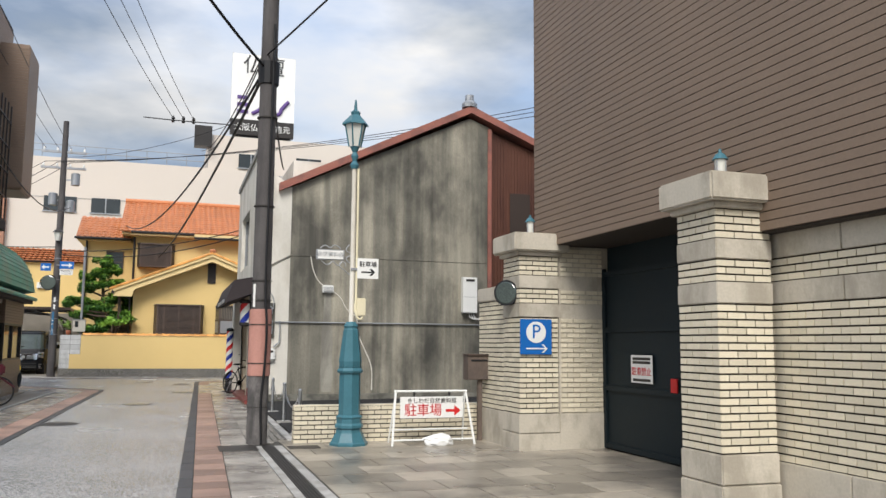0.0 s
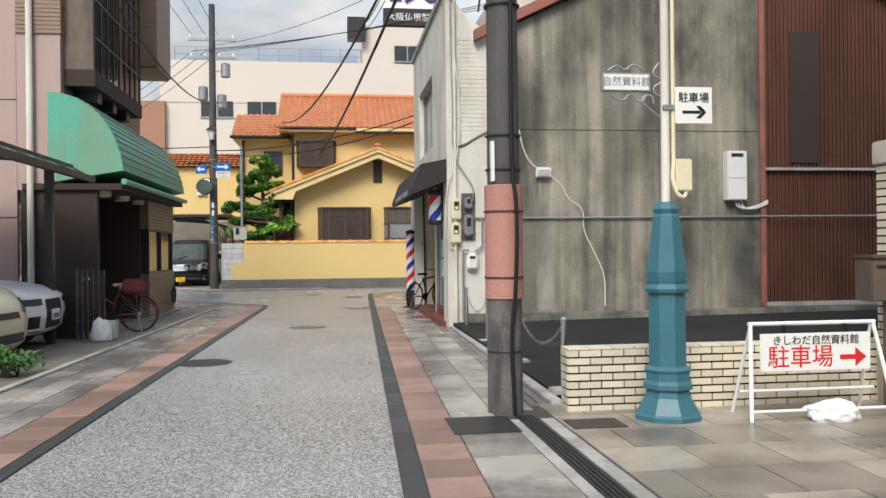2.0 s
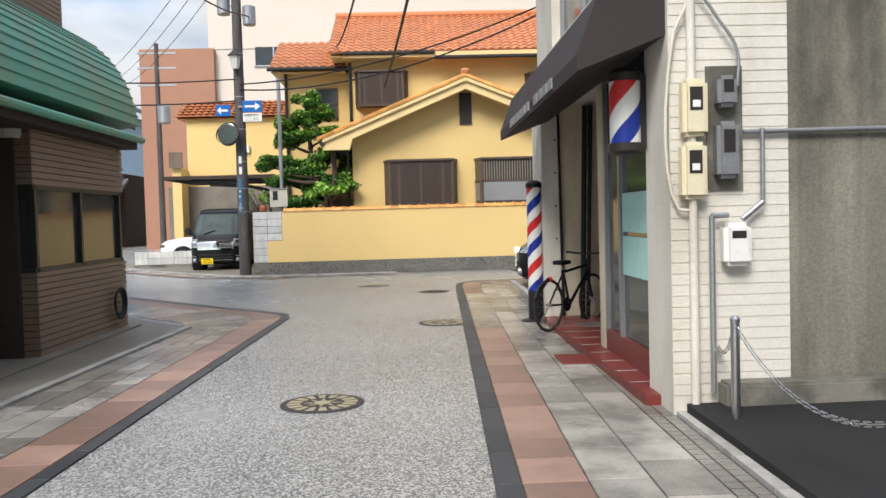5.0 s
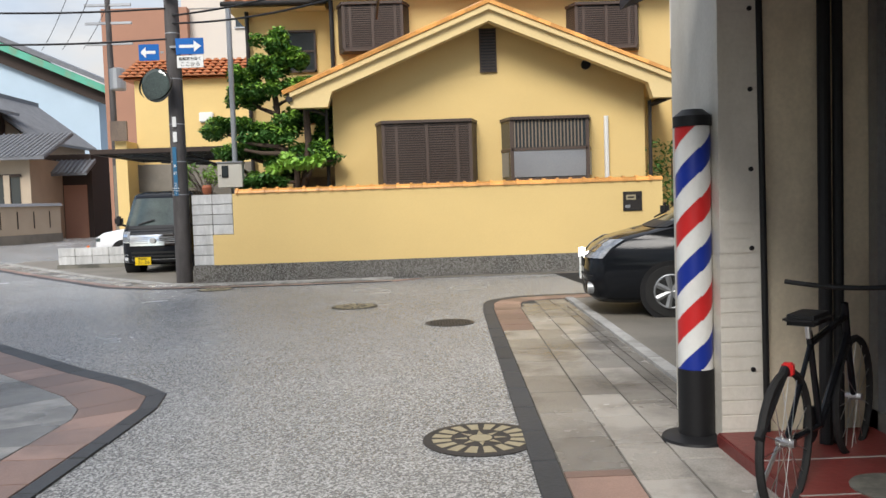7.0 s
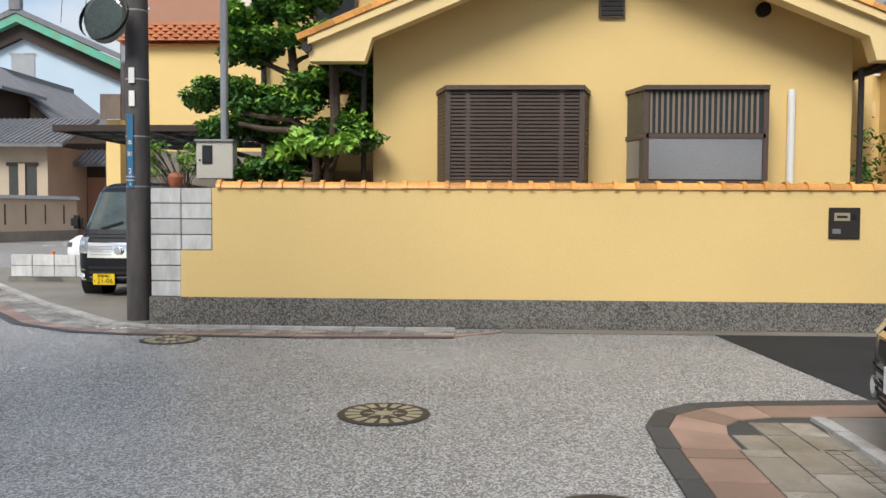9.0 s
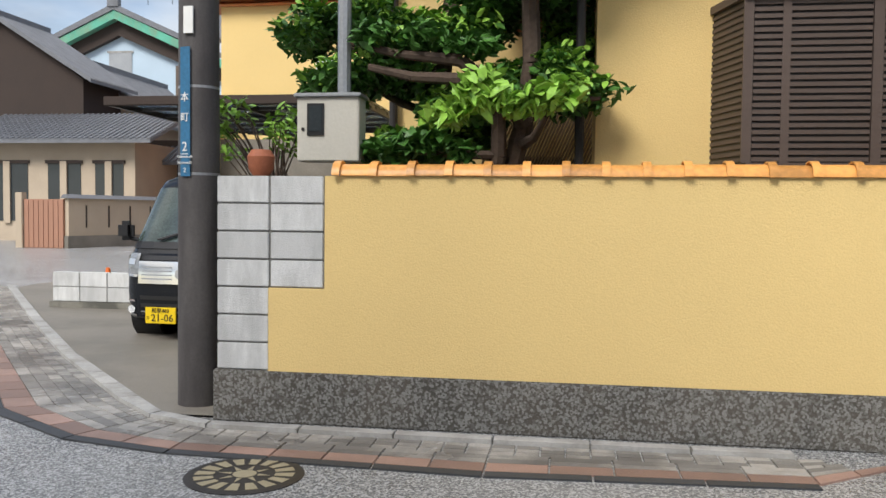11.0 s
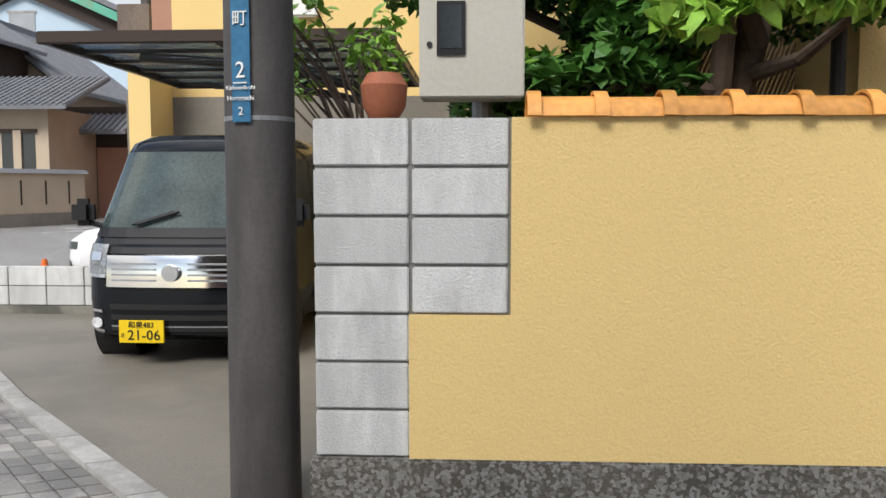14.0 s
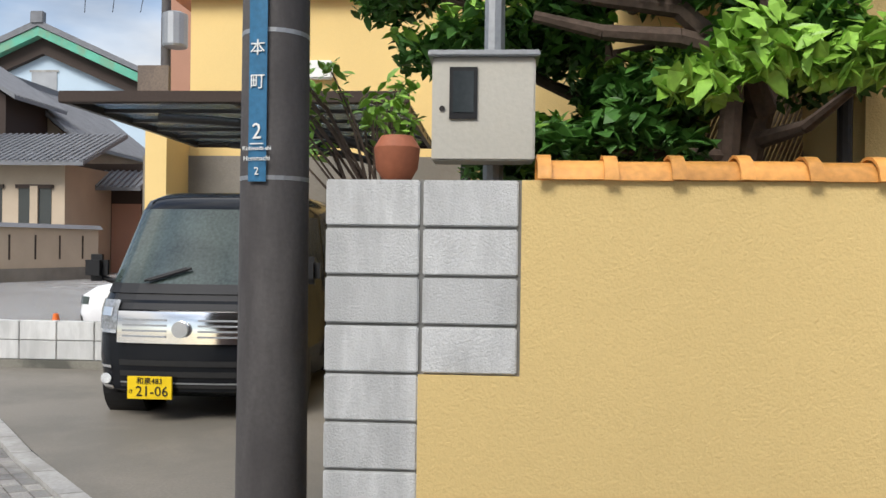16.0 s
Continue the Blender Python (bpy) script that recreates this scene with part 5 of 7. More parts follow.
tiled_slope(-2.6, -1.6, 40.2, 3.35, 41.6, 3.9, 0.25, "small porch roof of orange tiles")
hpart("porch_door", B(box, -2.75, 41.55, 0, -1.9, 41.6, 2.2), "timber")
# right wing
hpart("right_wing", B(box, 5.05, 41.2, 0, 7.0, 45, 3.8), "yellow")
hpart("right_wing_wall", B(box, 6.6, 39.4, 0, 7.05, 41.2, 3.85), "yellow")
hpart("right_wing_cap", B(box, 6.5, 39.3, 3.85, 7.15, 41.3, 3.95), "darkframe")
hpart("wing_barge", B(prism, [(5.0, 3.75), (6.3, 3.3), (6.3, 3.05), (5.0, 3.5)], "y", 40.7, 41.2), "yellowtrim")
hpart("wing_window", B(box, 5.3, 41.15, 2.0, 5.9, 41.2, 2.7), "winglass")
hpart("wing_pipe", B(rod, (6.85, 39.35, 0), (6.85, 39.35, 3.8), 0.06), "galv")

an = spot("garage_house", pose(-6.5, 50, 0), "yellow annex with orange tiled roof behind the carport", "house")
part("body", B(box, -2.4, -2, 0, 4, 5, 5.75), "yellow", an)
part("lower_wing", B(box, -2.75, -3, 0, -2.4, 5, 3.7), "yellow", an)
bm = bmesh.new()
for r in range(6):
    for c in range(26):
        x = -2.8 + c * 0.26
        y, z = -2.3 + r * 0.33, 5.78 + r * 0.15
        prism(bm, [(x, z), (x + 0.08, z + 0.07), (x + 0.18, z + 0.07), (x + 0.26, z)], "y", y, y + 0.36)
tagged(part("roof_tiles", bm, "rooftile", an), kind="stuff")
part("roof_body", B(prism, [(-2.2, 5.7), (-0.3, 6.6), (5.2, 5.7)], "x", -2.7, 4.2), "rooftile", an)
part("vent_hood", B(box, -0.35, -2.15, 4.3, 0.1, -2, 4.62, 0.03), "whitepaint", an)
part("back_wall", B(box, -3.2, -2.05, 0, 3.5, -2.0, 3.0), "drive", an)
part("balcony_rail", B(box, -2.8, -3.2, 3.7, -2.3, -3.1, 4.3), "browntan", an)

# carport over the van
cp = spot("carport", pose(-7.0, 44, -0.3), "carport with dark frame and smoky translucent roof", "carport")
part("roof_panel", B(box, -1.3, -1.2, 3.38, 2.4, 2.7, 3.4), "polycarb", cp, "smoky blue-grey roof sheet")
for i in range(6):
    part("rib", B(box, -1.3, -1.17 + i * 0.76, 3.33, 2.4, -1.13 + i * 0.76, 3.376), "darkframe", cp)
for x in (-1.3, 0.55, 2.36):
    part("edge_beam", B(box, x - 0.03, -1.2, 3.3, x + 0.03, 2.7, 3.42), "darkframe", cp)
part("fascia", B(box, -1.36, -1.28, 3.3, 2.45, -1.2, 3.43, 0.01), "timber", cp, "dark brown front fascia")
part("fascia", B(box, -1.36, 2.7, 3.3, 2.45, 2.78, 3.43, 0.01), "timber", cp)
for y in (-0.4, 2.2):
    tube("arm", [(-0.6, y, 3.28), (0.3, y, 3.22), (1.5, y, 3.05), (2.0, y, 2.8), (2.1, y, 2.3), (2.1, y, 0.1)], 0.055, "darkframe", cp)

# electricity cabinet, pot behind the wall
eb = spot("meter_cabinet", pose(-3.7, 38.2, 0), "beige metal meter cabinet with small window on a pole", "cabinet")
part("case", B(box, -0.25, -0.1, 1.92, 0.25, 0.12, 2.42, 0.008), "cabinet", eb)
part("roof", B(box, -0.27, -0.13, 2.42, 0.27, 0.14, 2.45, 0.006), "galv", eb)
part("window_frame", B(box, -0.165, -0.112, 2.12, -0.03, -0.1, 2.37), "black", eb)
part("pane", B(box, -0.148, -0.115, 2.15, -0.047, -0.112, 2.35), "winglass", eb)
part("lock", B(rod, (-0.2, -0.108, 2.17), (-0.2, -0.1, 2.17), 0.014), "darkframe", eb)
part("pole", B(rod, (0.05, 0.2, 0), (0.05, 0.2, 5.6), 0.055), "galv", eb)
solo("flower_pot", B(lathe, [(0.06, 1.78), (0.09, 1.83), (0.1, 1.92), (0.07, 1.97)], -4.06, 37.62, 16), "terracotta", "round terracotta pot on the block wall", "pot", smooth=True)
bl = spot("reed_screen", pose(-1.9, 39.6, 1.5), "weathered brown reed screen leaning by the house", "screen")
for i in range(40):
    part("reed", B(rod, (-0.95 + i * 0.03, 0, 0), (-0.4 + i * 0.03, 0.12, 1.3), 0.012, n=5), "reed", bl)

# ---- plants ----
def leaves(bm, centre, rad, count, size, flat=0.6):
    for _ in range(count):
        d = Vector((random.gauss(0, 1), random.gauss(0, 1), random.gauss(0, 1))).normalized() * random.random() ** 0.4
        p = Vector(centre) + Vector((d.x * rad[0], d.y * rad[1], d.z * rad[2]))
        rot = Euler((random.uniform(-1, 1) * flat * 1.5, random.uniform(-1, 1) * flat * 1.5, random.uniform(0, 6.3))).to_matrix()
        s = size * random.uniform(0.6, 1.3)
        pts = [(-0.5, 0, 0), (-0.15, 0.24, 0.06), (0.25, 0.2, 0.04), (0.6, 0, -0.08), (0.25, -0.2, 0.04), (-0.15, -0.24, 0.06)]
        bm.faces.new([bm.verts.new(p + rot @ (Vector(q) * s)) for q in pts])


def bough(bm, pts, r0, r1):
    k = len(pts) - 1
    for i in range(k):
        rod(bm, pts[i], pts[i + 1], r0 + (r1 - r0) * i / k, r0 + (r1 - r0) * (i + 1) / k, n=8)


random.seed(11)
tr = spot("garden_tree", pose(-3.1, 39.4, 0), "cloud-pruned evergreen garden tree behind the wall", "tree")
bm = bmesh.new()
bough(bm, [(0, 0, 0), (0.1, 0, 1.2), (0.25, 0, 2.0), (0.1, 0, 2.8), (0.2, 0, 3.6), (0.1, 0, 4.5), (0.15, 0, 5.2)], 0.15, 0.03)
part("trunk", bm, "bark", tr)
clumps = []
for z, x, y, r in ((1.95, -0.25, -0.5, 0.42), (2.6, 0.95, -0.7, 0.55), (2.75, -0.5, -0.4, 0.55), (3.2, -0.9, 0, 0.55), (3.15, 0.1, -0.3, 0.55), (3.4, 0.9, 0, 0.55), (3.05, 1.35, 0.1, 0.42),
                   (3.9, -0.35, 0, 0.45), (4.0, 0.55, 0.1, 0.5), (4.5, 0.1, 0, 0.4), (4.7, 0.65, 0, 0.33), (5.1, 0.15, 0, 0.42), (4.35, -0.5, 0.1, 0.3), (2.3, 0.35, -0.2, 0.4)):
    clumps.append((x, y, z, r))
    bm = B(bough, [(0.12, 0, z - 0.35), (x * 0.55, y * 0.5, z - 0.22), (x, y, z - 0.1)], 0.05, 0.02)
    part("limb", bm, "bark", tr)
bm, by = bmesh.new(), bmesh.new()
for x, y, z, r in clumps:
    for _ in range(11):
        c = (x + random.uniform(-r, r) * 0.8, y + random.uniform(-r, r) * 0.7, z + random.uniform(-0.14, 0.18))
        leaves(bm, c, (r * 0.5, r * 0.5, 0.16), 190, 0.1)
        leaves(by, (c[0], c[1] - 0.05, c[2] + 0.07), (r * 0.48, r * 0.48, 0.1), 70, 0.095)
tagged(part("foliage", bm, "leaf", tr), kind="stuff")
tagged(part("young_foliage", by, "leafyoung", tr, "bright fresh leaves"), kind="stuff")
# reaching bough over the wall
br = spot("reaching_bough_shrub", pose(-2.3, 38.5, 0), "leafy bough with bright green leaves reaching over the wall", "tree")
bm = bmesh.new()
bough(bm, [(-0.2, 0.3, 0), (-0.2, 0.2, 1.6), (-0.1, 0.1, 2.0), (-0.1, 0, 2.4), (0.1, -0.1, 2.45), (0.4, -0.2, 2.4), (0.7, -0.2, 2.42)], 0.09, 0.02)
bough(bm, [(0.0, 0, 2.4), (-0.4, -0.05, 2.75), (-0.9, -0.1, 2.8), (-1.3, -0.1, 2.9)], 0.07, 0.02)
bough(bm, [(-0.1, 0.1, 2.0), (-0.6, -0.1, 2.0), (-0.95, -0.2, 2.05)], 0.04, 0.015)
bough(bm, [(-0.1, 0.25, 0), (-0.05, 0.25, 1.7), (0.1, 0.2, 2.3), (0.16, 0.15, 2.75), (0.12, 0.2, 3.6)], 0.1, 0.07)
bough(bm, [(0.1, 0.15, 2.25), (-0.05, 0.0, 2.52), (-0.4, -0.05, 2.6), (-0.8, -0.08, 2.62), (-1.15, -0.1, 2.7)], 0.075, 0.03)
bough(bm, [(0.1, 0.15, 2.1), (0.2, -0.2, 2.12), (0.3, -0.5, 2.25)], 0.05, 0.02)
part("bough", bm, "bark", br)
bm, by = bmesh.new(), bmesh.new()
for x, y, z in ((-0.45, -0.3, 2.3), (-0.2, -0.35, 2.42), (0.05, -0.4, 2.4), (0.3, -0.35, 2.38), (0.55, -0.35, 2.42), (-0.1, -0.3, 2.55), (0.75, -0.25, 2.45)):
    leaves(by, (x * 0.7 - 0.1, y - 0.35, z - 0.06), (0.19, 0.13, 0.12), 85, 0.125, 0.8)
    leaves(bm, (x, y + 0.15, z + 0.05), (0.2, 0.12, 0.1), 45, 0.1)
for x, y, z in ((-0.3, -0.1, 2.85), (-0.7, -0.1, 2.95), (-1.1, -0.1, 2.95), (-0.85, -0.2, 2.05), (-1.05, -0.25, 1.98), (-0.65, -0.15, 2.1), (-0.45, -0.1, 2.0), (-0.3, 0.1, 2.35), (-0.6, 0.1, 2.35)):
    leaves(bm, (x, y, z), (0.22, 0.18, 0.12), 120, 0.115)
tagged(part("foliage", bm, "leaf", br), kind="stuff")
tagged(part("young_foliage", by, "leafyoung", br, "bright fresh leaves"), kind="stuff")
sh = spot("shrub", pose(-4.25, 38.4, 0), "sparse twiggy shrub with yellow-green leaves behind the block wall", "shrub")
bm, by = bmesh.new(), bmesh.new()
for _ in range(26):
    e = (random.uniform(-0.55, 0.2), random.uniform(-0.2, 0.2), random.uniform(2.0, 2.45))
    bough(bm, [(0.05 + random.uniform(-0.1, 0.1), 0, 1.5), (e[0] * 0.6, e[1] * 0.5, e[2] - 0.2), e], 0.01, 0.004)
    leaves(by, e, (0.1, 0.1, 0.08), 14, 0.075)
part("twig", bm, "bark", sh)
tagged(part("foliage", by, "leafyoung", sh), kind="stuff")
sh = spot("shrub", pose(5.7, 39.0, 0), "dark green shrub beside the yellow house", "shrub")
bm = bmesh.new()
for _ in range(14):
    leaves(bm, (random.uniform(-0.5, 0.4), random.uniform(-0.3, 0.3), random.uniform(1.0, 2.6)), (0.25, 0.25, 0.2), 50, 0.09)
tagged(part("foliage", bm, "leaf", sh), kind="stuff")
part("stem", B(bough, [(0, 0, 0), (0, 0, 2.3)], 0.04, 0.015), "bark", sh)
sh = spot("roadside_weeds", pose(-3.95, 15.6, 0), "tuft of green weeds in a pot at the parking edge", "plant")
bm = bmesh.new()
for _ in range(10):
    leaves(bm, (random.uniform(-0.25, 0.25), random.uniform(-0.35, 0.35), random.uniform(0.1, 0.3)), (0.15, 0.2, 0.12), 40, 0.07)
tagged(part("foliage", bm, "leaf", sh), kind="stuff")
part("pot", B(lathe, [(0.1, 0), (0.13, 0.18)]), "darkframe", sh)


# ---- cars ----
def car(m, name, paint, label, rings, L, wheels, r, front, screen, inset=0.085):
    """Nose at x=0 pointing -x. rings: (z, foremost x, half width, rearmost x), lofted upwards; screen: the windscreen's foot and head."""
    ob = spot(name, m, label, "car", "parked cars")
    us = [-1, -0.985, -0.95, -0.88, -0.76, -0.55, -0.28, 0, 0.28, 0.55, 0.76, 0.88, 0.95, 0.985, 1]

    def nose(u, xf):
        return xf + 0.07 * u * u + 0.2 * abs(u) ** 9

    def at(z):
        for a, b in zip(rings, rings[1:]):
            if a[0] <= z <= b[0]:
                f = (z - a[0]) / (b[0] - a[0])
                return [p + (q - p) * f for p, q in zip(a, b)]
        return rings[-1]

    def shell(zs, lo=-1.0, hi=1.0, proud=0.0):
        """A strip of the front face between two heights."""
        bm = bmesh.new()
        cols = [u for u in us if lo < u < hi]
        cols = [lo] + cols + [hi]
        g = []
        for z in zs:
            _, xf, hw, _ = at(z)
            g.append([bm.verts.new((nose(u, xf) - proud, u * hw, z + proud * 0.6)) for u in cols])
        for p, q in zip(g, g[1:]):
            for k in range(len(cols) - 1):
                bm.faces.new((p[k], q[k], q[k + 1], p[k + 1]))
        bmesh.ops.recalc_face_normals(bm, faces=bm.faces[:])
        bmesh.ops.solidify(bm, geom=bm.faces[:], thickness=0.006)
        return bm
    bm = bmesh.new()
    g = []
    for z, xf, hw, xb in rings:
        pts = [(nose(u, xf), u * hw) for u in us] + [(xb - 0.25, hw), (xb - 0.06, hw * 0.97), (xb, hw * 0.85), (xb, -hw * 0.85), (xb - 0.06, -hw * 0.97), (xb - 0.25, -hw)]
        g.append([bm.verts.new((x, y, z)) for x, y in pts])
    k = len(g[0])
    for p, q in zip(g, g[1:]):
        for i in range(k):
            bm.faces.new((p[i], p[(i + 1) % k], q[(i + 1) % k], q[i]))
    bm.faces.new(g[-1])
    bm.faces.new(g[0][::-1])
    bmesh.ops.recalc_face_normals(bm, faces=bm.faces[:])
    me = mesh_of("body", bm, paint)
    me.shade_smooth()
    me.set_sharp_from_angle(angle=radians(50))
    body = new("body", me)
    body.parent = ob
    z0, z1 = screen
    steps = [z0 + (z1 - z0) * i / 6 for i in range(7)]
    ws = part("windscreen", shell(steps, -0.93, 0.93, 0.008), "carglass", ob, smooth=True)
    part("screen_edge", shell([z0 - 0.05, z0 + 0.02], -0.95, 0.95, 0.014), "black", ws)
    for c in (-0.05, 0.5):
        pts = []
        for f in range(5):
            u, z = c - 0.1 - 0.42 * f / 4 + (0.1 if c > 0 else 0.6), z0 + 0.03 + (z1 - z0) * 0.16 * f / 4
            _, xf, hw, _ = at(z)
            pts.append((nose(u, xf) - 0.03, u * hw, z + 0.02))
        tube("wiper", pts, 0.011, "black", ws)
    W = 2 * max(q[2] for q in rings)
    ax, at_ = at(z0)[1], at(z1)[1]
    for s in (-1, 1):
        for x0, x1, lean in ((ax + 0.35, ax + 0.35 + (L - ax) * 0.3, (at_ - ax) * 0.75), (ax + 0.43 + (L - ax) * 0.3, L - 0.55, 0)):
            bm = bmesh.new()
            za, zb = z0 + 0.05, z1 - 0.03
            q = []
            for x, z in ((x0, za), (x1, za), (x1, zb), (x0 + lean, zb)):
                q.append(bm.verts.new((x, s * (at(z)[2] + 0.004), z)))
            bm.faces.new(q if s > 0 else q[::-1])
            bmesh.ops.solidify(bm, geom=bm.faces[:], thickness=0.006)
            part("side_window", bm, "carglass", ob)
        mx, my, mz = ax + 0.22, s * (W / 2 + 0.1), z0 + 0.12
        mi = part("mirror", B(box, mx - 0.05, my - 0.09, mz - 0.09, mx + 0.07, my + 0.09, mz + 0.12, 0.045), "black", ob, smooth=True)
        part("mirror_arm", B(rod, (mx + 0.05, s * (at(z0)[2] - 0.04), z0 + 0.02), (mx + 0.02, my, mz - 0.05), 0.022), "black", mi)
        part("door_seam", B(box, ax + 0.4 + (L - ax) * 0.3, s * (W / 2) - 0.004, 0.35, ax + 0.408 + (L - ax) * 0.3, s * (W / 2) + 0.003, z0), "black", ob)
        for xw in wheels:
            part("arch", B(rod, (xw, s * (W / 2 - 0.3), r), (xw, s * (W / 2 + 0.004), r), r * 1.15, n=30), "black", ob)
            t = part("tyre", B(lathe, [(r * 0.62, -0.1), (r * 0.96, -0.1), (r, -0.06), (r, 0.06), (r * 0.96, 0.1), (r * 0.62, 0.1)], n=28), "rubber", ob, smooth=True)
            t.matrix_basis = pose(xw, s * (W / 2 - inset), r, 90, 0, 0)
            bm = B(lathe, [(r * 0.16, -0.103), (r * 0.18, 0.103)], n=14)
            for i in range(7):
                a = 2 * math.pi * i / 7
                rod(bm, (0, 0, -s * 0.09), (r * 0.62 * math.cos(a), r * 0.62 * math.sin(a), -s * 0.1), 0.03, 0.04, n=6)
            for i in range(28):
                a, b = 2 * math.pi * i / 28, 2 * math.pi * (i + 1) / 28
                rod(bm, (r * 0.62 * math.cos(a), r * 0.62 * math.sin(a), -s * 0.102), (r * 0.62 * math.cos(b), r * 0.62 * math.sin(b), -s * 0.102), 0.013, n=5)
            part("rim", bm, "galv", t, smooth=True)
    front(ob, shell)
    return ob


def number(pt, text, size, x, y, z, mat):
    writing("lettering", text, size, pose(x, y, z) @ pose(0, 0, 0, 90, 0, -90), mat, pt)


def van_front(ob, shell):
    part("grille", shell([0.59, 0.66, 0.76, 0.82], -0.68, 0.68, 0.02), "chrome", ob, "wide chrome grille", smooth=True)
    for z in (0.63, 0.67, 0.71, 0.75):
        for lo, hi in ((-0.62, -0.16), (0.16, 0.62)):
            part("grille_bar", shell([z, z + 0.014], lo, hi, 0.026), "galv", ob)
    part("emblem", B(rod, (-0.075, 0, 0.71), (-0.045, 0, 0.71), 0.06, n=20), "steel", ob)
    part("cowl", shell([0.84, 0.95], -0.8, 0.8, 0.006), "black", ob)
    for lo, hi in ((-0.97, -0.69), (0.69, 0.97)):
        h = part("headlight", shell([0.68, 0.75, 0.82, 0.9], lo, hi, 0.016), "headglass", ob, "clear headlight with chrome reflector", smooth=True)
        part("reflector", shell([0.78, 0.84], lo + 0.06, hi - 0.06, 0.022), "chrome", h)
        part("lower_trim", shell([0.655, 0.68], lo, hi, 0.022), "chrome", ob)
        s = 1 if lo > 0 else -1
        part("fog_lamp", B(rod, (0.05, s * 0.6, 0.33), (0.14, s * 0.6, 0.33), 0.04, n=16), "chrome", ob)
        for z in (0.25, 0.4):
            part("trim", shell([z, z + 0.02], min(s * 0.76, s * 0.95), max(s * 0.76, s * 0.95), 0.014), "chrome", ob)
    for z in (0.24, 0.32, 0.4):
        part("lower_grille", shell([z + 0.03, z + 0.07], -0.66, 0.66, 0.01), "rubber", ob)
    part("lip_trim", shell([0.295, 0.305], -0.66, 0.66, 0.018), "galv", ob)
    pt = part("licence_plate", B(box, -0.055, 0.06, 0.2, -0.035, 0.39, 0.365, 0.003), "plateyellow", ob, "yellow licence plate")
    number(pt, "21-06", 0.105, -0.058, 0.205, 0.255, "black")
    number(pt, "和泉483", 0.055, -0.058, 0.225, 0.33, "black")
    number(pt, "さ", 0.035, -0.058, 0.362, 0.255, "black")


def black_front(ob, shell):
    part("grille", shell([0.6, 0.7], -0.5, 0.5, 0.01), "rubber", ob)
    for lo, hi in ((-0.5, -0.07), (0.07, 0.5)):
        part("chrome_strip", shell([0.72, 0.75], lo, hi, 0.018), "chrome", ob)
    part("emblem", B(prism, [(-0.055, 0.71), (0, 0.82), (0.055, 0.71), (0, 0.6)], "x", -0.05, 0.03), "chrome", ob)
    for lo, hi in ((-0.98, -0.56), (0.56, 0.98)):
        h = part("headlight", shell([0.72, 0.78, 0.84, 0.9, 0.945], lo, hi, 0.016), "headglass", ob, "large swept-back clear headlight", smooth=True)
        s = 1 if lo > 0 else -1
        part("reflector", shell([0.79, 0.88], min(s * 0.68, s * 0.84), max(s * 0.68, s * 0.84), 0.021), "chrome", h)
        f = part("fog_lamp", B(rod, (0.045, s * 0.68, 0.36), (0.12, s * 0.68, 0.36), 0.075, n=18), "galv", ob)
        part("lens", B(rod, (0.038, s * 0.68, 0.36), (0.045, s * 0.68, 0.36), 0.05, n=18), "lampglass", f)
    for z in (0.26, 0.31, 0.36, 0.41):
        part("lower_grille", shell([z, z + 0.025], -0.6, 0.6, 0.012), "rubber", ob)
    part("bumper_line", shell([0.5, 0.515], -0.9, 0.9, 0.01), "rubber", ob)
    pt = part("licence_plate", B(box, -0.045, -0.165, 0.42, -0.02, 0.165, 0.58, 0.003), "whitepaint", ob, "white licence plate")
    number(pt, "31-22", 0.09, -0.048, 0, 0.475, "teal")
    part("text_bar", B(box, -0.048, -0.08, 0.54, -0.045, 0.08, 0.56), "teal", pt)


def white_front(ob, shell):
    part("grille", shell([0.3, 0.45, 0.6, 0.74], -0.36, 0.36, 0.012), "black", ob, "dark spindle grille")
    for lo, hi in ((-0.97, -0.5), (0.5, 0.97)):
        part("headlight", shell([0.66, 0.7, 0.76], lo, hi, 0.014), "carglass", ob, "slim dark headlight")
        part("trim", shell([0.25, 0.28], lo, hi, 0.014), "chrome", ob)
        part("intake", shell([0.32, 0.5], lo + 0.1, hi - 0.1, 0.01), "black", ob)
    pt = part("licence_plate", B(box, -0.045, -0.165, 0.42, -0.02, 0.165, 0.585, 0.003), "whitepaint", ob)
    part("text_bar", B(box, -0.048, -0.12, 0.45, -0.045, 0.12, 0.52), "teal", pt)


def beige_front(ob, shell):
    for lo, hi in ((-0.97, -0.6), (0.6, 0.97)):
        part("headlight", shell([0.66, 0.74, 0.85], lo, hi, 0.014), "headglass", ob, smooth=True)
    part("grille", shell([0.6, 0.68], -0.4, 0.4, 0.01), "darkframe", ob)
    part("bumper_intake", shell([0.28, 0.4], -0.6, 0.6, 0.01), "darkframe", ob)


UP = 1 / S
kei = [(0.2, 0.1, 0.69, 3.3), (0.25, 0.01, 0.72, 3.37), (0.5, -0.02, 0.735, 3.39), (0.8, 0.0, 0.737, 3.39), (0.9, 0.06, 0.735, 3.39), (0.97, 0.13, 0.73, 3.38), (1.6, 0.55, 0.655, 3.3), (1.68, 0.63, 0.64, 3.28), (1.75, 0.85, 0.58, 3.2), (1.77, 1.05, 0.5, 3.1)]
car(pose(-6.17, 40.7, 0.0, 0, 0, 90) @ Matrix.Scale(UP, 4), "kei_van", "carblack", "black box van parked nose-out in the driveway", kei, 3.39, (0.6, 2.85), 0.27, van_front, (1.0, 1.6), 0.2)
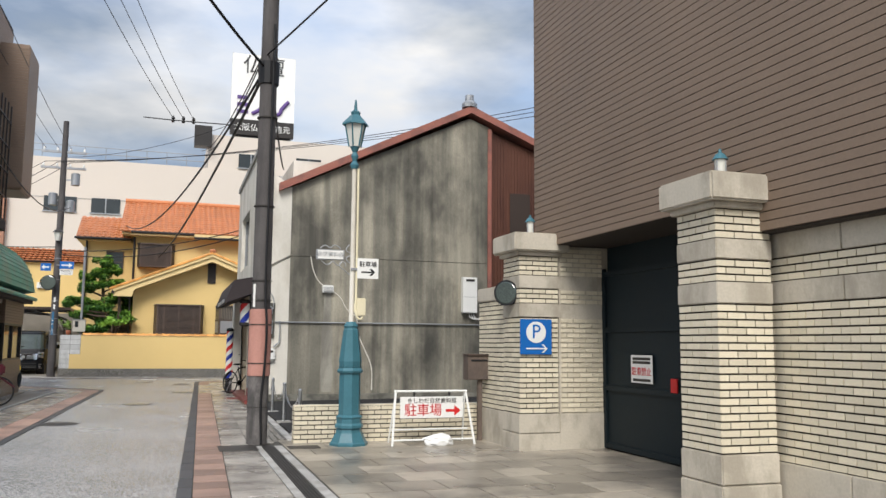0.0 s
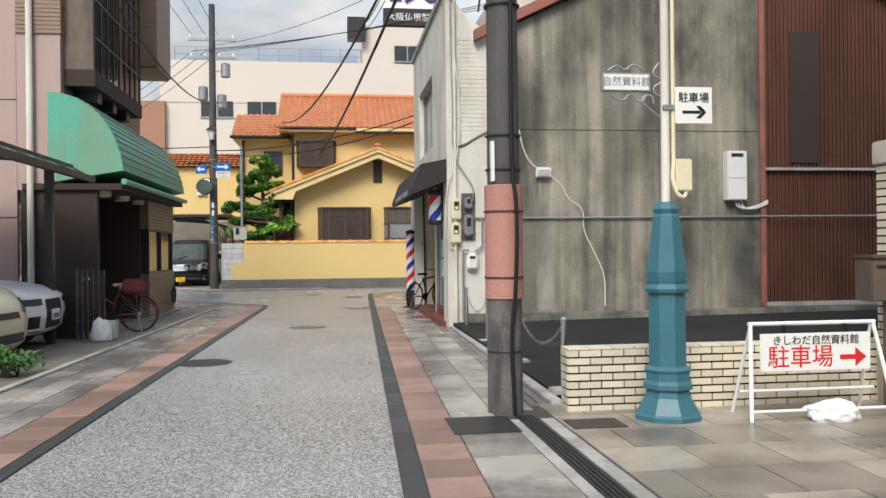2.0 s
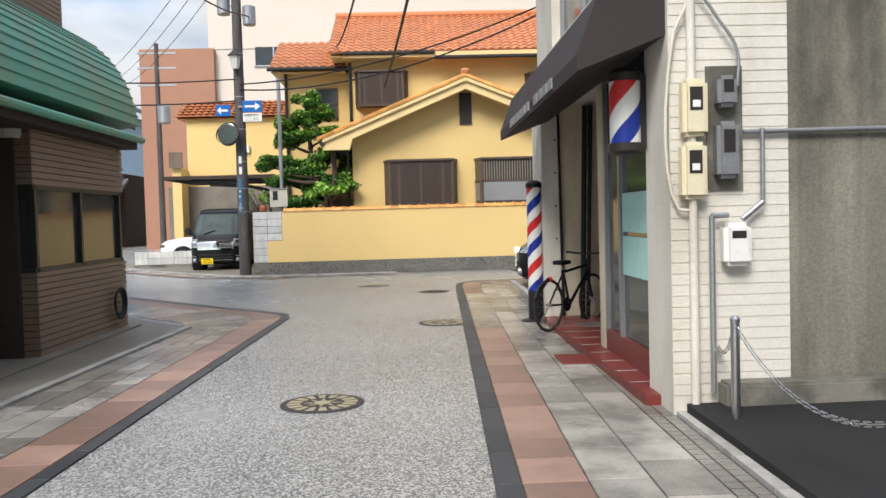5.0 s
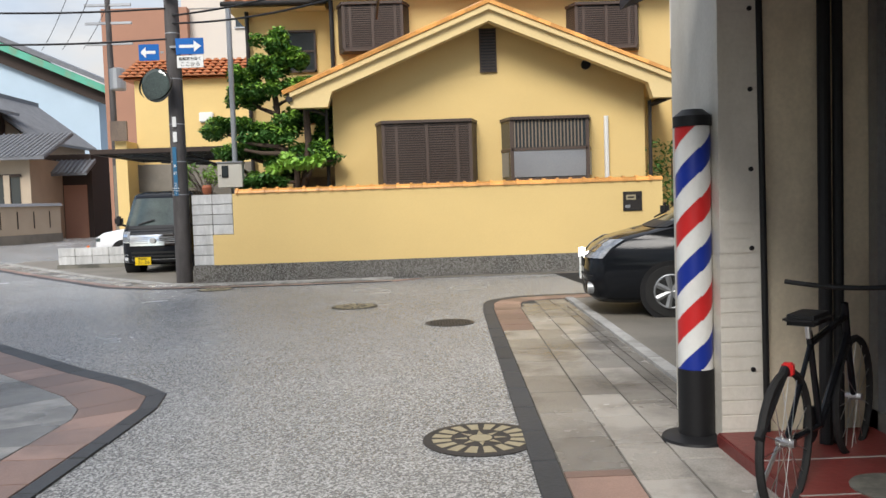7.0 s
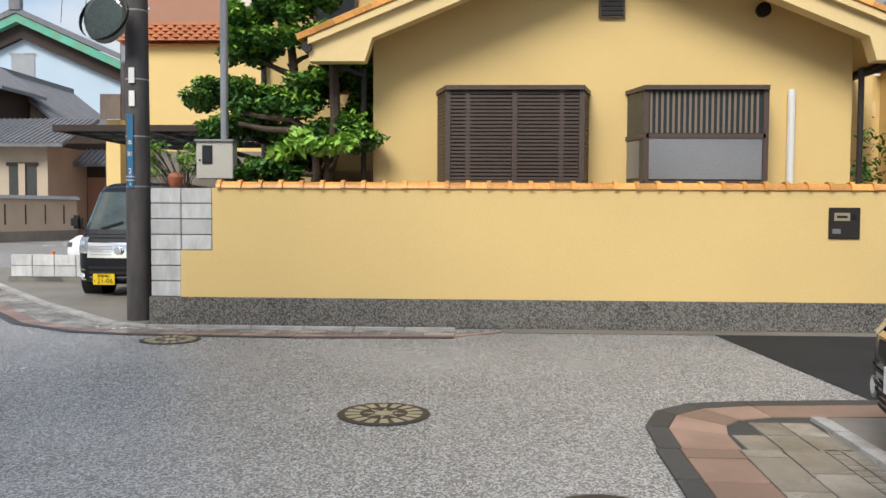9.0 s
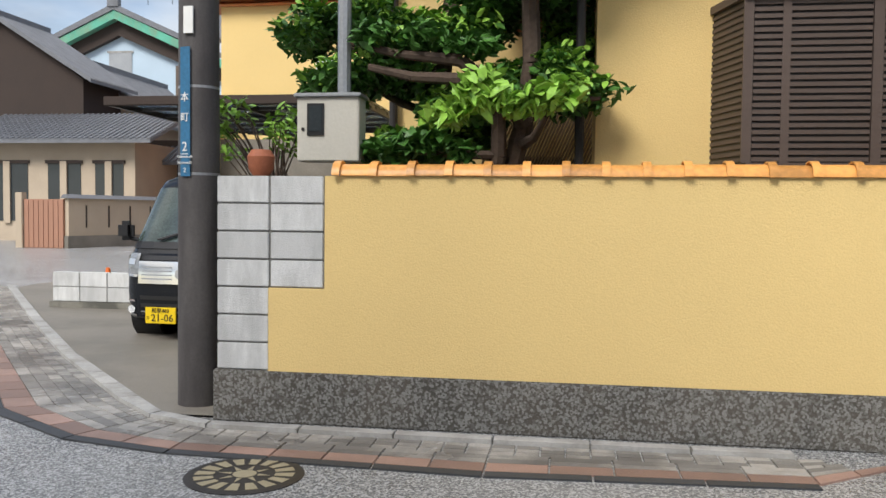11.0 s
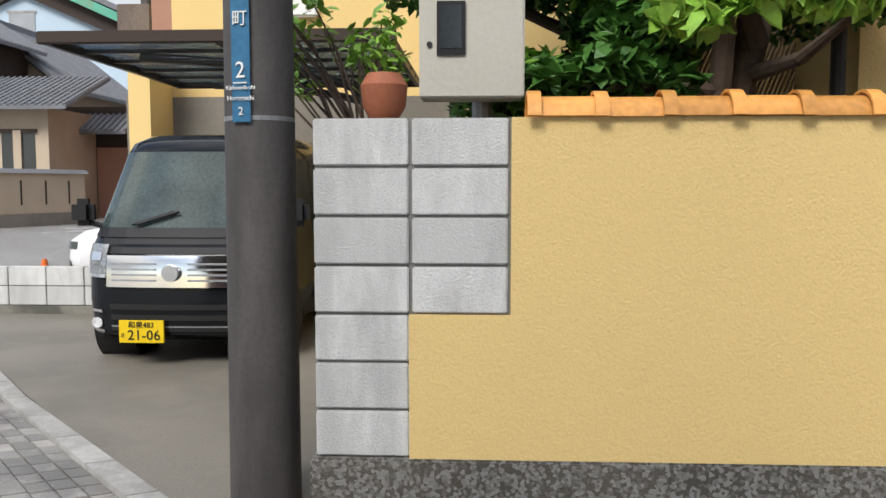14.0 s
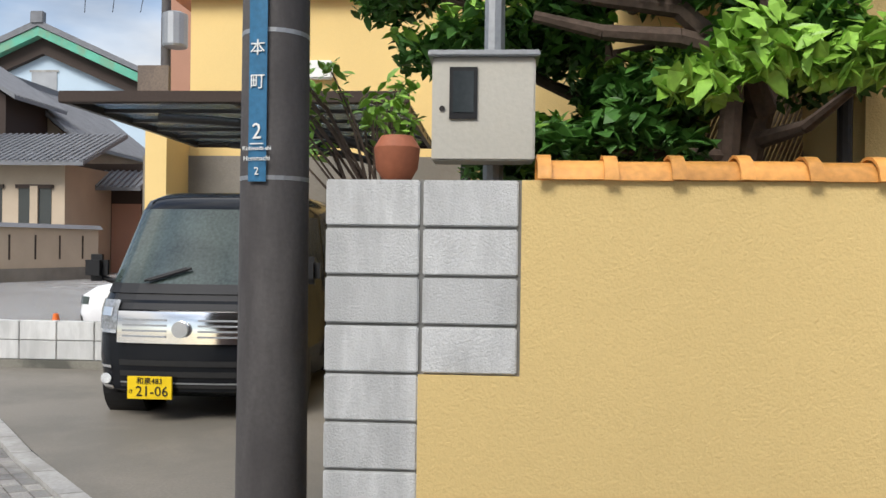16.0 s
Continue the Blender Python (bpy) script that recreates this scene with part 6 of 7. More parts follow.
mpv = [(0.18, 0.12, 0.8, 4.1), (0.26, 0.02, 0.86, 4.15), (0.5, -0.02, 0.885, 4.18), (0.72, 0.0, 0.89, 4.18), (0.86, 0.12, 0.885, 4.17), (0.95, 0.28, 0.88, 4.16), (1.04, 0.62, 0.87, 4.15), (1.1, 0.9, 0.86, 4.14), (1.6, 1.62, 0.74, 4.02), (1.7, 1.85, 0.7, 3.95), (1.75, 2.15, 0.6, 3.8)]
car(pose(2.3, 31.85, 0.0, 0, 0, -10), "compact_van", "carblack", "black compact van parked beside the white house", mpv, 4.18, (1.02, 3.4), 0.32, black_front, (1.13, 1.6))
suv = [(0.22, 0.12, 0.82, 4.4), (0.3, 0.02, 0.88, 4.48), (0.55, -0.02, 0.91, 4.5), (0.78, 0.02, 0.92, 4.5), (0.9, 0.2, 0.91, 4.48), (0.98, 0.6, 0.9, 4.45), (1.04, 1.1, 0.88, 4.42), (1.42, 1.75, 0.75, 4.1), (1.54, 2.1, 0.7, 3.85), (1.58, 2.5, 0.58, 3.6)]
car(pose(-4.45, 18.75, 0.02, 0, 0, 180), "suv", "carwhite", "white sport utility car parked under the carport", suv, 4.5, (0.88, 3.5), 0.36, white_front, (1.07, 1.42))
wag = [(0.2, 0.1, 0.67, 3.3), (0.28, 0.01, 0.72, 3.35), (0.6, -0.01, 0.735, 3.36), (0.8, 0.05, 0.735, 3.36), (0.95, 0.2, 0.73, 3.35), (1.03, 0.45, 0.725, 3.34), (1.5, 0.85, 0.64, 3.2), (1.58, 1.0, 0.6, 3.15), (1.62, 1.25, 0.5, 3.0)]
car(pose(-4.25, 16.4, 0.02, 0, 0, 172), "kei_wagon", "carbeige", "cream-beige small wagon parked beside the carport", wag, 3.36, (0.6, 2.75), 0.29, beige_front, (1.06, 1.5))
sed = [(z, x, w, e) if z < 1.1 else (z * 0.96, x, w, e) for z, x, w, e in suv]
car(pose(-9.25, 45.4, height(-7.5, 45.4), 0, 0, 8), "sedan", "carwhite", "white car parked beyond the low block wall", sed, 4.5, (0.85, 3.4), 0.33, white_front, (1.07, 1.36))
cone = spot("traffic_cone", pose(-9.0, 43.9, height(-9.0, 43.9)), "small red traffic cone by the white car", "cone")
part("base", B(box, -0.18, -0.18, 0, 0.18, 0.18, 0.03), "orange", cone)
part("body", B(lathe, [(0.13, 0.03), (0.03, 0.6)]), "orange", cone)

# ---- left side: tiled building with green mansard, pink neighbour ----
lb = spot("green_roof_building", pose(-6.5, 23.8, 0), "brown-tiled building with curved green copper roof", "building")
LI = lb.matrix_basis.inverted()


def lpart(name, bm, mat, label="", smooth=False, parent=None):
    bm.transform(LI)
    return part(name, bm, mat, parent or lb, label, smooth)


def courses(x0, y0, z0, x1, y1, z1, mat, h=0.075, nm="tile_courses"):
    bm = bmesh.new()
    z = z0
    while z < z1 - 0.02:
        box(bm, x0, y0, z, x1, y1, min(z + h - 0.01, z1))
        z += h
    return tagged(lpart(nm, bm, mat, "brown tile courses"), kind="stuff")


lpart("upper_body", B(box, -9.6, 20.9, 2.7, -4.95, 26.9, 11), "darkjoint")
courses(-4.95, 20.9, 4.2, -4.93, 26.9, 10.9, "tantile")
courses(-5.7, 20.78, 5.4, -4.93, 20.9, 10.9, "tantile")
lpart("pink_wall", B(box, -9.6, 20.8, 0, -5.7, 20.9, 11), "pink", "dusty pink panel wall")
lpart("pink_wall_low", B(box, -5.7, 20.81, 2.6, -4.95, 20.9, 5.4), "pink")
for z in (2.1, 4.2, 6.3):
    lpart("panel_joint", B(box, -9.6, 20.793, z, -5.7, 20.8, z + 0.015), "darkjoint")
for x in (-8.3, -7.0):
    lpart("panel_joint", B(box, x, 20.793, 0, x + 0.012, 20.8, 11), "darkjoint")
lpart("rain_pipe", B(rod, (-5.45, 20.72, 0.2), (-5.45, 20.72, 10.5), 0.055), "whitewall", "pale rain pipe")
prof = []
for i in range(9):
    a = radians(8 + 82 * i / 8)
    prof.append((-5.15 + 1.3 * math.cos(a) ** 0.9, 2.72 + 1.62 * math.sin(a)))
bm = B(prism, prof + [(-5.15, 2.72)], "y", 20.72, 26.85)
lpart("green_roof", bm, "copper", "curved green copper mansard roof", smooth=False)
bm = bmesh.new()
for (xa, za), (xb, zb_) in zip(prof, prof[1:]):
    d = Vector((xb - xa, 0, zb_ - za))
    for k in range(2):
        p = Vector((xa, 0, za)) + d * (k / 2)
        rod(bm, (p.x + 0.008, 20.7, p.z), (p.x + 0.008, 26.87, p.z), 0.011, n=6)
lpart("roof_seams", bm, "copper")
lpart("roof_gutter", B(rod, (-3.84, 20.68, 2.74), (-3.84, 26.88, 2.74), 0.055), "copper")
lpart("soffit", B(box, -5.6, 20.75, 2.6, -3.9, 26.85, 2.71), "timber")
lpart("floor_slab", B(box, -9, 20.75, 0, -3.95, 26.85, 0.03), "drive")
lpart("south_pier", B(box, -5.65, 20.82, 0.03, -4.35, 20.98, 2.62), "timber", "dark brown end wall")
lpart("inner_wall", B(box, -5.3, 20.98, 0.03, -5.15, 23.9, 2.62), "timber")
lpart("shutter_frame", B(box, -5.15, 21.3, 0.03, -5.08, 22.3, 2.4), "black")
lpart("door", B(box, -5.15, 22.6, 0.05, -5.08, 23.8, 2.4), "winglass", "dark glazed entrance door")
for y in (22.6, 23.2, 23.78):
    lpart("door_frame", B(box, -5.09, y - 0.03, 0.05, -5.05, y + 0.03, 2.5), "darkframe")
lpart("door_handle", B(rod, (-5.03, 23.1, 0.9), (-5.03, 23.1, 1.3), 0.015), "steel")
lpart("lobby_side", B(box, -5.3, 23.9, 0.03, -4.3, 24.0, 2.62), "timber")
lpart("bay_back", B(box, -5.2, 24.0, 0.03, -4.16, 26.8, 0.98), "darkjoint")
courses(-4.16, 24.0, 0.03, -4.12, 26.8, 0.98, "tantile")
courses(-5.2, 23.96, 0.03, -4.12, 24.0, 0.98, "tantile")
lpart("bay_head", B(box, -5.2, 24.0, 1.98, -4.16, 26.8, 2.62), "darkjoint")
courses(-4.16, 24.0, 1.98, -4.12, 26.8, 2.62, "tantile")
courses(-5.2, 23.94, 1.98, -4.12, 24.0, 2.62, "tantile")
cw = lpart("corner_window", B(box, -5.0, 24.03, 0.98, -4.18, 26.7, 1.98), "winglass", "dark corner window")
for y in (24.03, 25.3, 26.68):
    lpart("frame", B(box, -4.19, y - 0.03, 0.98, -4.13, y + 0.03, 1.98), "darkframe", parent=cw)
for z in (0.98, 1.93):
    lpart("frame", B(box, -4.19, 24.0, z, -4.13, 26.75, z + 0.05), "darkframe", parent=cw)
    lpart("frame", B(box, -5.0, 23.97, z, -4.13, 24.03, z + 0.05), "darkframe", parent=cw)
for y in (21.2, 22.6, 24.0):
    ob = spot("soffit_lamp", pose(-4.35, y, 2.5), "small round white soffit lamp", "lamp", "soffit lamps")
    part("shade", B(lathe, [(0.13, 0), (0.15, 0.03), (0.15, 0.1)], n=20), "whitewall", ob)
hose = spot("hose_reel", pose(-4.08, 26.3, 0.4), "coiled dark green garden hose on the wall", "hose")
bm = bmesh.new()
for k in range(4):
    r = 0.16 + 0.02 * k
    for i in range(20):
        a, b = 2 * math.pi * i / 20, 2 * math.pi * (i + 1) / 20
        rod(bm, (0.02 + 0.01 * k, r * math.cos(a), r * math.sin(a)), (0.02 + 0.01 * k, r * math.cos(b), r * math.sin(b)), 0.013, n=5)
part("coil", bm, "gate", hose)
# grille boxes on the upper storey
gb = lpart("window_box", B(box, -4.95, 20.95, 4.5, -4.4, 24.7, 4.8), "timber", "dark barred window box")
lpart("window_dark", B(box, -4.93, 21.1, 4.8, -4.9, 24.6, 7.8), "winglass", parent=gb)
lpart("side_panel", B(box, -4.95, 20.95, 4.8, -4.42, 21.02, 8), "browntan", parent=gb)
for i in range(9):
    y = 21.0 + i * 0.45
    lpart("bar", B(box, -4.45, y, 4.6, -4.41, y + 0.03, 8), "darkframe", parent=gb)
for z in (5.4, 6.1, 6.8, 7.5):
    lpart("bar", B(box, -4.45, 20.97, z, -4.41, 24.68, z + 0.03), "darkframe", parent=gb)
for y in (21.5, 22.6, 23.7):
    lpart("bracket", B(box, -4.95, y, 4.3, -4.5, y + 0.3, 4.5), "darkframe", parent=gb)
lpart("balcony_box", B(box, -4.95, 25.1, 5.75, -4.15, 26.7, 10, 0.03), "tantile", "projecting tiled box")
courses(-4.15, 25.1, 5.8, -4.135, 26.7, 9.9, "tantile")
courses(-4.95, 25.07, 5.8, -4.15, 25.1, 9.9, "tantile")

lc = spot("carport", pose(-6.2, 17.2, 0), "carport with dark frame and grey curved roof", "carport")
prf = [(2.05, 2.72), (1.7, 2.92), (1.0, 3.08), (0, 3.14), (-2, 3.05)]
part("roof_panel", B(prism, prf + [(x, z - 0.03) for x, z in prf[::-1]], "y", -2.6, 2.6), "polycarb", lc)
for i in range(7):
    y = -2.6 + i * 0.865
    part("rib", B(prism, [(x, z + 0.02) for x, z in prf] + [(x, z - 0.08) for x, z in prf[::-1]], "y", y - 0.025, y + 0.025), "darkframe", lc)
for (xa, za) in prf:
    part("purlin", B(box, xa - 0.04, -2.65, za - 0.07, xa + 0.04, 2.65, za + 0.03), "darkframe", lc)
for y in (2.0,):
    part("post", B(box, 1.5, y - 0.06, 0, 1.62, y + 0.06, 2.9), "darkframe", lc)
fence = spot("dark_gate_leaf", pose(-4.2, 19.75, 0.02), "dark folded accordion gate beside the entrance", "gate")
for i in range(6):
    part("slat", B(box, -0.25 + i * 0.09, -0.03, 0, -0.2 + i * 0.09, 0.03, 1.15), "darkframe", fence)
part("panel", B(box, -0.75, 0.04, 0, -0.2, 0.09, 1.2, 0.01), "darkframe", fence)
lump("rubbish_bag", -3.92, 19.4, 0.02, 0.16, 0.14, 0.24, "bag", "crumpled white plastic bag beside the gate", "bag", 9)
blk = spot("block_stack", pose(-3.85, 19.75, 0.02), "small stack of concrete blocks", "block")
part("block", B(box, -0.1, -0.1, 0, 0.1, 0.1, 0.3, 0.01), "block", blk)

# ---- distance ----
fb = spot("far_white_building", pose(2, 70, 0), "large cream office building with rooftop railing", "building")
part("main_block", B(box, -14, -5, 0, 30, 10, 15), "farwall", fb)
part("stair_tower", B(box, 0.2, -4.9, 15, 20, 8, 17.7), "farwall", fb)
part("brown_flank", B(box, -18, -5.5, 0, -13.6, 6, 12), "farbrown", fb, "brown end wall")
for z in (4, 8, 12):
    part("panel_joint", B(box, -14, -5.03, z, 30, -5, z + 0.04), "kerb", fb)
for x0, x1, z0, z1 in ((-11.2, -9.0, 11.0, 12.1), (2.5, 4.4, 15.2, 16.3), (7, 9, 15.2, 16.3), (-8, -6, 11, 12.1)):
    w = part("window", B(box, x0, -5.08, z0, x1, -5.02, z1), "winglass", fb)
    part("frame", B(box, x0 - 0.08, -5.1, z0 - 0.08, x1 + 0.08, -5.05, z0), "galv", w)
    part("frame", B(box, (x0 + x1) / 2 - 0.04, -5.1, z0, (x0 + x1) / 2 + 0.04, -5.05, z1), "galv", w)
for i in range(10):
    part("rail_post", B(rod, (-13 + i * 1.45, -4.8, 15), (-13 + i * 1.45, -4.8, 16), 0.03, n=6), "galv", fb)
for z in (15.5, 16):
    part("rail", B(rod, (-13, -4.8, z), (0.2, -4.8, z), 0.03, n=6), "galv", fb)
part("roof_stair", B(box, -0.9, -5.6, 16.6, 0.4, -4.6, 18.2), "darkframe", fb)
bb = spot("rooftop_sign", pose(6.5, 68, 17.7), "white rooftop billboard with black lettering and purple mark", "sign")
part("panel", B(box, -2.6, -0.2, 2.2, 2.6, 0.2, 7.8), "whitepaint", bb)
part("lower_panel", B(box, -2.6, -0.2, 0.9, 2.6, 0.2, 2.2), "darkframe", bb)
part("frame", B(box, -2.4, 0, 0, 2.4, 0.15, 0.9), "black", bb)
writing("lettering", "仏壇", 1.75, pose(0, -0.23, 6.8) @ FRONT, "darkframe", bb)
writing("lettering", "大阪仏壇製造元", 0.66, pose(0, -0.23, 1.5) @ FRONT, "whitepaint", bb)
bm = bmesh.new()
for z in (2.7, 3.3, 3.9):
    box(bm, -2.1, -0.26, z, -1.2, -0.2, z + 0.3)
part("mark_bars", bm, "purple", bb)
tube("mark_swoosh", [(-0.9, -0.24, 2.7), (-0.2, -0.24, 3.2), (0.1, -0.24, 4.2), (0.5, -0.24, 3.2), (1.2, -0.24, 2.8), (1.6, -0.24, 3.4), (2.1, -0.24, 4.0)], 0.16, "purple", bb)
part("mark_disc", B(rod, (0.2, -0.24, 5.3), (0.2, -0.2, 5.3), 0.5, n=24), "copper", bb)
wh2 = spot("white_house", pose(11, 48, 0), "white plastered house with dark tiled roof", "house")
part("body", B(box, -2.6, -2, 0, 5, 6, 5.2), "whitewall", wh2)
part("front_block", B(box, -2.0, -6, 0, 5, -2, 3.6), "whitewall", wh2)
part("window", B(box, -0.9, -6.05, 2.5, -0.3, -6, 3.2), "copper", wh2)
part("roof", B(prism, [(-3.6, 5.1), (1.2, 8), (6, 5.1), (6, 5.3), (1.2, 8.25), (-3.6, 5.3)], "y", -2.5, 6.5), "greyroof", wh2)
part("gable", B(prism, [(-2.6, 5.1), (1.2, 7.6), (5, 5.1)], "y", -2, 6), "whitewall", wh2)
part("ridge_ornament", B(lathe, [(0.2, 0), (0.3, 0.25), (0.1, 0.6)], -3.2, -2.4, 8), "greyroof", wh2).location = (0, 0, 5.2)


# old tiled houses up the street
def townhouse(m, w, d, h, roof, wall, label, ribs=True):
    ob = spot("townhouse", m, label, "house", "old townhouses")
    part("body", B(box, -w / 2, 0, 0, w / 2, d, h), wall, ob)
    e = 0.7
    part("gable", B(prism, [(0, h), (d / 2, h + roof), (d, h)], "x", -w / 2, w / 2), wall, ob)
    part("roof", B(prism, [(-e, h - 0.25), (d / 2, h + roof), (d + e, h - 0.25), (d + e, h - 0.1), (d / 2, h + roof + 0.18), (-e, h - 0.1)], "x", -w / 2 - 0.5, w / 2 + 0.5), "greyroof", ob, "grey clay tiled roof")
    if ribs:
        bm = bmesh.new()
        x = -w / 2 - 0.45
        while x < w / 2 + 0.5:
            rod(bm, (x, -e, h - 0.08), (x, d / 2, h + roof + 0.2), 0.06, n=6)
            x += 0.27
        tagged(part("roof_tiles", bm, "greyroof", ob), kind="stuff")
    part("ridge", B(box, -w / 2 - 0.55, d / 2 - 0.15, h + roof + 0.1, w / 2 + 0.55, d / 2 + 0.15, h + roof + 0.4), "greyroof", ob)
    return ob


t1 = spot("townhouse", pose(-20.8, 66, 0), "old two-storey tan-walled townhouse with grey tiled eaves", "house", "old townhouses")
part("body", B(box, -8, 0, 0, 0, 5, 4.6), "tanwall", t1)
part("eave_roof", B(prism, [(-0.9, 4.45), (3.0, 6.0), (3.0, 6.15), (-0.9, 4.6)], "x", -8.5, 1.2), "greyroof", t1, "grey clay tiled eave")
bm = bmesh.new()
for i in range(36):
    rod(bm, (-8.45 + i * 0.273, -0.92, 4.62), (-8.45 + i * 0.273, 3.0, 6.17), 0.06, n=6)
for i in range(13):
    box(bm, -8.5, -0.9 + i * 0.3, 4.6 + i * 0.1187, 1.2, -0.84 + i * 0.3, 4.645 + i * 0.1187)
tagged(part("eave_tiles", bm, "greyroof", t1), kind="stuff")
for x0, x1 in ((-1.9, -0.55), (-4.2, -2.6), (-7.2, -5.2)):
    w = part("window", B(box, x0, -0.03, 1.0, x1, 0.02, 3.6), "winglass", t1, "tall dark window opening")
    part("post", B(box, (x0 + x1) / 2 - 0.16, -0.12, 0.9, (x0 + x1) / 2 + 0.16, -0.03, 3.7), "tanwall", w)
    part("head", B(box, x0 - 0.1, -0.1, 3.6, x1 + 0.1, -0.03, 3.75), "timber", w)
t1u = townhouse(pose(-25.2, 70.8, 0, 0, 0, 90), 3.4, 9, 7.9, 3.0, "timber", "dark upper storey of an old townhouse with tiled roof")
t2 = townhouse(pose(-23.9, 77, 0, 0, 0, 90), 8.4, 7, 6.2, 3.0, "tanwall", "old tan-gabled townhouse with pale grey tiled roof")
t4 = spot("townhouse", pose(-20.4, 70, 0), "dark timber townhouse entrance with tiled eave", "house", "old townhouses")
part("body", B(box, -2.4, 0, -0.4, 1.3, 5, 5.0), "timber", t4)
part("door", B(box, -0.35, -0.06, 0, 1.0, 0, 3.2), "farbrown", t4, "brown lattice door")
part("post", B(box, -0.8, -0.12, 0, -0.45, 0.0, 3.6), "tanwall", t4)
part("eave_roof", B(prism, [(-1.5, 3.7), (0, 4.5), (0, 4.65), (-1.5, 3.85)], "x", -2.6, 1.6), "greyroof", t4)
bm = bmesh.new()
for i in range(16):
    rod(bm, (-2.55 + i * 0.273, -1.52, 3.87), (-2.55 + i * 0.273, 0, 4.67), 0.06, n=6)
tagged(part("eave_tiles", bm, "greyroof", t4), kind="stuff")
t3 = spot("blue_gable_house", pose(-38, 95, -1.5), "large pale blue gabled house with green-edged roof", "house")
part("body", B(prism, [(-10, 0), (10, 0), (10, 13.9), (0, 18.4), (-10, 13.9)], "y", 0, 14), "bluewall", t3)
for s in (-1, 1):
    part("soffit", B(prism, [(0, 18.4), (s * 11.5, 13.2), (s * 11.5, 12.2), (0, 17.2)], "y", -0.5, -0.02), "timber", t3, "deep dark eave")
    part("barge_board", B(prism, [(0, 19.1), (s * 11.7, 13.8), (s * 11.7, 13.15), (0, 18.4)], "y", -1.2, -0.5), "copper", t3, "green barge board")
    part("roof", B(prism, [(0, 19.6), (s * 12, 14.2), (s * 12, 13.82), (0, 19.12)], "y", -1.3, 14.5), "greyroof", t3)
part("ridge_end", B(box, -0.5, -1.4, 19.3, 0.5, -0.9, 20.2, 0.05), "greyroof", t3)
w = part("window", B(box, -1.1, -0.06, 13.8, 0.9, 0, 15.9), "galv", t3, "small grey louvred window")
part("frame", B(box, -1.25, -0.09, 13.65, 1.05, -0.06, 13.8), "kerb", w)
part("frame", B(box, -1.25, -0.09, 15.9, 1.05, -0.06, 16.05), "kerb", w)
fen = spot("street_wall", pose(-20.2, 60, 0, 0, 0, 71.6), "tan rendered street wall with slits and tiled top", "wall")
part("lower", B(box, -0.05, -0.13, -0.4, 4.75, 0.13, 0.55), "drive", fen)
part("panel", B(box, 0, -0.1, 0.55, 4.7, 0.1, 1.95), "tanwall", fen)
part("tile_top", B(prism, [(-0.24, 1.95), (0.24, 1.95), (0.08, 2.1), (-0.08, 2.1)], "x", -0.1, 4.8), "greyroof", fen)
for i in range(4):
    part("slit", B(box, 0.75 + i * 1.05, -0.112, 0.85, 0.82 + i * 1.05, -0.098, 1.7), "timber", fen)
rg = spot("wooden_gate", pose(-21.9, 60, 0.06), "red-brown slatted wooden gate beside the street wall", "gate")
part("panel", B(box, 0, -0.05, 0, 1.6, 0.05, 1.85), "farbrown", rg)
for i in range(8):
    part("slat", B(box, 0.03 + i * 0.2, -0.075, 0.05, 0.19 + i * 0.2, -0.05, 1.8), "farbrown", rg)
part("post", B(box, -0.3, -0.15, -0.2, -0.02, 0.15, 2.1, 0.02), "tanwall", rg)

# low block wall beyond the driveway
lw = spot("low_block_wall", pose(-9.58, 43.4, height(-8.6, 43.4)), "two-course grey concrete block wall round the driveway", "wall")
part("core", B(box, 0.004, -0.05, -0.4, 3.6, 0.05, 0.54), "mortar", lw)
for k in range(2):
    for i in range(8):
        part("concrete_block", B(box, i * 0.45 + 0.004, -0.065, 0.12 + k * 0.225, i * 0.45 + 0.442, 0.065, 0.337 + k * 0.225, 0.006), "block", lw)
part("footing", B(box, -0.04, -0.09, -0.4, 3.6, 0.09, 0.112), "footing", lw)

# ---- overhead lines ----
P1, P2 = Vector((1.36, 12.45, 0)), Vector((-4.66, 37.88, 0))


def cable(a, b, drop, r, label="black sagging overhead cable across the street"):
    tube("overhead_cable", sag(a, b, drop), r, "black", None, label, "cable")


cable((1.3, 12.4, 5.8), (-3.4, 5, 9.5), 0.5, 0.022)
cable((1.3, 12.4, 5.8), (-2.2, 41.0, 7.0), 1.0, 0.022)
cable((1.3, 12.4, 5.75), (-0.6, 38.3, 5.3), 0.4, 0.028)
cable((-4.3, 37.7, 7.2), (-3.9, 10, 8.2), 1.8, 0.018)
cable((-4.66, 37.8, 5.35), (3.2, 33, 6.2), 0.35, 0.02)
cable((-4.66, 37.8, 5.2), (3.2, 32.8, 6.0), 0.5, 0.02)
cable((-4.66, 37.8, 5.5), (-16, 36, 6.2), 0.4, 0.02)
cable((-4.66, 37.8, 4.9), (-16, 36, 5.6), 0.4, 0.02)
for i in range(3):
    cable((-5.4 + 0.5 * i, 37.9, 9.2), (14, 24 - i, 9.8), 0.5, 0.012, "thin dark overhead wire across the sky")
    cable((-5.4 + 0.5 * i, 37.9, 9.8), (-4.8 + 0.6 * i, -4, 10.5), 0.8, 0.01, "thin dark overhead wire across the sky")
    cable((-5.4 + 0.5 * i, 37.9, 9.2), (-18 + i, 62, 9.5), 0.5, 0.012, "thin dark overhead wire across the sky")
cable((1.4, 12.5, 6.4), (1.0, 38, 10.2), 0.5, 0.014, "thin dark overhead wire across the sky")
cable((1.45, 12.5, 6.5), (1.25, 38, 10.2), 0.5, 0.014, "thin dark overhead wire across the sky")
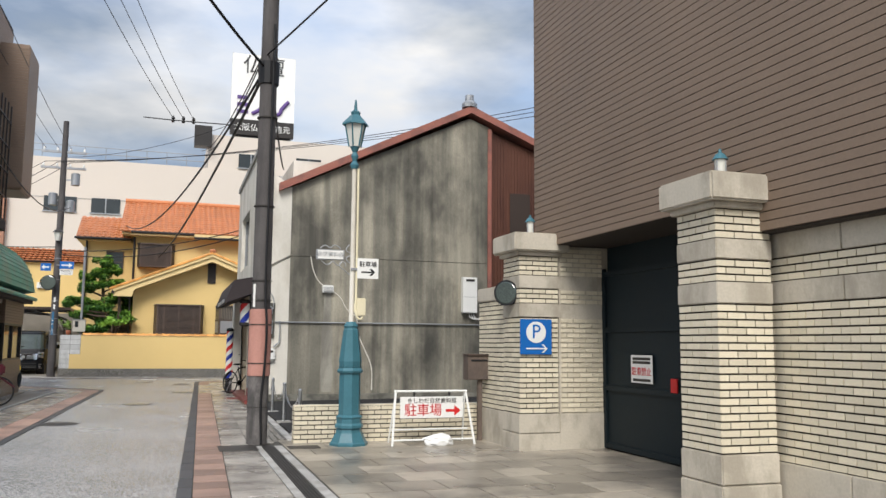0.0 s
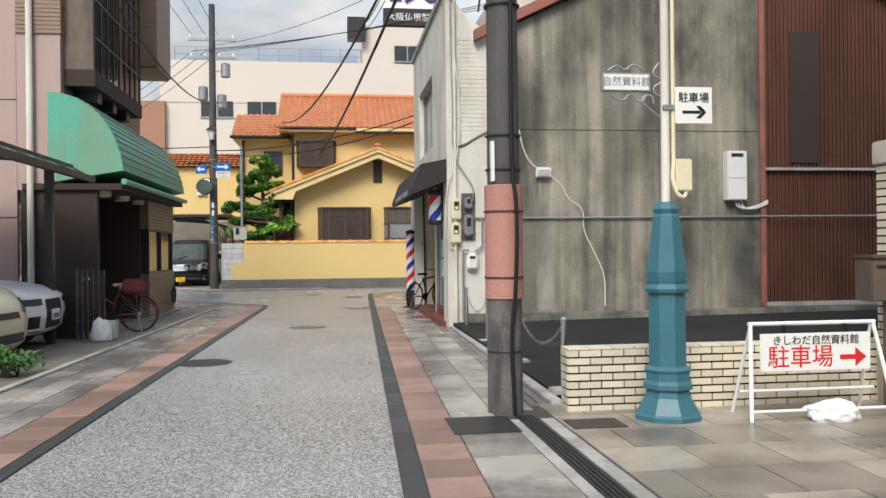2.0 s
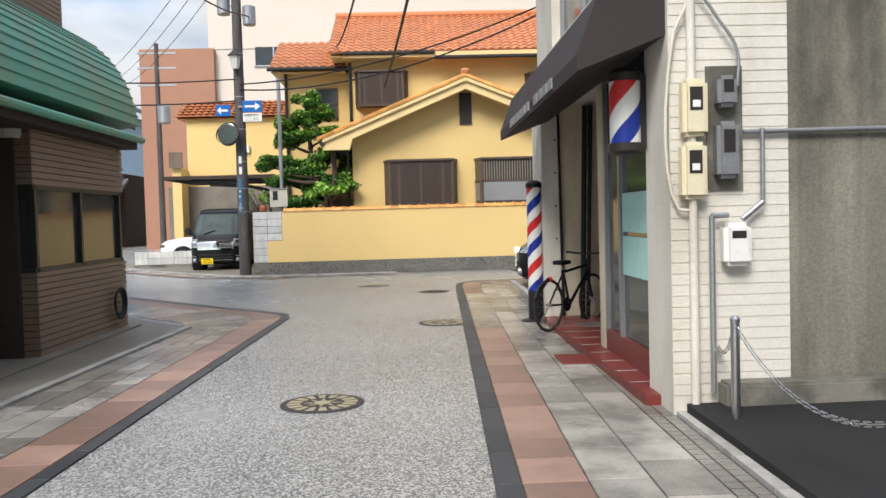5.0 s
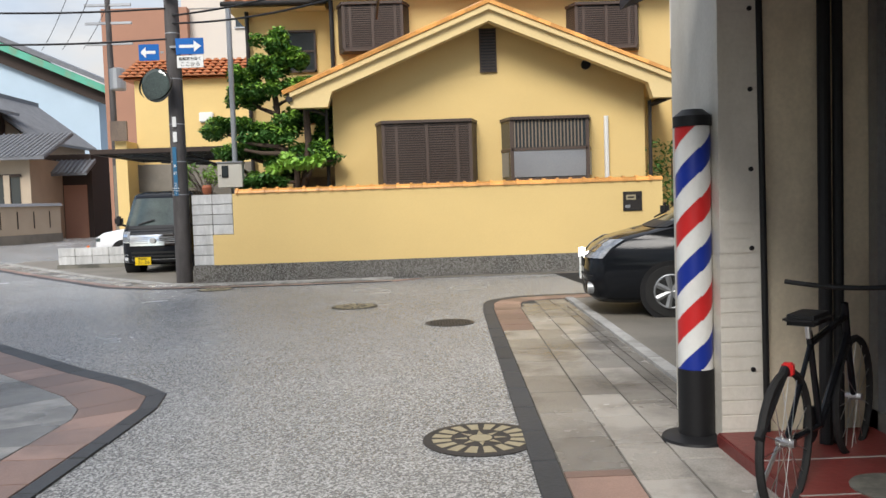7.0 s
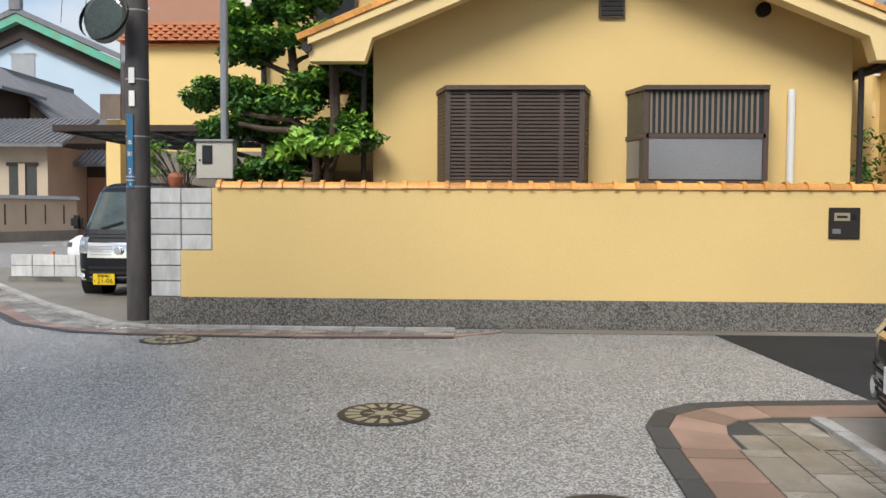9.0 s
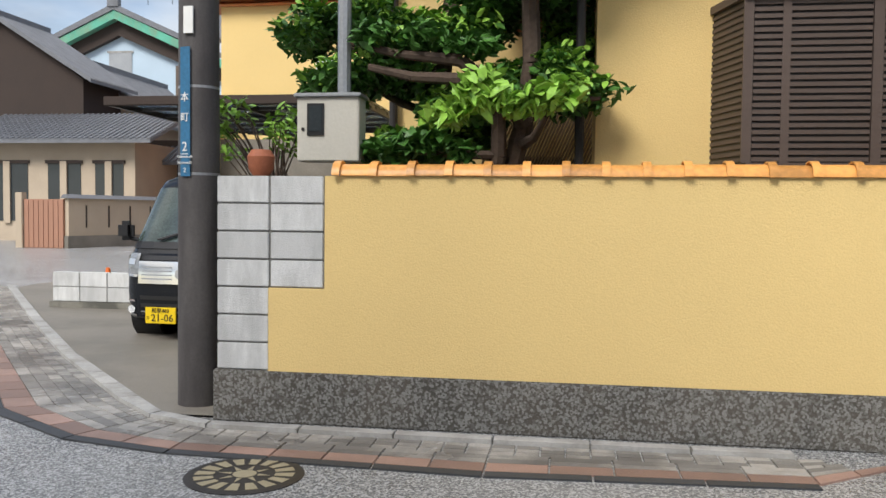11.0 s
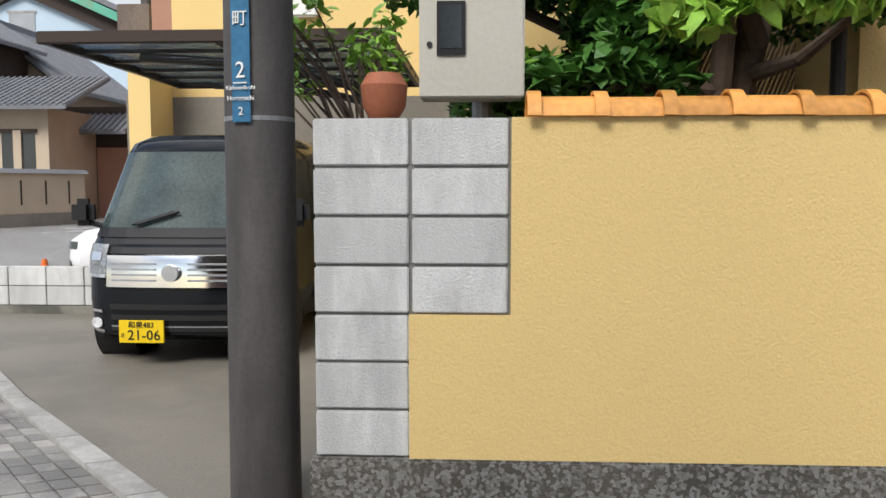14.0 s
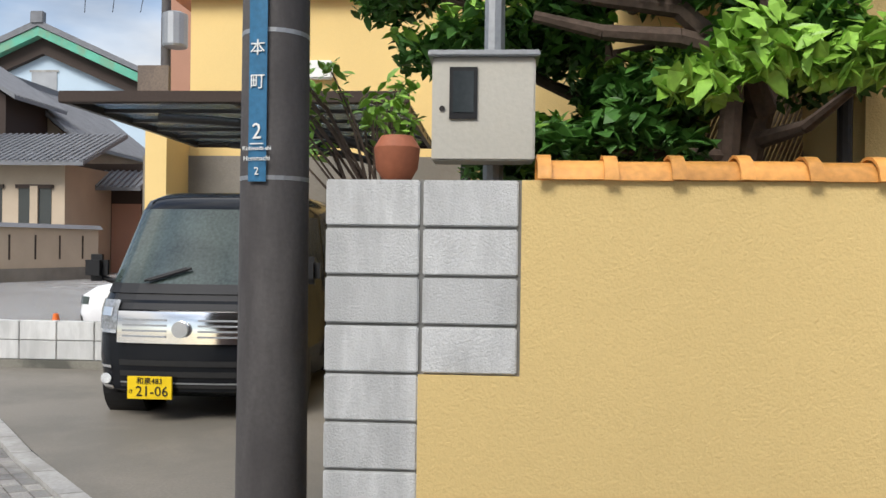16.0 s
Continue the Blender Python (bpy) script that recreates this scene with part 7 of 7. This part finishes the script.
cable((1.36, 12.4, 6.2), (2.6, 20.4, 5.9), 0.3, 0.018)
cable((1.36, 12.4, 6.4), (2.1, 20.5, 6.1), 0.2, 0.014)
p3 = pole("utility_pole", -11.8, 54, height(-11.8, 54), 0.15, 0.1, 10, "distant grey utility pole with transformer")
part("transformer", B(lathe, [(0.28, 6.2), (0.3, 6.25), (0.3, 7.0), (0.2, 7.05)], 0.35, -0.3, 14), "galv", p3)
for z in (8.0, 8.8, 9.5):
    part("crossarm", B(box, -0.9, -0.05, z, 0.9, 0.05, z + 0.09), "galv", p3)
for i in range(3):
    x = -0.2 + 0.35 * i
    ob = spot("line_insulator", pose(x, 30, 9.35), "small dark string insulator hanging from overhead wires", "insulator", "line insulators")
    part("bell", B(lathe, [(0.03, 0), (0.07, 0.05), (0.03, 0.1), (0.07, 0.15), (0.02, 0.25)], n=10), "darkframe", ob)
    cable((x, 30, 9.5), (-4.5 + i * 0.5, 6, 12), 0.6, 0.01, "thin dark overhead wire across the sky")
cable((-1.2, 30, 9.45), (1.8, 30, 9.45), 0.02, 0.02, "thin dark overhead wire across the sky")
cable((-4.66, 37.8, 9.4), (1.8, 30, 9.45), 0.3, 0.01, "thin dark overhead wire across the sky")
cable((1.3, 12.4, 6.0), (6.5, -6, 9.5), 0.6, 0.014)


# ---- pavements, piece by piece ----
def run(parent, edges, y0, y1, step, mat, name, z1, jitter=0.0, offs=0.0):
    """Pieces between two lines x = f(y), one after another along y."""
    lo, hi = edges
    y = y0 + offs
    while y < y1 - 0.05:
        a, b = y + 0.004, min(y + step, y1) - 0.004
        g = 0.004
        quadpiece(name, [(lo(a) + g, a), (hi(a) - g, a), (hi(b) - g, b), (lo(b) + g, b)], 0.0, z1 + random.uniform(0, 0.0025), mat, parent)
        y += step


def bed(name, pts, z, mat, parent):
    bm = bmesh.new()
    bm.faces.new([bm.verts.new((*p, z)) for p in pts])
    bmesh.ops.recalc_face_normals(bm, faces=bm.faces[:])
    if bm.faces[:][0].normal.z < 0:
        bm.faces[:][0].normal_flip()
    return part(name, bm, mat, parent)


def off(f, d):
    return lambda y: f(y) + d


R0, R1 = 1.0, 32.2
bed("bed", [(xr(R0), R0), (xr(R1), R1), (xk(R1) + 0.12, R1), (xk(R0) + 0.12, R0)], 0.004, "joint", right_pave)
run(right_pave, (xr, off(xr, 0.15)), R0, R1, 0.6, "strip", "edging_stone", 0.012)
run(right_pave, (off(xr, 0.15), off(xr, 0.52)), R0, 25.4, 0.45, "pinktile", "pavement_tile", 0.013)
run(right_pave, (off(xr, 0.15), off(xr, 0.52)), 25.4, 30.2, 0.6, "greytile", "pavement_tile", 0.013)
run(right_pave, (off(xr, 0.15), off(xr, 0.52)), 30.2, R1, 0.45, "pinktile", "pavement_tile", 0.013)
mid = lambda y: (xr(y) + 0.52 + xk(y) - 0.22) / 2
gut = off(xk, -0.22)
run(right_pave, (off(xr, 0.52), mid), 12.2, R1, 0.62, "greytile", "pavement_tile", 0.013)
run(right_pave, (mid, gut), 12.2, R1, 0.62, "greytile", "pavement_tile", 0.013, offs=0.31)
run(right_pave, (off(xr, 0.52), lambda y: 1.3), R0, 12.2, 0.62, "greytile", "pavement_tile", 0.013)
run(right_pave, (off(xk, -0.01), off(xk, 0.12)), 12.7, R1, 0.6, "kerb", "kerb_stone", 0.035)
bm = bmesh.new()
y = 12.7
while y < R1:
    for k in range(2):
        box(bm, xk(y) - 0.21 + k * 0.1, y + 0.004, 0.0, xk(y) - 0.125 + k * 0.1, y + 0.096, 0.012)
    y += 0.105
tagged(part("mosaic_gutter", bm, "greytile", right_pave, "band of small gutter tiles"), kind="stuff")
# rounded corner at the far end
arc = [(1.0, R1), (1.03, 32.75), (1.2, 33.2), (1.5, 33.45), (1.95, 33.55), (3.05, 33.65)]
inner = [(1.15, R1), (1.18, 32.7), (1.32, 33.06), (1.57, 33.28), (1.97, 33.38), (3.05, 33.48)]
in2 = [(1.52, R1), (1.54, 32.55), (1.6, 32.78), (1.75, 32.95), (2.0, 33.05), (3.0, 33.1)]
bed("bed", arc + [(2.3, 32.9), (2.25, R1)], 0.004, "joint", right_pave)
for i in range(5):
    quadpiece("edging_stone", [arc[i], inner[i], inner[i + 1], arc[i + 1]], 0, 0.013, "strip", right_pave)
    quadpiece("pavement_tile", [inner[i], in2[i], in2[i + 1], inner[i + 1]], 0, 0.013, "pinktile", right_pave)
for i in range(3):
    x = 1.56 + i * 0.22
    quadpiece("pavement_tile", [(x, R1), (x + 0.21, R1), (x + 0.21, 32.54), (x, 32.54)], 0, 0.012, "greytile", right_pave)
    if i:
        quadpiece("pavement_tile", [(x, 32.55), (x + 0.21, 32.55), (x + 0.21, 32.88), (x, 32.88)], 0, 0.012, "greytile", right_pave)
# drain channel and grates beside the pole
run(right_pave, (lambda y: 1.3, lambda y: 1.4), 4.0, 12.1, 1.2, "kerb", "kerb_stone", 0.014)
run(right_pave, (lambda y: 1.58, lambda y: 1.7), 4.0, 12.1, 1.2, "kerb", "kerb_stone", 0.014)
dr = spot("drain_grate", pose(1.49, 8.4, 0), "long dark slotted drain channel", "drain")
part("channel", B(box, -0.09, -4.4, 0.0, 0.09, 3.9, 0.005), "black", dr)
for i in range(5):
    part("bar", B(box, -0.08 + i * 0.035, -4.4, 0.003, -0.065 + i * 0.035, 3.9, 0.012), "iron", dr)
for x0, y0, x1, y1 in ((0.78, 11.62, 1.32, 12.25), (1.75, 11.65, 2.2, 12.0)):
    ob = spot("drain_grate", pose((x0 + x1) / 2, (y0 + y1) / 2, 0.013), "square dark iron drain cover", "drain")
    part("plate", B(box, (x0 - x1) / 2, (y0 - y1) / 2, 0, (x1 - x0) / 2, (y1 - y0) / 2, 0.006), "iron", ob)
# forecourt
bed("bed", [(1.7, -3), (6.3, -3), (6.3, 12.6), (1.7, 12.6)], 0.003, "joint", plaza)
yy, k = 2.0, 0
while yy < 12.3:
    x = 1.72 - (0.3 if k % 2 else 0)
    while x < 6.2:
        a, b = max(x, 1.72), min(x + 0.6, 6.24)
        if b - a > 0.06:
            quadpiece("paving_slab", [(a + 0.004, yy + 0.004), (b - 0.004, yy + 0.004), (b - 0.004, yy + 0.596), (a + 0.004, yy + 0.596)], 0, 0.012 + random.uniform(0, 0.003), "plaza", plaza)
        x += 0.6
    yy += 0.6
    k += 1

# left pavement
L0, L1 = 8.0, 26.3
bed("bed", [(xl(L0), L0), (xlk(L0), L0), (xlk(L1), L1), (xl(L1), L1)], 0.004, "joint", left_pave)
run(left_pave, (off(xl, -0.12), xl), L0, L1, 0.6, "strip", "edging_stone", 0.012)
run(left_pave, (off(xl, -0.52), off(xl, -0.12)), L0, L1, 0.45, "pinktile", "pavement_tile", 0.013)
for j in range(3):
    a = lambda y, j=j: xl(y) - 0.52 + (xlk(y) + 0.1 - xl(y) + 0.52) * (j + 1) / 3
    b = lambda y, j=j: xl(y) - 0.52 + (xlk(y) + 0.1 - xl(y) + 0.52) * j / 3
    run(left_pave, (a, b), L0, L1, 0.62, "greytile", "pavement_tile", 0.013, offs=0.2 * j)
run(left_pave, (xlk, off(xlk, 0.1)), L0, 26.3, 0.6, "kerb", "kerb_stone", 0.04)
larc = [(-1.84, 26.3), (-1.82, 27.2), (-1.9, 27.7), (-2.3, 28.2), (-3.0, 28.84), (-4.68, 30.6), (-6.5, 32.5)]
lin = [(-1.96, 26.3), (-1.95, 27.2), (-2.03, 27.6), (-2.42, 28.06), (-3.12, 28.7), (-4.8, 30.45), (-6.62, 32.35)]
lin2 = [(-2.36, 26.3), (-2.34, 26.95), (-2.42, 27.25), (-2.72, 27.7), (-3.4, 28.4), (-5.1, 30.15), (-6.9, 32.0)]
lin3 = [(-3.2, 26.3), (-3.2, 26.5), (-3.25, 26.6), (-3.4, 27.0), (-4.1, 27.7), (-5.7, 29.4), (-7.5, 31.2)]
bed("bed", larc + lin3[::-1], 0.004, "joint", left_pave)
for i in range(6):
    for o, n_, mt in ((larc, lin, "strip"), (lin, lin2, "pinktile"), (lin2, lin3, "greytile")):
        cnt = max(1, round((Vector(o[i + 1]) - Vector(o[i])).length / 0.5))
        for c in range(cnt):
            f0, f1 = c / cnt, (c + 1) / cnt
            oa, ob_ = Vector(o[i]).lerp(Vector(o[i + 1]), f0), Vector(o[i]).lerp(Vector(o[i + 1]), f1)
            na, nb = Vector(n_[i]).lerp(Vector(n_[i + 1]), f0), Vector(n_[i]).lerp(Vector(n_[i + 1]), f1)
            quadpiece("edging_stone" if mt == "strip" else "pavement_tile", [tuple(oa), tuple(ob_), tuple(nb), tuple(na)], 0, 0.013, mt, left_pave)
bed("yard", [(-12, 8), (-3.55, 8), (-3.15, 26.3), (-3.25, 26.6), (-7.5, 31.2), (-12, 31.2)], 0.006, "drive", left_pave)

# right side yard of the black car
bed("yard", [(2.1, 26.6), (2.15, R1), (2.3, 33.0), (3.2, 33.4), (12, 33.4), (12, 26.6)], 0.006, "drive", right_pave)
bed("dark_patch", [(3.0, 33.7), (2.75, 37.2), (12, 37.2), (12, 33.7)], 0.005, "lot", right_pave)
run(right_pave, (lambda y: 2.25, lambda y: 2.37), 32.2, 33.0, 0.4, "kerb", "kerb_stone", 0.03)

# far pavement along the garden wall and up the street
edge = [(0.2, 37.1), (-0.4, 36.62), (-2.3, 36.5), (-4.3, 36.6), (-5.11, 36.78), (-6.15, 37.4), (-7.75, 39.3), (-10.0, 41.9), (-13.3, 45.9)]
e5 = [(0.05, 37.3), (-0.4, 37.28), (-2.3, 37.28), (-4.3, 37.3), (-4.78, 37.5), (-5.2, 37.93), (-6.82, 39.63), (-9.0, 42.2), (-12.3, 46.2)]


def between(f):
    return [tuple(Vector(a).lerp(Vector(b), f)) for a, b in zip(edge, e5)]


e2, e3, e3b, e4 = between(0.12), between(0.33), between(0.55), between(0.86)
e3a, e3c, e3d = between(0.44), between(0.655), between(0.76)


def lifted(name, pts, t, mat):
    me = bpy.data.meshes.new(name)
    g = sum((Vector((*p, 0)) for p in pts), Vector()) / 4
    q = [tuple((Vector((*p, 0)) + (g - Vector((*p, 0))).normalized() * 0.009).xy) for p in pts]
    vs = [(*p, height(*p) - 0.02) for p in pts] + [(*p, height(*p) + t) for p in q]
    me.from_pydata(vs, [], [(4, 5, 6, 7), (0, 1, 5, 4), (1, 2, 6, 5), (2, 3, 7, 6), (3, 0, 4, 7)])
    me.materials.append(M[mat])
    ob = new(name, me)
    ob.parent = far_pave


for i in range(8):
    for o, n_, mt, st, nm, t in ((edge, e2, "strip", 0.6, "edging_stone", 0.012), (e2, e3, "pinktile", 0.35, "pavement_tile", 0.013), (e3, e3a, "greytile", 0.35, "pavement_tile", 0.013), (e3a, e3b, "greytile", 0.35, "pavement_tile", 0.013), (e3b, e3c, "greytile", 0.16, "gutter_tile", 0.011), (e3c, e3d, "greytile", 0.16, "gutter_tile", 0.011), (e3d, e4, "greytile", 0.16, "gutter_tile", 0.011), (e4, e5, "kerb", 0.6, "kerb_stone", 0.04)):
        cnt = max(1, round((Vector(o[i + 1]) - Vector(o[i])).length / st))
        for c in range(cnt):
            f0, f1 = c / cnt, (c + 1) / cnt
            oa, ob_ = Vector(o[i]).lerp(Vector(o[i + 1]), f0), Vector(o[i]).lerp(Vector(o[i + 1]), f1)
            na, nb = Vector(n_[i]).lerp(Vector(n_[i + 1]), f0), Vector(n_[i]).lerp(Vector(n_[i + 1]), f1)
            if (oa - na).length < 0.04 or (ob_ - nb).length < 0.04:
                continue
            lifted(nm, [tuple(oa), tuple(ob_), tuple(nb), tuple(na)], t, mt)
bm = bmesh.new()
gx = [-12.2 + 0.6 * i for i in range(15)]
rowsy = [37.5 + 0.6 * i for i in range(17)]


def kerbx(y):
    pts = [(-4.78, 37.5), (-5.2, 37.93), (-6.82, 39.63), (-9.0, 42.2), (-12.3, 46.2)]
    for (xa, ya), (xb, yb) in zip(pts, pts[1:]):
        if y <= yb:
            return xa + (xb - xa) * (y - ya) / (yb - ya)
    return -12.2


prev = None
for y in rowsy:
    xa = kerbx(y) + 0.02
    xb = -4.37 if y < 38 else -3.6
    row = [bm.verts.new((xa + (xb - xa) * k / 8, y, height(xa + (xb - xa) * k / 8, y) + 0.02)) for k in range(9)]
    if prev:
        for k in range(8):
            bm.faces.new((prev[k], prev[k + 1], row[k + 1], row[k]))
    prev = row
setting("driveway", bm, "drive", "stained concrete driveway before the carport", "driveway", smooth=True)
bed("gutter_slab", [(0.2, 37.12), (0.2, 37.46), (6, 37.46), (6, 37.12)], 0.006, "drive", far_pave)


# manhole covers
def manhole(x, y, r, ornate, label):
    ob = spot("manhole_cover", pose(x, y, 0.002 if x < 2.9 else 0.075), label, "manhole cover", "manhole covers")
    part("ring", B(lathe, [(r, 0), (r, 0.004), (r * 0.9, 0.007)], n=40), "iron", ob)
    bm = bmesh.new()
    if ornate:
        for i in range(16):
            a, b = 2 * math.pi * i / 16, 2 * math.pi * (i + 0.62) / 16
            pts = [(r * k * math.cos(t), r * k * math.sin(t)) for k, t in ((0.52, a), (0.84, a), (0.84, b), (0.52, b))]
            prism(bm, pts, "z", 0.005, 0.0095)
        lathe(bm, [(r * 0.2, 0.005), (r * 0.2, 0.0095)], n=20)
        for i in range(8):
            a = 2 * math.pi * i / 8
            prism(bm, [(r * 0.24 * math.cos(a - 0.2), r * 0.24 * math.sin(a - 0.2)), (r * 0.45 * math.cos(a), r * 0.45 * math.sin(a)), (r * 0.24 * math.cos(a + 0.2), r * 0.24 * math.sin(a + 0.2))], "z", 0.005, 0.009)
        part("relief", bm, "gold", ob, "pale raised pattern")
    else:
        for i in range(-7, 8):
            for j in range(-7, 8):
                if i * i + j * j < 46:
                    box(bm, r * (i * 0.125 - 0.04), r * (j * 0.125 - 0.04), 0.005, r * (i * 0.125 + 0.04), r * (j * 0.125 + 0.04), 0.009)
        part("relief", bm, "iron", ob)


manhole(-1.83, 16.4, 0.36, False, "round dark iron manhole cover")
manhole(-0.64, 21.2, 0.34, True, "round manhole cover with pale ornamental relief")
manhole(0.52, 26.1, 0.36, True, "round manhole cover with pale ornamental relief")
manhole(-0.82, 33.0, 0.34, True, "round manhole cover with pale ornamental relief")
manhole(0.5, 31.05, 0.3, False, "round dark iron manhole cover")
manhole(-3.65, 36.3, 0.34, True, "round manhole cover at the pavement edge")
manhole(3.05, 16.7, 0.3, False, "round dark iron cover in the parking lot")
manhole(2.75, 7.4, 0.2, False, "small round dark iron cover in the forecourt")


# the plan above, brought to true metres
for ob in list(scene.collection.objects):
    if ob.parent is None and ob.type in {"MESH", "EMPTY"}:
        ob.matrix_basis = Matrix.Scale(S, 4) @ ob.matrix_basis
